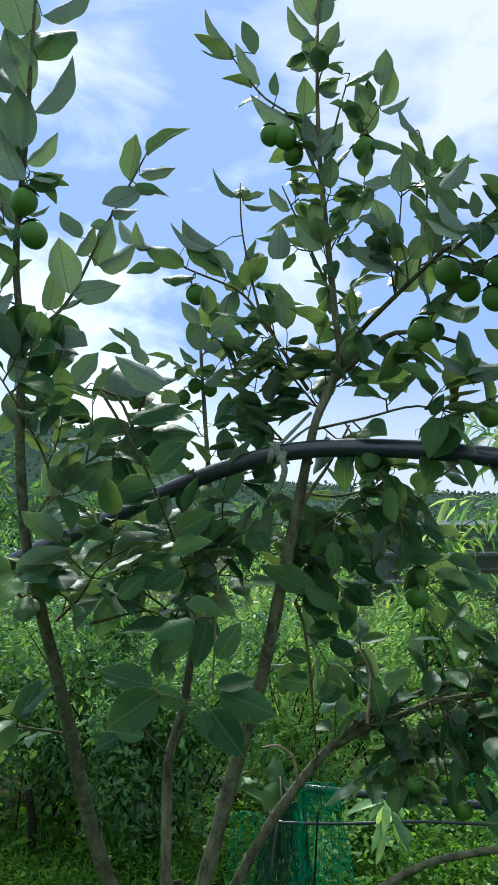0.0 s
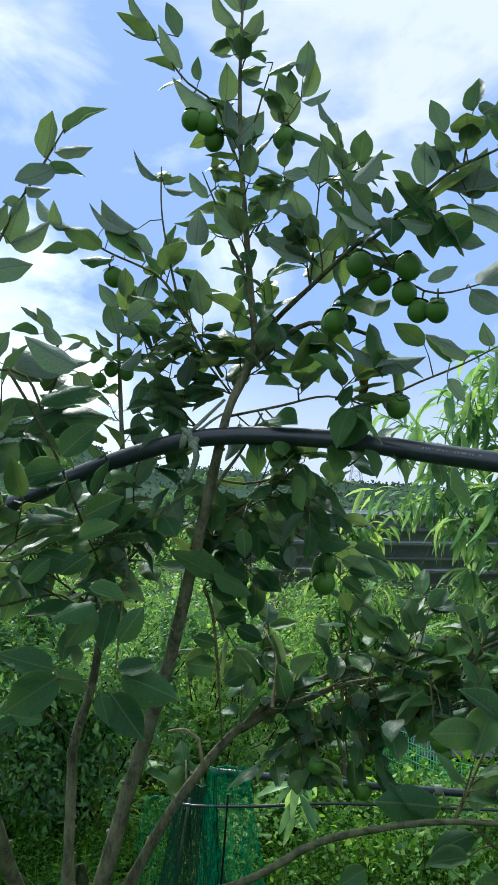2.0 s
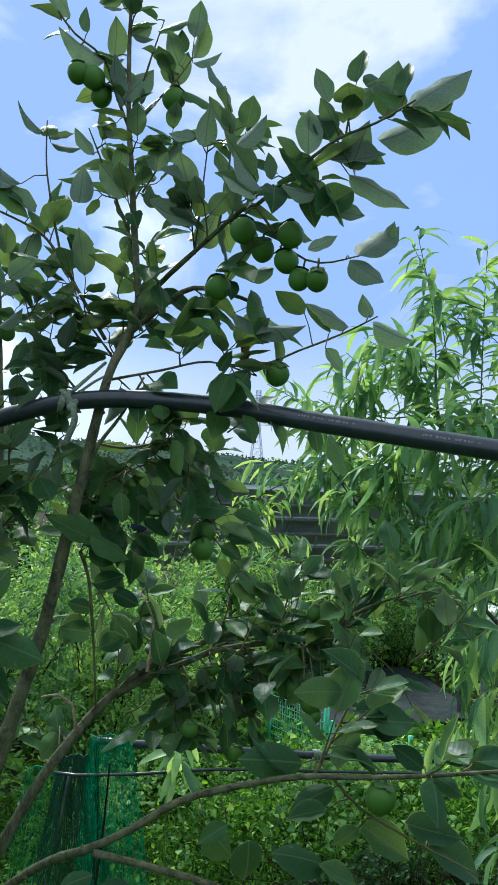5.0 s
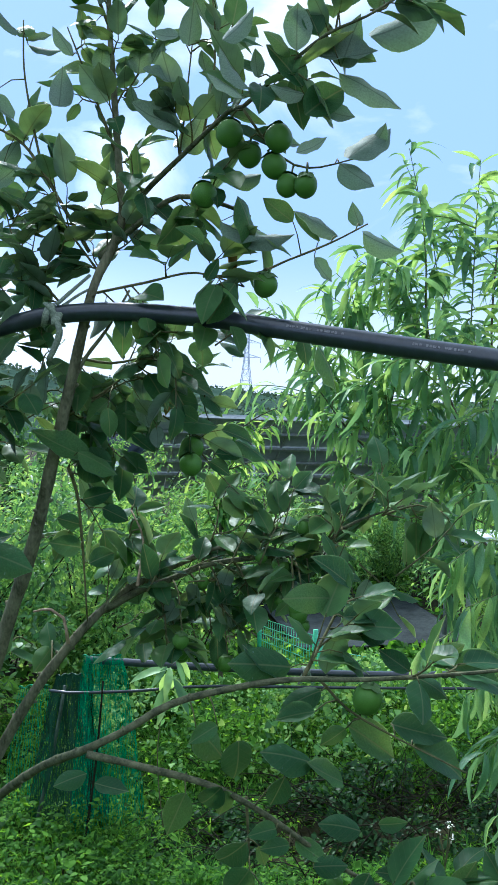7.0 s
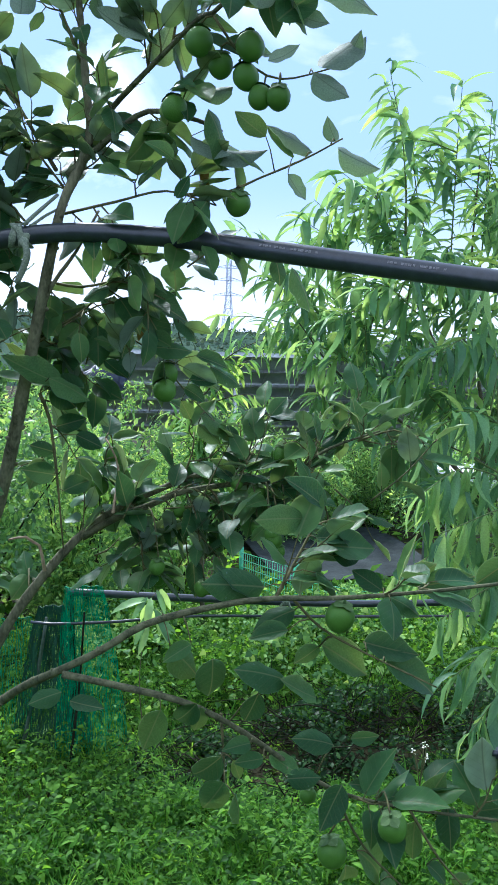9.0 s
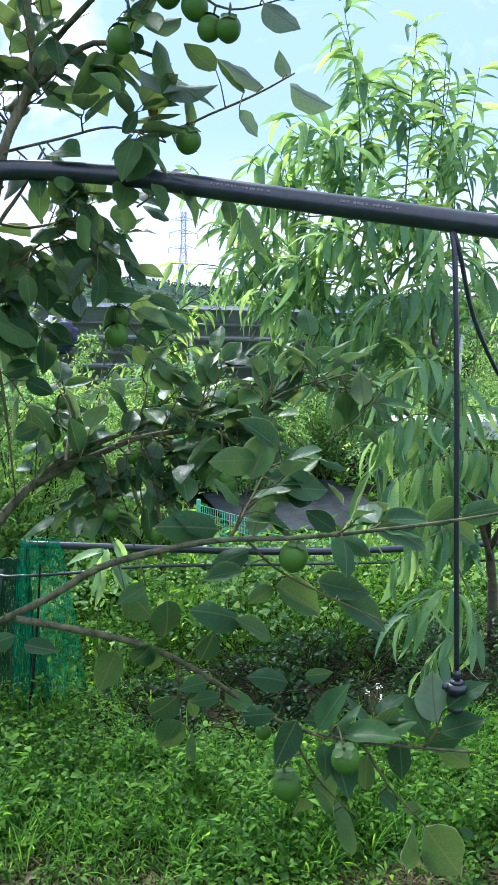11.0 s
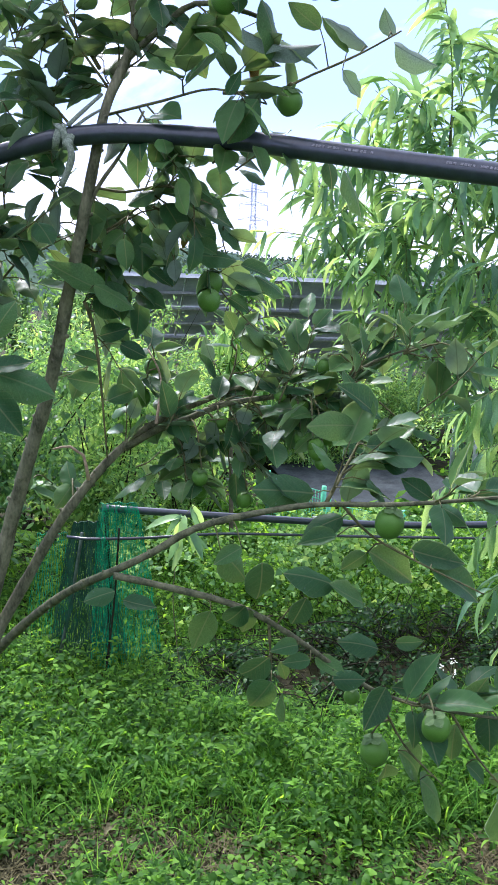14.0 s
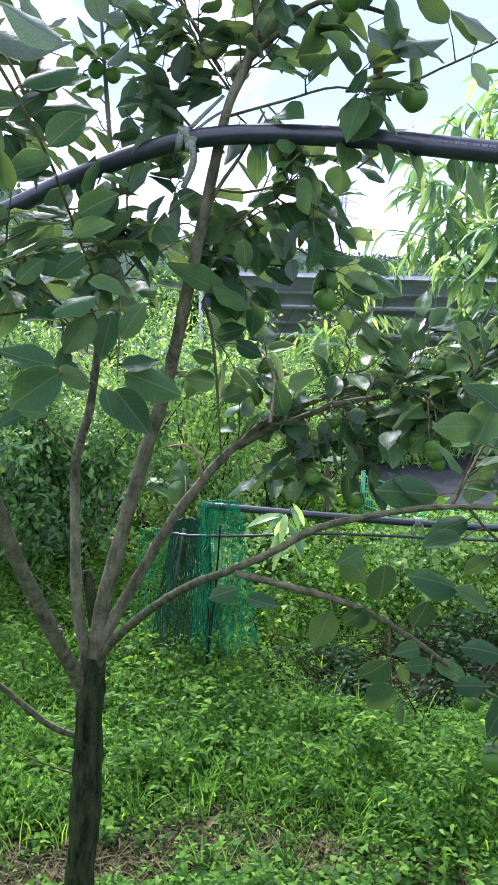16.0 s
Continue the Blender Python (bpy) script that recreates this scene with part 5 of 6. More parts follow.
leaf((0.221, 1.450, 2.069), (0.258, 1.470, 2.109), 0.80)
leaf((0.333, 1.446, 2.101), (0.360, 1.430, 2.168), 0.84)
leaf((0.354, 1.452, 2.082), (0.311, 1.486, 2.136), 0.80)
leaf((0.441, 1.239, 2.195), (0.414, 1.247, 2.246), 1.00)
leaf((0.468, 1.244, 2.144), (0.399, 1.254, 2.185), 1.00)
leaf((0.476, 1.225, 2.085), (0.505, 1.242, 2.164), 1.00)
leaf((0.499, 1.232, 2.227), (0.549, 1.250, 2.270), 1.00)
leaf((0.467, 1.233, 2.191), (0.521, 1.236, 2.226), 0.96)
leaf((0.538, 1.241, 2.182), (0.560, 1.227, 2.270), 0.76)
leaf((0.578, 1.234, 2.203), (0.680, 1.232, 2.289), 0.84)
leaf((0.529, 1.244, 2.145), (0.665, 1.261, 2.197), 0.80)
leaf((0.553, 1.230, 2.199), (0.558, 1.198, 2.214), 1.00)
leaf((0.426, 1.257, 2.060), (0.367, 1.254, 2.126), 0.90)
leaf((0.410, 1.242, 2.107), (0.414, 1.269, 2.183), 1.00)
leaf((0.482, 1.251, 2.086), (0.575, 1.217, 2.039), 0.84)
leaf((0.427, 1.243, 2.013), (0.496, 1.238, 2.077), 0.96)
leaf((0.447, 1.245, 2.032), (0.504, 1.260, 2.009), 0.84)
leaf((0.428, 1.256, 2.050), (0.368, 1.255, 2.050), 0.80)
leaf((0.442, 1.236, 2.101), (0.536, 1.228, 2.098), 0.70)
leaf((0.494, 1.228, 1.949), (0.568, 1.252, 2.018), 0.84)
leaf((0.539, 1.253, 1.973), (0.565, 1.239, 2.011), 0.60)
leaf((0.404, 1.253, 2.104), (0.367, 1.223, 2.134), 0.80)
leaf((0.337, 1.237, 2.040), (0.284, 1.251, 2.095), 0.84)
leaf((0.353, 1.251, 2.064), (0.339, 1.236, 2.102), 1.00)
leaf((0.326, 1.226, 2.021), (0.279, 1.254, 2.069), 0.84)
leaf((0.295, 1.242, 2.109), (0.349, 1.240, 2.149), 0.80)
leaf((0.412, 1.233, 1.951), (0.463, 1.233, 1.964), 0.80)
leaf((0.485, 1.243, 1.945), (0.535, 1.219, 1.900), 1.00)
leaf((0.400, 1.355, 2.011), (0.454, 1.377, 2.000), 0.80)
leaf((0.529, 1.373, 1.863), (0.452, 1.354, 1.899), 0.90)
leaf((0.568, 1.367, 1.882), (0.553, 1.387, 1.921), 1.00)
leaf((0.494, 1.369, 1.850), (0.421, 1.336, 1.864), 0.60)
leaf((0.577, 1.380, 1.873), (0.661, 1.413, 1.846), 0.90)
leaf((0.479, 1.342, 1.817), (0.508, 1.356, 1.776), 0.90)
leaf((0.442, 1.349, 1.875), (0.396, 1.373, 1.912), 1.00)
leaf((0.355, 1.378, 1.855), (0.452, 1.388, 1.837), 0.70)
leaf((0.346, 1.345, 1.907), (0.407, 1.360, 1.826), 0.80)
leaf((0.324, 1.377, 1.872), (0.392, 1.362, 1.835), 0.80)
leaf((0.350, 1.364, 1.769), (0.301, 1.340, 1.700), 1.00)
leaf((0.298, 1.346, 1.767), (0.317, 1.340, 1.801), 1.00)
leaf((0.387, 1.342, 1.687), (0.431, 1.350, 1.636), 0.80)
leaf((0.466, 1.355, 1.682), (0.473, 1.328, 1.643), 1.00)
leaf((0.342, 1.342, 1.695), (0.358, 1.312, 1.649), 0.80)
leaf((0.499, 1.370, 1.672), (0.554, 1.375, 1.604), 0.70)
leaf((0.433, 1.435, 1.766), (0.396, 1.461, 1.793), 1.00)
leaf((0.292, 1.353, 1.827), (0.251, 1.348, 1.862), 0.80)
leaf((0.298, 1.465, 1.908), (0.237, 1.472, 1.884), 1.00)
leaf((0.398, 1.405, 1.964), (0.344, 1.436, 1.947), 0.80)
leaf((0.194, 1.628, 1.573), (0.193, 1.597, 1.495), 1.00)
leaf((0.252, 1.625, 1.560), (0.237, 1.601, 1.509), 1.00)
leaf((0.272, 1.636, 1.575), (0.366, 1.637, 1.525), 0.84)
leaf((0.337, 1.625, 1.598), (0.407, 1.629, 1.558), 0.80)
leaf((0.383, 1.622, 1.520), (0.450, 1.605, 1.502), 0.80)
leaf((0.413, 1.630, 1.501), (0.484, 1.613, 1.470), 0.76)
leaf((0.369, 1.605, 1.474), (0.427, 1.607, 1.467), 0.80)
leaf((0.360, 1.615, 1.457), (0.403, 1.596, 1.436), 0.80)
leaf((0.392, 1.607, 1.405), (0.490, 1.624, 1.375), 0.76)
leaf((0.357, 1.626, 1.430), (0.383, 1.641, 1.390), 1.00)
leaf((0.392, 1.627, 1.386), (0.438, 1.598, 1.353), 0.80)
leaf((0.206, 1.605, 1.507), (0.246, 1.576, 1.470), 0.90)
leaf((0.169, 1.610, 1.453), (0.086, 1.616, 1.468), 0.80)
leaf((0.108, 1.619, 1.456), (0.172, 1.646, 1.405), 1.00)
leaf((0.117, 1.632, 1.378), (0.175, 1.619, 1.396), 1.00)
leaf((0.116, 1.629, 1.329), (0.073, 1.596, 1.345), 1.00)
leaf((0.114, 1.606, 1.289), (0.053, 1.575, 1.304), 1.00)
leaf((0.131, 1.627, 1.254), (0.192, 1.659, 1.279), 0.90)
leaf((0.153, 1.605, 1.365), (0.203, 1.585, 1.344), 1.00)
leaf((0.297, 1.627, 1.619), (0.378, 1.660, 1.604), 0.80)
leaf((0.242, 1.606, 1.595), (0.193, 1.628, 1.634), 1.00)
leaf((0.120, 1.614, 1.550), (0.081, 1.623, 1.609), 1.00)
leaf((0.160, 1.613, 1.571), (0.119, 1.595, 1.529), 1.00)
leaf((0.329, 1.134, 1.089), (0.335, 1.142, 1.009), 1.00)
leaf((0.296, 1.125, 1.116), (0.253, 1.117, 1.096), 0.80)
leaf((0.270, 1.146, 1.104), (0.330, 1.169, 1.045), 0.80)
leaf((0.256, 1.137, 1.018), (0.236, 1.159, 0.955), 1.00)
leaf((0.308, 1.141, 1.021), (0.278, 1.165, 0.973), 1.00)
leaf((0.317, 1.143, 1.014), (0.307, 1.149, 0.962), 1.00)
leaf((0.399, 1.136, 1.032), (0.383, 1.153, 0.976), 1.00)
leaf((0.118, 1.121, 1.061), (0.077, 1.093, 1.063), 0.70)
leaf((0.129, 1.122, 1.047), (0.173, 1.101, 1.039), 0.70)
leaf((0.346, 1.139, 0.939), (0.303, 1.166, 0.883), 1.00)
leaf((0.347, 1.120, 0.909), (0.311, 1.138, 0.842), 0.96)
leaf((0.368, 1.156, 0.923), (0.381, 1.154, 0.890), 1.00)
leaf((0.367, 1.137, 0.878), (0.390, 1.146, 0.823), 0.70)
leaf((0.406, 1.124, 0.938), (0.361, 1.122, 0.935), 0.80)
leaf((0.386, 1.126, 0.962), (0.344, 1.102, 0.970), 0.80)
leaf((0.480, 1.135, 1.209), (0.528, 1.127, 1.182), 0.60)
leaf((0.581, 1.126, 1.181), (0.541, 1.153, 1.209), 1.00)
leaf((0.624, 1.131, 1.194), (0.666, 1.114, 1.219), 1.00)
leaf((0.652, 1.131, 1.184), (0.720, 1.108, 1.201), 0.90)
leaf((0.645, 1.139, 1.179), (0.756, 1.121, 1.161), 0.60)
leaf((0.599, 1.157, 1.164), (0.653, 1.124, 1.151), 0.50)
leaf((0.501, 1.158, 1.092), (0.582, 1.148, 1.043), 0.90)
leaf((0.493, 1.147, 1.093), (0.457, 1.160, 1.057), 1.00)
leaf((0.568, 1.158, 1.092), (0.654, 1.156, 1.063), 0.70)
leaf((0.600, 1.147, 1.062), (0.691, 1.120, 1.027), 0.60)
leaf((0.453, 1.147, 1.151), (0.385, 1.132, 1.138), 0.70)
leaf((0.438, 1.127, 1.128), (0.380, 1.143, 1.117), 0.60)
leaf((0.437, 1.121, 1.055), (0.361, 1.100, 1.095), 0.60)
leaf((0.483, 1.123, 1.024), (0.418, 1.104, 1.060), 0.50)
leaf((0.487, 1.159, 1.255), (0.547, 1.152, 1.263), 0.70)
leaf((0.459, 1.132, 1.290), (0.387, 1.123, 1.297), 0.80)
leaf((0.489, 1.131, 1.306), (0.430, 1.129, 1.357), 0.72)
leaf((0.511, 1.149, 1.230), (0.573, 1.165, 1.236), 0.80)
leaf((0.532, 1.130, 0.881), (0.488, 1.106, 0.828), 1.00)
leaf((0.572, 1.158, 0.754), (0.646, 1.170, 0.690), 0.70)
leaf((0.605, 1.137, 0.712), (0.696, 1.147, 0.634), 0.60)
leaf((0.561, 1.175, 0.720), (0.576, 1.208, 0.661), 1.00)
leaf((0.721, 1.151, 0.813), (0.720, 1.120, 0.753), 1.00)
leaf((0.662, 1.122, 0.835), (0.695, 1.116, 0.894), 0.90)
leaf((0.607, 1.160, 0.852), (0.557, 1.163, 0.866), 0.80)
leaf((0.645, 1.134, 0.844), (0.592, 1.135, 0.863), 0.80)
leaf((0.751, 1.123, 0.818), (0.807, 1.094, 0.838), 0.80)
leaf((0.748, 1.140, 0.654), (0.809, 1.168, 0.543), 0.70)
leaf((0.762, 1.122, 0.668), (0.843, 1.153, 0.556), 1.00)
leaf((0.675, 1.122, 0.741), (0.710, 1.104, 0.716), 0.80)
leaf((0.718, 1.122, 0.711), (0.758, 1.115, 0.701), 1.00)
leaf((0.836, 1.136, 0.642), (0.861, 1.119, 0.631), 0.80)
leaf((0.442, 1.122, 0.904), (0.493, 1.108, 0.911), 0.60)
leaf((0.425, 1.159, 0.925), (0.463, 1.126, 0.903), 0.70)
leaf((0.547, 1.140, 0.949), (0.586, 1.118, 0.955), 1.00)
leaf((0.520, 1.141, 0.940), (0.460, 1.134, 0.969), 0.70)
leaf((0.668, 1.155, 0.793), (0.662, 1.155, 0.723), 0.80)
leaf((0.795, 1.142, 0.794), (0.844, 1.114, 0.763), 1.00)
leaf((0.389, 1.144, 1.173), (0.336, 1.173, 1.210), 0.70)
leaf((0.792, 1.129, 1.219), (0.743, 1.154, 1.169), 0.90)
leaf((0.804, 1.142, 1.188), (0.861, 1.108, 1.215), 0.80)
leaf((0.776, 1.143, 1.179), (0.844, 1.142, 1.141), 0.80)
leaf((0.406, 1.145, 1.188), (0.312, 1.136, 1.203), 0.90)
leaf((-0.141, 1.237, 1.357), (-0.223, 1.252, 1.371), 0.70)
leaf((-0.131, 1.218, 1.350), (-0.211, 1.204, 1.298), 1.00)
leaf((-0.134, 1.209, 1.355), (-0.075, 1.232, 1.336), 0.84)
leaf((-0.055, 1.212, 1.327), (-0.005, 1.186, 1.266), 1.00)
leaf((-0.043, 1.231, 1.349), (0.042, 1.202, 1.328), 0.80)
leaf((-0.046, 1.213, 1.359), (0.007, 1.235, 1.362), 0.50)
leaf((-0.069, 1.203, 1.328), (-0.055, 1.177, 1.292), 1.00)
leaf((-0.046, 1.203, 1.400), (-0.016, 1.186, 1.453), 1.00)
leaf((-0.092, 1.223, 1.476), (-0.033, 1.218, 1.462), 0.84)
leaf((-0.080, 1.202, 1.456), (-0.143, 1.185, 1.444), 0.60)
leaf((-0.148, 1.202, 1.293), (-0.192, 1.216, 1.295), 0.80)
leaf((-0.184, 1.211, 1.290), (-0.219, 1.190, 1.281), 0.80)
leaf((-0.208, 1.344, 1.471), (-0.171, 1.335, 1.515), 1.00)
leaf((-0.135, 1.353, 1.820), (-0.226, 1.347, 1.858), 0.70)
leaf((-0.195, 1.362, 1.759), (-0.114, 1.380, 1.810), 0.96)
leaf((-0.196, 1.366, 1.755), (-0.097, 1.394, 1.770), 0.70)
leaf((-0.159, 1.363, 1.673), (-0.100, 1.381, 1.740), 1.00)
leaf((-0.159, 1.373, 1.750), (-0.234, 1.369, 1.725), 0.80)
leaf((-0.156, 1.378, 1.651), (-0.239, 1.389, 1.639), 0.76)
leaf((-0.133, 1.368, 1.576), (-0.185, 1.384, 1.601), 0.80)
leaf((-0.149, 1.372, 1.634), (-0.214, 1.356, 1.614), 0.70)
leaf((-0.123, 1.345, 1.542), (-0.063, 1.337, 1.576), 0.90)
leaf((-0.106, 1.347, 1.517), (-0.146, 1.316, 1.490), 1.00)
leaf((-0.116, 1.367, 1.577), (-0.055, 1.350, 1.610), 1.00)
leaf((-0.374, 1.783, 1.502), (-0.264, 1.768, 1.574), 0.90)
leaf((-0.355, 1.802, 1.573), (-0.468, 1.821, 1.524), 0.80)
leaf((-0.398, 1.782, 1.531), (-0.372, 1.749, 1.486), 1.00)
leaf((-0.291, 1.794, 1.501), (-0.228, 1.768, 1.562), 1.00)
leaf((-0.258, 1.818, 1.488), (-0.325, 1.843, 1.548), 1.00)
leaf((-0.231, 1.789, 1.549), (-0.147, 1.797, 1.513), 0.80)
leaf((-0.195, 1.794, 1.549), (-0.256, 1.790, 1.621), 0.90)
leaf((-0.301, 1.780, 1.454), (-0.393, 1.769, 1.420), 0.80)
leaf((-0.221, 1.813, 1.500), (-0.172, 1.819, 1.427), 1.00)
leaf((0.189, 1.784, 1.254), (0.118, 1.800, 1.234), 0.70)
leaf((0.208, 1.537, 1.639), (0.156, 1.539, 1.618), 0.80)
leaf((0.251, 1.548, 1.650), (0.348, 1.563, 1.577), 0.72)
leaf((0.275, 1.562, 1.640), (0.301, 1.592, 1.587), 1.00)
leaf((0.155, 1.543, 1.556), (0.162, 1.516, 1.506), 1.00)
leaf((0.219, 1.548, 1.566), (0.233, 1.577, 1.523), 1.00)
leaf((0.103, 1.548, 1.473), (0.185, 1.543, 1.443), 0.72)
leaf((0.125, 1.567, 1.461), (0.020, 1.586, 1.502), 0.80)
leaf((0.297, 1.569, 1.640), (0.213, 1.571, 1.661), 0.60)
leaf((0.406, 1.534, 1.660), (0.367, 1.541, 1.702), 0.80)
leaf((0.323, 1.547, 1.535), (0.275, 1.569, 1.566), 0.90)

fruit((-0.358, 1.280, 2.101), 0.0218)
fruit((-0.341, 1.280, 2.047), 0.0218)
fruit((0.041, 1.550, 2.340), 0.0200)
fruit((0.070, 1.550, 2.334), 0.0221)
fruit((0.087, 1.570, 2.310), 0.0203)
fruit((0.224, 1.560, 2.318), 0.0223)
fruit((-0.115, 1.760, 2.082), 0.0216)
fruit((-0.124, 1.880, 1.901), 0.0166)
fruit((-0.089, 1.880, 1.893), 0.0166)
fruit((-0.150, 1.880, 1.875), 0.0166)
fruit((0.328, 1.340, 2.006), 0.0219)
fruit((0.367, 1.360, 1.982), 0.0204)
fruit((0.403, 1.310, 1.997), 0.0223)
fruit((0.402, 1.330, 1.958), 0.0208)
fruit((0.423, 1.320, 1.926), 0.0189)
fruit((0.448, 1.300, 1.923), 0.0195)
fruit((0.303, 1.420, 1.925), 0.0213)
fruit((0.408, 1.390, 1.774), 0.0208)
fruit((0.327, 1.630, 1.483), 0.0233)
fruit((0.320, 1.600, 1.452), 0.0218)
fruit((0.150, 1.700, 1.482), 0.0173)
fruit((0.123, 1.720, 1.486), 0.0152)
fruit((0.237, 1.820, 1.300), 0.0186)
fruit((0.211, 1.800, 1.235), 0.0196)
fruit((0.554, 1.600, 1.327), 0.0174)
fruit((0.503, 1.090, 1.156), 0.0215)
fruit((0.578, 1.045, 0.858), 0.0215)
fruit((0.520, 1.130, 0.775), 0.0228)
fruit((0.492, 1.170, 0.848), 0.0127)
fruit((0.615, 1.150, 0.812), 0.0110)
fruit((0.013, 1.850, 1.021), 0.0176)
fruit((0.059, 1.800, 1.026), 0.0184)
fruit((0.326, 1.700, 1.056), 0.0162)
fruit((0.401, 1.600, 1.058), 0.0163)
fruit((0.518, 1.500, 1.176), 0.0173)
fruit((0.502, 1.550, 1.192), 0.0169)
fruit((0.208, 1.750, 1.244), 0.0179)
fruit((0.310, 1.600, 1.105), 0.0163)
fruit((0.355, 1.750, 1.052), 0.0179)
fruit((0.338, 1.760, 1.029), 0.0144)
fruit((0.515, 1.500, 1.187), 0.0153)
fruit((0.528, 1.500, 1.154), 0.0133)
fruit((0.144, 1.720, 1.511), 0.0164)
fruit((0.508, 1.600, 1.248), 0.0196)
fruit((0.552, 1.550, 1.196), 0.0169)
fruit((0.357, 1.650, 1.210), 0.0157)
fruit((0.430, 1.700, 1.268), 0.0139)
fruit((0.467, 1.600, 1.270), 0.0131)

fill([(0.272, 1.700, 1.223), (0.384, 1.680, 1.250), (0.526, 1.630, 1.267), (0.641, 1.580, 1.323), (0.743, 1.540, 1.381)], 20, 0.078, 0.07, True)
fill([(0.169, 1.700, 1.140), (0.237, 1.700, 1.185), (0.318, 1.700, 1.231)], 14, 0.075, 0.050, True)
fill([(-0.136, 1.800, 1.670), (-0.025, 1.750, 1.645), (0.045, 1.700, 1.667)], 14, 0.085, 0.060)
fill([(-0.025, 1.720, 1.761), (0.033, 1.660, 1.824), (0.088, 1.620, 1.841)], 12, 0.085, 0.050)
fill([(-0.165, 1.600, 1.706), (-0.106, 1.700, 1.783), (-0.025, 1.750, 1.812)], 10, 0.080, 0.050)
fill([(0.206, 1.520, 1.701), (0.281, 1.480, 1.688), (0.352, 1.440, 1.666)], 14, 0.080, 0.050)
fill([(0.166, 1.580, 2.080), (0.140, 1.570, 2.280), (0.135, 1.570, 2.419), (0.136, 1.570, 2.559)], 26, 0.060, 0.030)
fill([(0.145, 1.570, 2.246), (0.199, 1.560, 2.319), (0.256, 1.560, 2.402)], 10, 0.060, 0.030)
fill([(0.300, 1.440, 2.027), (0.315, 1.430, 2.137), (0.311, 1.420, 2.226)], 9, 0.060, 0.030)
fill([(0.173, 1.580, 2.136), (0.206, 1.600, 2.200), (0.246, 1.600, 2.258)], 12, 0.060, 0.030)
fill([(0.158, 1.580, 2.035), (0.116, 1.600, 2.143), (0.066, 1.600, 2.258)], 12, 0.065, 0.030)
fill([(0.266, 1.480, 1.997), (0.278, 1.500, 2.120), (0.286, 1.500, 2.217)], 10, 0.065, 0.030)
fill([(-0.378, 1.330, 1.891), (-0.377, 1.310, 2.026), (-0.356, 1.280, 2.220), (-0.341, 1.250, 2.401)], 16, 0.085, 0.050)
fill([(0.374, 1.620, 1.185), (0.495, 1.550, 1.195), (0.639, 1.500, 1.244)], 16, 0.076, 0.070)
fill([(0.130, 1.600, 1.772), (0.175, 1.600, 1.905), (0.167, 1.590, 2.015), (0.153, 1.580, 2.147)], 24, 0.080, 0.050)
fill([(0.175, 1.600, 1.905), (0.213, 1.550, 1.955), (0.266, 1.480, 2.002), (0.336, 1.380, 2.058)], 20, 0.080, 0.050)
fill([(0.136, 1.600, 1.838), (0.214, 1.560, 1.908), (0.269, 1.500, 1.939), (0.347, 1.440, 1.915), (0.379, 1.400, 1.890)], 22, 0.085, 0.050)
fill([(0.130, 1.600, 1.772), (0.215, 1.500, 1.782), (0.295, 1.440, 1.795), (0.373, 1.400, 1.770)], 24, 0.085, 0.040)
fill([(0.116, 1.620, 1.852), (0.025, 1.700, 2.017), (-0.013, 1.720, 2.071), (-0.056, 1.750, 2.104)], 22, 0.085, 0.040)
fill([(0.065, 1.620, 1.752), (-0.013, 1.660, 1.847), (-0.048, 1.700, 1.948)], 24, 0.080, 0.040)
fill([(0.131, 1.600, 1.816), (0.066, 1.620, 1.909), (0.044, 1.640, 2.005)], 16, 0.080, 0.040)
fill([(0.094, 1.650, 1.653), (0.162, 1.600, 1.641), (0.231, 1.550, 1.650), (0.304, 1.500, 1.618)], 20, 0.090, 0.050)
fill([(0.084, 1.680, 1.552), (0.151, 1.600, 1.587), (0.209, 1.550, 1.640)], 16, 0.085, 0.050)
fill([(-0.091, 1.900, 1.623), (-0.196, 1.800, 1.549), (-0.276, 1.700, 1.506)], 34, 0.090, 0.060)
fill([(-0.122, 1.800, 1.357), (-0.195, 1.700, 1.438), (-0.290, 1.650, 1.498)], 26, 0.090, 0.060)
fill([(-0.111, 1.810, 1.428), (-0.024, 1.720, 1.528), (0.045, 1.700, 1.597)], 26, 0.090, 0.050)
fill([(-0.380, 1.420, 1.569), (-0.339, 1.440, 1.647), (-0.264, 1.480, 1.718), (-0.211, 1.500, 1.751)], 40, 0.090, 0.060)
fill([(-0.334, 1.420, 1.656), (-0.345, 1.380, 1.710), (-0.382, 1.320, 1.797), (-0.413, 1.300, 1.848)], 26, 0.090, 0.060)
fill([(-0.378, 1.480, 1.440), (-0.392, 1.350, 1.498), (-0.422, 1.300, 1.537)], 26, 0.090, 0.050)
fill([(-0.343, 1.500, 1.418), (-0.293, 1.450, 1.462), (-0.246, 1.400, 1.523), (-0.181, 1.400, 1.560)], 26, 0.090, 0.060)
fill([(-0.340, 1.600, 1.197), (-0.376, 1.450, 1.244), (-0.437, 1.400, 1.265)], 8, 0.080, 0.050)
fill([(-0.098, 1.910, 1.766), (-0.106, 1.900, 1.896), (-0.117, 1.900, 2.069)], 22, 0.080, 0.040)
fill([(-0.141, 1.450, 1.590), (-0.124, 1.550, 1.522), (-0.115, 1.620, 1.473)], 30, 0.085, 0.060)
fill([(-0.070, 1.750, 1.584), (-0.064, 1.600, 1.505), (-0.058, 1.450, 1.420)], 24, 0.085, 0.050)
fill([(-0.271, 1.550, 1.460), (-0.207, 1.650, 1.423), (-0.140, 1.780, 1.345)], 16, 0.085, 0.050)
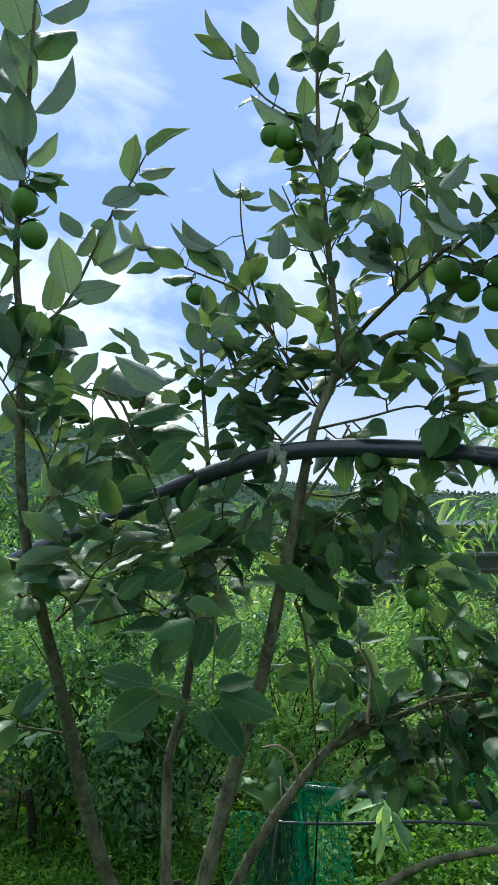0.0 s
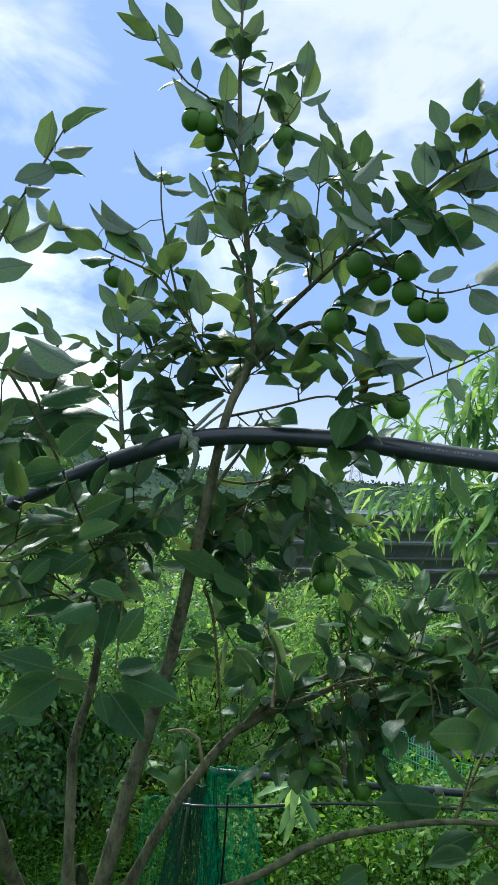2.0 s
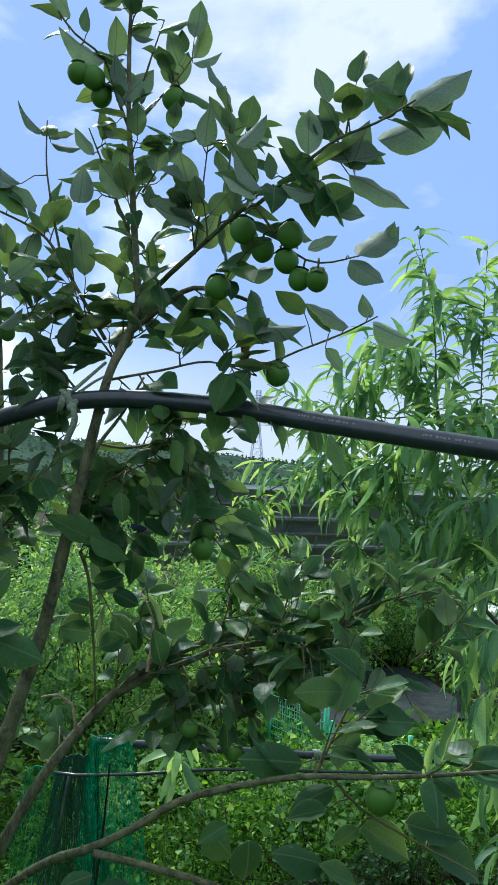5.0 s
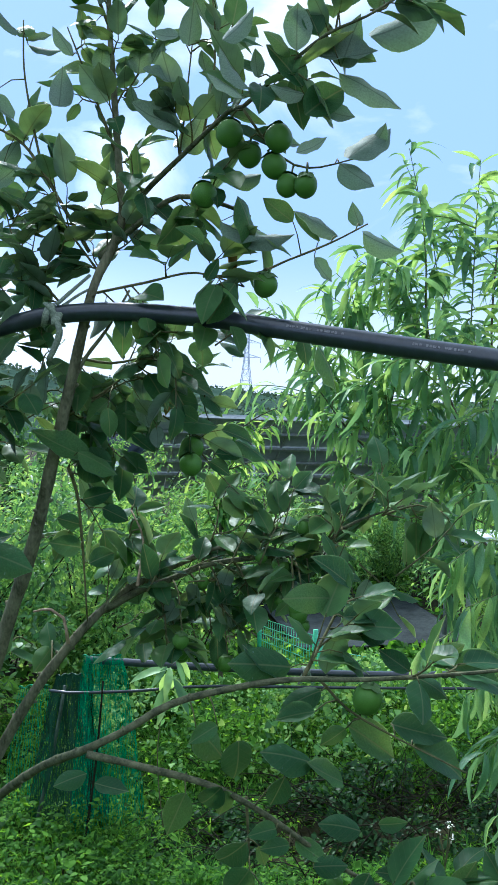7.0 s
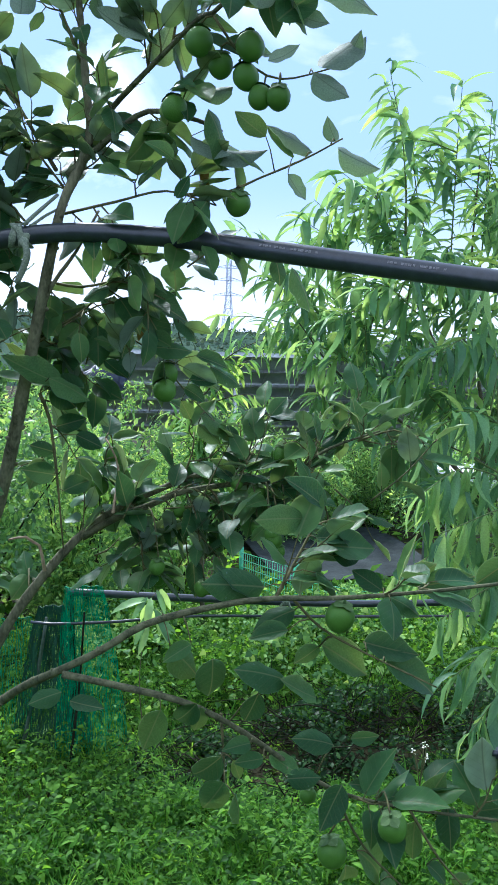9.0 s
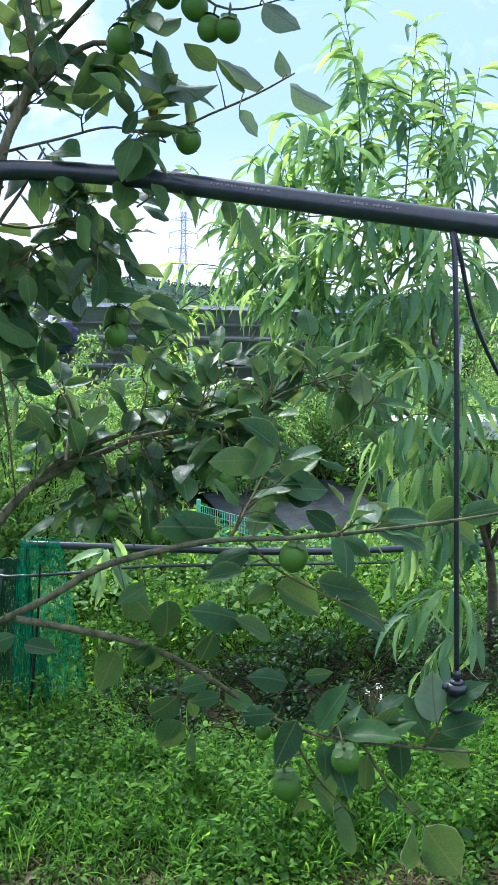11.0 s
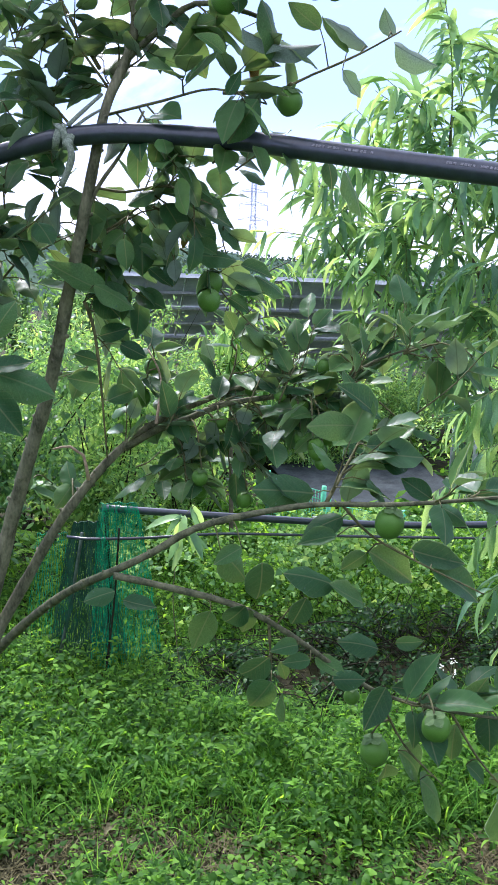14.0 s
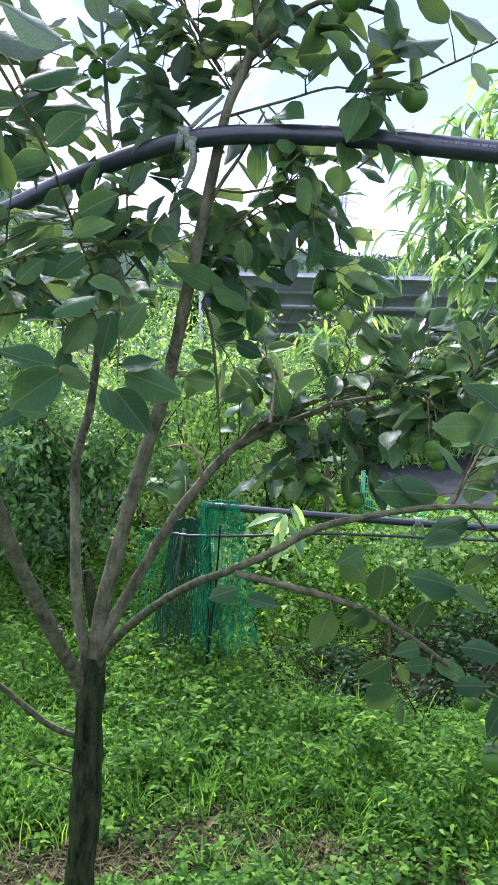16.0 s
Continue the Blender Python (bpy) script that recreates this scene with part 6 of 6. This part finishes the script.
fill([(0.307, 1.620, 1.241), (0.406, 1.610, 1.260), (0.507, 1.600, 1.274), (0.594, 1.580, 1.307), (0.664, 1.580, 1.340), (0.743, 1.540, 1.381)], 34, 0.074, 0.085, True)
fill([(0.225, 1.630, 1.193), (0.305, 1.610, 1.213), (0.381, 1.600, 1.242), (0.479, 1.580, 1.259), (0.565, 1.560, 1.279), (0.637, 1.500, 1.272), (0.711, 1.450, 1.251)], 30, 0.074, 0.085, True)
fill([(0.138, 1.800, 1.084), (0.277, 1.750, 1.090), (0.389, 1.700, 1.072)], 16, 0.070, 0.040)
fill([(0.416, 1.120, 1.179), (0.472, 1.180, 1.234), (0.520, 1.220, 1.296)], 14, 0.080, 0.050)
fill([(0.088, 1.700, 1.439), (0.106, 1.720, 1.389), (0.120, 1.760, 1.283)], 18, 0.080, 0.050)
fill([(0.138, 1.700, 1.501), (0.211, 1.650, 1.502), (0.278, 1.600, 1.534)], 16, 0.075, 0.040)
fill([(0.469, 1.150, 0.901), (0.541, 1.140, 0.860), (0.639, 1.120, 0.837), (0.732, 1.090, 0.830), (0.808, 1.050, 0.833)], 12, 0.080, 0.040)
fill([(0.560, 1.070, 1.191), (0.636, 1.030, 1.207)], 10, 0.080, 0.040)

# hanging sprays below the arching limb
for a, b in (((0.25, 1.70, 1.20), (0.29, 1.65, 1.08)), ((0.33, 1.69, 1.23), (0.38, 1.64, 1.10)), ((0.42, 1.67, 1.255), (0.45, 1.62, 1.13)), ((0.50, 1.64, 1.265), (0.55, 1.60, 1.15)), ((0.59, 1.61, 1.28), (0.66, 1.58, 1.18)), ((0.36, 1.68, 1.24), (0.40, 1.72, 1.36)), ((0.48, 1.65, 1.265), (0.52, 1.70, 1.38)), ((0.60, 1.61, 1.29), (0.66, 1.62, 1.40)), ((0.70, 1.55, 1.36), (0.80, 1.50, 1.37))):
    middle = [(p + q) / 2 + c for p, q, c in zip(a, b, (0.012, -0.01, 0.02))]
    twig([a, middle, b], 0.0026)
    fill([a, middle, b], 11, 0.074, 0.04)
# the growth close under the pipe
twig([(0.085, 1.585, 1.585), (0.112, 1.567, 1.645), (0.150, 1.56, 1.70), (0.19, 1.56, 1.775)], 0.0046, BARK)
fill([(0.10, 1.64, 1.56), (0.19, 1.63, 1.63), (0.30, 1.62, 1.625), (0.39, 1.60, 1.56)], 20, 0.082, 0.05)
fill([(0.064, 1.660, 1.524), (0.19, 1.62, 1.52), (0.30, 1.60, 1.56)], 9, 0.082, 0.055)
fill([(-0.15, 1.62, 1.58), (-0.05, 1.62, 1.54), (0.03, 1.62, 1.50)], 22, 0.085, 0.05)
fill([(-0.12, 1.62, 1.56), (-0.02, 1.61, 1.61), (0.05, 1.62, 1.63)], 12, 0.085, 0.05)
fill([(0.336, 1.380, 2.058), (0.399, 1.270, 2.091), (0.450, 1.220, 2.128), (0.543, 1.130, 2.163)], 34, 0.082, 0.035)
fill([(0.300, 1.440, 2.027), (0.315, 1.430, 2.137), (0.303, 1.420, 2.283)], 10, 0.070, 0.030)

# withered leaves
for base, tip, wide in (((0.272, 1.640, 1.575), (0.276, 1.632, 1.545), 0.9), ((0.352, 1.440, 1.842), (0.358, 1.436, 1.782), 0.55), ((0.600, 1.540, 1.300), (0.606, 1.530, 1.268), 0.8)):
    ob = new("withered_leaf", bpy.data.meshes.get("withered") or blade_mesh("withered", blade("ovate", 0.8, 0.3, 0.2), WITHERED))
    tagged(under(ob, persimmon), "yellowed withered leaf").matrix_basis = leaf_matrix(Vector(base), Vector(tip), Vector((0.3, -1, 0.3)), wide)

under(tagged(mesh_object("petiole", twig_bm, TWIG), kind="stuff"), persimmon)
for k, bend in enumerate(((0.35, 0.16, 0.06), (0.22, 0.3, 0.08), (-0.3, 0.2, 0.08), (0.4, -0.06, 0.05))):
    tagged(under(scatter("foliage", blade("ovate", *bend), fill_frames[k::4], PERSIMMON_LEAF, None, PERSIMMON_UNDERSIDE), persimmon), kind="stuff")


# ---- the black water pipe tied to the tree, its drop tube and sprinkler ----
ARCH = [(-0.75, 1.84, 1.36), (-0.52, 1.75, 1.495), (-0.29, 1.68, 1.595), (-0.159, 1.63, 1.653), (-0.061, 1.59, 1.689), (0.004, 1.57, 1.709), (0.058, 1.55, 1.721), (0.166, 1.50, 1.727), (0.318, 1.42, 1.715), (0.436, 1.32, 1.691), (0.572, 1.22, 1.666), (0.75, 1.10, 1.636), (0.902, 1.03, 1.616), (1.3, 0.85, 1.57)]
pipe = empty("water_pipe", ARCH[0], "black polyethylene water pipe arching across the tree", "pipe")
path = smooth_path(ARCH, 0.02)
bm = bmesh.new()
tube(bm, path, 0.0166, 0.0166, 18)
under(mesh_object("pipe", bm, PIPE), pipe)


def print_run(start, lengths):
    """Small white print along the pipe's front, too fine to read."""
    i = min(range(len(path)), key=lambda k: abs(path[k].x - start))
    d = (path[i + 1] - path[i]).normalized()
    out = (Vector((-0.35, -1, 0.35)) - d * d.dot(Vector((-0.35, -1, 0.35)))).normalized()
    up = d.cross(out)
    bm = bmesh.new()
    p = path[i].copy()
    for w in lengths:
        if w > 0:
            k = min(range(len(path)), key=lambda j: (path[j] - p).length)
            seg = (path[min(k + 1, len(path) - 1)] - path[max(k - 1, 0)]).normalized()
            foot = path[k] + seg * (p - path[k]).dot(seg)
            o = (out - seg * out.dot(seg)).normalized()
            bmesh.ops.create_cube(bm, size=1, matrix=Matrix.Translation(foot + o * 0.0167) @ Matrix((seg, o, seg.cross(o))).transposed().to_4x4() @ Matrix.Diagonal((w, 0.0006, 0.0040, 1)))
        p = p + d * (abs(w) + 0.0016)
    under(tagged(mesh_object("print", bm, PRINT, smooth=False), "faint white print"), pipe)


print_run(0.44, [0.004, 0.003, 0.005, 0.003, -0.004, 0.006, 0.004, 0.004, -0.006, 0.004, 0.005, 0.003, 0.006, 0.004, 0.004, -0.004, 0.004])
print_run(0.60, [0.003, 0.005, 0.004, -0.003, 0.004, 0.004, 0.005, 0.003, -0.005, 0.004, 0.006, 0.004, 0.003, 0.005, -0.003, 0.004])

tie = empty("cord_tie", (0.06, 1.55, 1.724), "faded grey-green cord lashing the pipe to the stem", "cord")


def strap(points, wide, thick):
    """A flat woven strap along a closed or open run of points, its breadth along the pipe."""
    bm = bmesh.new()
    rows = []
    for i, p in enumerate(points):
        d = (points[min(i + 1, len(points) - 1)] - points[max(i - 1, 0)]).normalized()
        side = Vector((0.94, -0.33, 0.02))
        side = (side - d * side.dot(d)).normalized()
        up = d.cross(side)
        w = wide * (1 + 0.12 * math.sin(i * 1.3))
        rows.append([bm.verts.new(p + side * a * w + up * b * thick) for a, b in ((-0.5, -0.3), (0, -0.5), (0.5, -0.3), (0.5, 0.3), (0, 0.5), (-0.5, 0.3))])
    for a, b in zip(rows, rows[1:]):
        for k in range(6):
            bm.faces.new((a[k], a[(k + 1) % 6], b[(k + 1) % 6], b[k]))
    bm.faces.new(rows[0][::-1])
    bm.faces.new(rows[-1])
    return bm


for x, lean, wide in ((0.042, 0.004, 0.012), (0.054, -0.002, 0.010), (0.066, 0.010, 0.012), (0.056, -0.016, 0.009)):
    c = Vector((x, 1.552 - 0.33 * (x - 0.058), 1.7215))
    loop = [c + Vector((lean * math.sin(a), 0.0195 * math.cos(a), 0.0195 * math.sin(a))) for a in [j * math.pi / 10 for j in range(21)]]
    under(mesh_object("wrap", strap(loop, wide, 0.004), CORD), tie)
bm = bmesh.new()
bmesh.ops.create_icosphere(bm, subdivisions=2, radius=1, matrix=Matrix.Translation((0.060, 1.531, 1.708)) @ Matrix.Diagonal((0.010, 0.007, 0.009, 1)))
for v in bm.verts:
    v.co += 0.0025 * noise.noise_vector(v.co * 90)
under(mesh_object("knot", bm, CORD), tie)
for pts, r in (([(0.060, 1.531, 1.708), (0.066, 1.527, 1.69), (0.060, 1.533, 1.665), (0.048, 1.54, 1.638)], 0.0062), ([(0.06, 1.535, 1.738), (0.085, 1.55, 1.765), (0.118, 1.575, 1.80)], 0.0036), ([(0.072, 1.54, 1.738), (0.10, 1.56, 1.762), (0.135, 1.58, 1.785)], 0.0026)):
    bm = bmesh.new()
    tube(bm, smooth_path(pts, 0.01), r, r * 0.9, 7, 0.15)
    under(mesh_object("loose_end", bm, CORD), tie)

drop = empty("sprinkler", (0.780, 1.10, 0.92), "hanging sprinkler on a thin black tube below the pipe", "sprinkler")
bm = bmesh.new()
tube(bm, smooth_path([(0.732, 1.112, 1.652), (0.738, 1.10, 1.60), (0.753, 1.095, 1.40), (0.770, 1.095, 1.15), (0.786, 1.095, 0.94)], 0.04), 0.0042, 0.0042, 8)
under(mesh_object("tube", bm, PIPE), drop)
bm = bmesh.new()
tube(bm, smooth_path([(0.730, 1.112, 1.65), (0.745, 1.10, 1.60), (0.79, 1.12, 1.50), (0.87, 1.15, 1.40), (0.96, 1.2, 1.36)], 0.03), 0.0035, 0.0035, 8)
under(mesh_object("side_tube", bm, PIPE), drop)
bm = bmesh.new()
for z, r, h in ((0.943, 0.006, 0.018), (0.932, 0.011, 0.006), (0.924, 0.019, 0.011), (0.915, 0.013, 0.008)):
    bmesh.ops.create_cone(bm, cap_ends=True, segments=16, radius1=r, radius2=r * 0.88, depth=h, matrix=Matrix.Translation((0.786, 1.095, z)))
rod(bm, (0.80, 1.095, 0.925), (0.818, 1.09, 0.921), 0.006, 8)
rod(bm, (0.772, 1.095, 0.925), (0.762, 1.098, 0.926), 0.005, 8)
under(mesh_object("nozzle", bm, PIPE), drop)
bm = bmesh.new()
bmesh.ops.create_cone(bm, cap_ends=True, segments=16, radius1=0.013, radius2=0.010, depth=0.006, matrix=Matrix.Translation((0.786, 1.095, 0.888)))
for k in (-1, 1):
    rod(bm, (0.786 + 0.011 * k, 1.095, 0.914), (0.786 + 0.010 * k, 1.095, 0.889), 0.0018, 6)
under(mesh_object("deflector", bm, PIPE), drop)
bm = bmesh.new()
bmesh.ops.create_cone(bm, cap_ends=True, segments=16, radius1=0.006, radius2=0.0075, depth=0.02, matrix=Matrix.Translation((0.786, 1.095, 0.901)))
under(tagged(mesh_object("swivel", bm, CLEAR), "grey plastic swivel"), drop)


# ---- the peach tree behind ----
peach = empty("peach_tree", (2.15, 3.0, 0.0), "leafy peach tree with long narrow drooping leaves", "fruit tree")
BENDS = ((0.5, 0.5), (0.7, 0.75), (0.4, 0.95), (0.6, 0.3))
LANCE = [blade_mesh("leaf", blade("lance", f, c), PEACH_LEAF) for f, c in BENDS]
peach_frames = []
PEACH_LIMBS = [[(2.15, 3.0, -0.03), (2.1, 2.97, 0.45), (1.95, 2.95, 0.9), (1.6, 2.85, 1.4), (1.3, 2.65, 1.8), (1.2, 2.5, 2.1)],
               [(2.08, 2.95, 0.5), (1.85, 2.8, 0.9), (1.6, 2.65, 1.35), (1.5, 2.6, 1.8), (1.48, 2.55, 2.2)],
               [(2.04, 2.95, 0.7), (1.6, 2.9, 1.15), (1.15, 2.85, 1.45), (0.95, 2.8, 1.65)],
               [(2.06, 2.95, 0.6), (1.75, 2.5, 1.0), (1.4, 2.2, 1.2), (1.15, 2.05, 1.3)],
               [(2.08, 2.95, 0.55), (2.0, 2.6, 1.0), (1.95, 2.4, 1.5), (1.9, 2.4, 2.0)],
               [(1.98, 2.8, 0.75), (1.55, 2.3, 0.98), (1.2, 2.0, 1.05)]]
PEACH_SKELETON = []
for k, pts in enumerate(PEACH_LIMBS):
    pth = smooth_path(pts, 0.05)
    bm = bmesh.new()
    tube(bm, pth, 0.024 if k == 0 else 0.013, 0.002, 9, 0.12, k)
    under(mesh_object("trunk" if k == 0 else "limb", bm, PEACH_BARK), peach)
    PEACH_SKELETON.extend(pth)


def peach_leaves(pth, count, hang=0.0):
    for k in range(count):
        f = (k + R.random()) / count
        i = min(len(pth) - 2, int(f * (len(pth) - 1)))
        p, d = pth[i].lerp(pth[i + 1], R.random()), (pth[i + 1] - pth[i]).normalized()
        v = wild(0)
        v = (v - d * v.dot(d)).normalized()
        droop = R.uniform(-0.2, 0.8) + hang
        way = (v + d * 0.7 + Vector((0, 0, -droop))).normalized()
        peach_frames.append((p, way, (v * 0.4 + Vector((0, 0, 1)) + wild(0) * 0.35), R.uniform(0.085, 0.145), R.uniform(0.75, 1.1)))


def shoot(a, b, hang=0.0):
    """A leafy shoot from a to b, joined to the nearest limb, with side shoots."""
    a, b = Vector(a), Vector(b)
    near = min(PEACH_SKELETON, key=lambda p: (p - a).length_squared)
    bend = (a + b) / 2 + Vector((R.gauss(0, 0.03), R.gauss(0, 0.03), 0.05))
    pth = smooth_path([near, a, bend, b], 0.03)
    bm = bmesh.new()
    tube(bm, pth, 0.0034, 0.001, 6)
    long = smooth_path([a, bend, b], 0.02)
    peach_leaves(long, round(26 * (b - a).length / 0.4) + 7, hang)
    for _ in range(0 if hang else 2):
        s = R.choice(long[: max(2, len(long) * 2 // 3)])
        e = s + (b - a).normalized() * R.uniform(0.05, 0.2) + wild(0.1) * R.uniform(0.12, 0.28)
        side = smooth_path([s, (s + e) / 2 + Vector((0, 0, 0.02)), e], 0.02)
        tube(bm, side, 0.0025, 0.001, 5)
        peach_leaves(side, 14)
    under(mesh_object("shoot", bm, PEACH_SHOOT), peach)


shoot((1.225, 2.520, 1.809), (1.088, 2.400, 2.384))
shoot((1.386, 2.520, 1.781), (1.327, 2.400, 2.376))
shoot((1.540, 2.620, 1.834), (1.486, 2.500, 2.354))
shoot((1.394, 2.720, 1.952), (1.278, 2.600, 2.273))
shoot((1.220, 2.620, 1.812), (0.986, 2.500, 2.095))
shoot((1.216, 2.820, 1.752), (0.908, 2.700, 1.986))
shoot((1.168, 2.920, 1.675), (0.880, 2.800, 1.812))
shoot((1.116, 3.020, 1.551), (0.869, 2.900, 1.604))
shoot((1.225, 2.820, 1.514), (1.016, 2.700, 1.661))
shoot((1.118, 2.520, 1.590), (0.957, 2.400, 1.650))
shoot((1.196, 2.320, 1.656), (0.966, 2.200, 1.705))
shoot((1.402, 2.320, 1.664), (1.150, 2.200, 1.776))
shoot((1.390, 2.220, 1.527), (1.146, 2.100, 1.553))
shoot((1.276, 2.420, 1.416), (1.071, 2.300, 1.435))
shoot((1.379, 2.120, 1.336), (1.045, 2.000, 1.300))
shoot((1.297, 1.970, 1.213), (0.980, 1.850, 1.193), 1.6)
shoot((1.247, 1.870, 1.046), (0.890, 1.750, 1.029), 1.8)
shoot((1.251, 1.820, 0.773), (1.015, 1.700, 0.792), 0.8)
shoot((1.330, 1.900, 0.930), (1.020, 1.780, 0.905), 1.7)
shoot((1.360, 1.860, 1.130), (1.000, 1.760, 1.120), 1.7)
shoot((1.300, 1.800, 0.700), (1.080, 1.720, 0.640), 1.2)
shoot((1.433, 2.420, 1.418), (1.297, 2.300, 1.319))
shoot((1.237, 2.620, 1.670), (1.158, 2.500, 1.804))
shoot((1.437, 2.520, 1.599), (1.378, 2.400, 1.840))
shoot((1.551, 2.520, 1.752), (1.464, 2.400, 2.018))
shoot((1.267, 2.720, 1.944), (1.055, 2.600, 1.988))
shoot((1.207, 2.720, 1.439), (1.016, 2.600, 1.514))
shoot((1.326, 2.620, 1.521), (1.223, 2.500, 1.664))
shoot((1.640, 2.620, 1.953), (1.607, 2.500, 2.295))
shoot((1.579, 2.420, 1.674), (1.563, 2.300, 1.941))
shoot((1.553, 2.320, 1.425), (1.574, 2.200, 1.665))
shoot((1.429, 2.320, 1.212), (1.277, 2.200, 1.394))
shoot((1.168, 2.820, 1.272), (0.995, 2.700, 1.397))
shoot((1.258, 2.620, 1.213), (1.083, 2.500, 1.336))
shoot((1.329, 2.420, 1.163), (1.117, 2.300, 1.216))
shoot((1.212, 3.020, 1.383), (0.997, 2.900, 1.508))
shoot((1.208, 2.820, 1.354), (1.152, 2.700, 1.555))
shoot((1.420, 2.220, 1.054), (1.136, 2.100, 1.115))
shoot((1.456, 2.520, 1.262), (1.264, 2.400, 1.452))
shoot((1.349, 2.020, 0.872), (1.140, 1.900, 0.991), 0.6)
shoot((1.067, 3.020, 1.718), (0.882, 2.900, 1.919))
shoot((1.128, 2.820, 1.846), (0.964, 2.700, 2.045))
shoot((1.453, 2.320, 1.458), (1.334, 2.200, 1.656))

peach_frames.sort(key=lambda f: f[0].y)
for k, (p, way, nrm, s, w) in enumerate(peach_frames[:280]):
    ob = new("leaf", LANCE[k % 4])
    ob.parent = peach
    ob.matrix_parent_inverse = Matrix.Translation(peach.location).inverted()
    ob.matrix_basis = leaf_matrix(p, p + way * s, nrm, w)
rest = peach_frames[280:]
for k in range(4):
    tagged(under(scatter("foliage", blade("lance", *BENDS[k]), rest[k::4], PEACH_LEAF), peach), kind="stuff")

# a young peach behind the water line
sapling = empty("peach_sapling", (0.95, 4.4, 0.0), "young peach sapling with yellow-green narrow leaves", "fruit tree")
wood, frames = bmesh.new(), []
stem = smooth_path([(0.95, 4.4, 0), (0.93, 4.4, 0.6), (0.9, 4.38, 1.45)], 0.05)
tube(wood, stem, 0.014, 0.006, 8)
keep, peach_frames = peach_frames, frames
for k in range(24):
    s = stem[len(stem) // 2 + k % (len(stem) // 2)]
    e = s + Vector((R.uniform(-0.48, 0.48), R.uniform(-0.3, 0.3), R.uniform(0.0, 0.28)))
    side = smooth_path([s, (s + e) / 2 + Vector((0, 0, 0.04)), e], 0.03)
    tube(wood, side, 0.005, 0.0015, 5)
    peach_leaves(side, 26, 0.2)
under(mesh_object("stem", wood, PEACH_BARK), sapling)
tagged(under(scatter("foliage", blade("lance", 0.3, 0.5), frames, VINE_LEAF), sapling), kind="stuff")
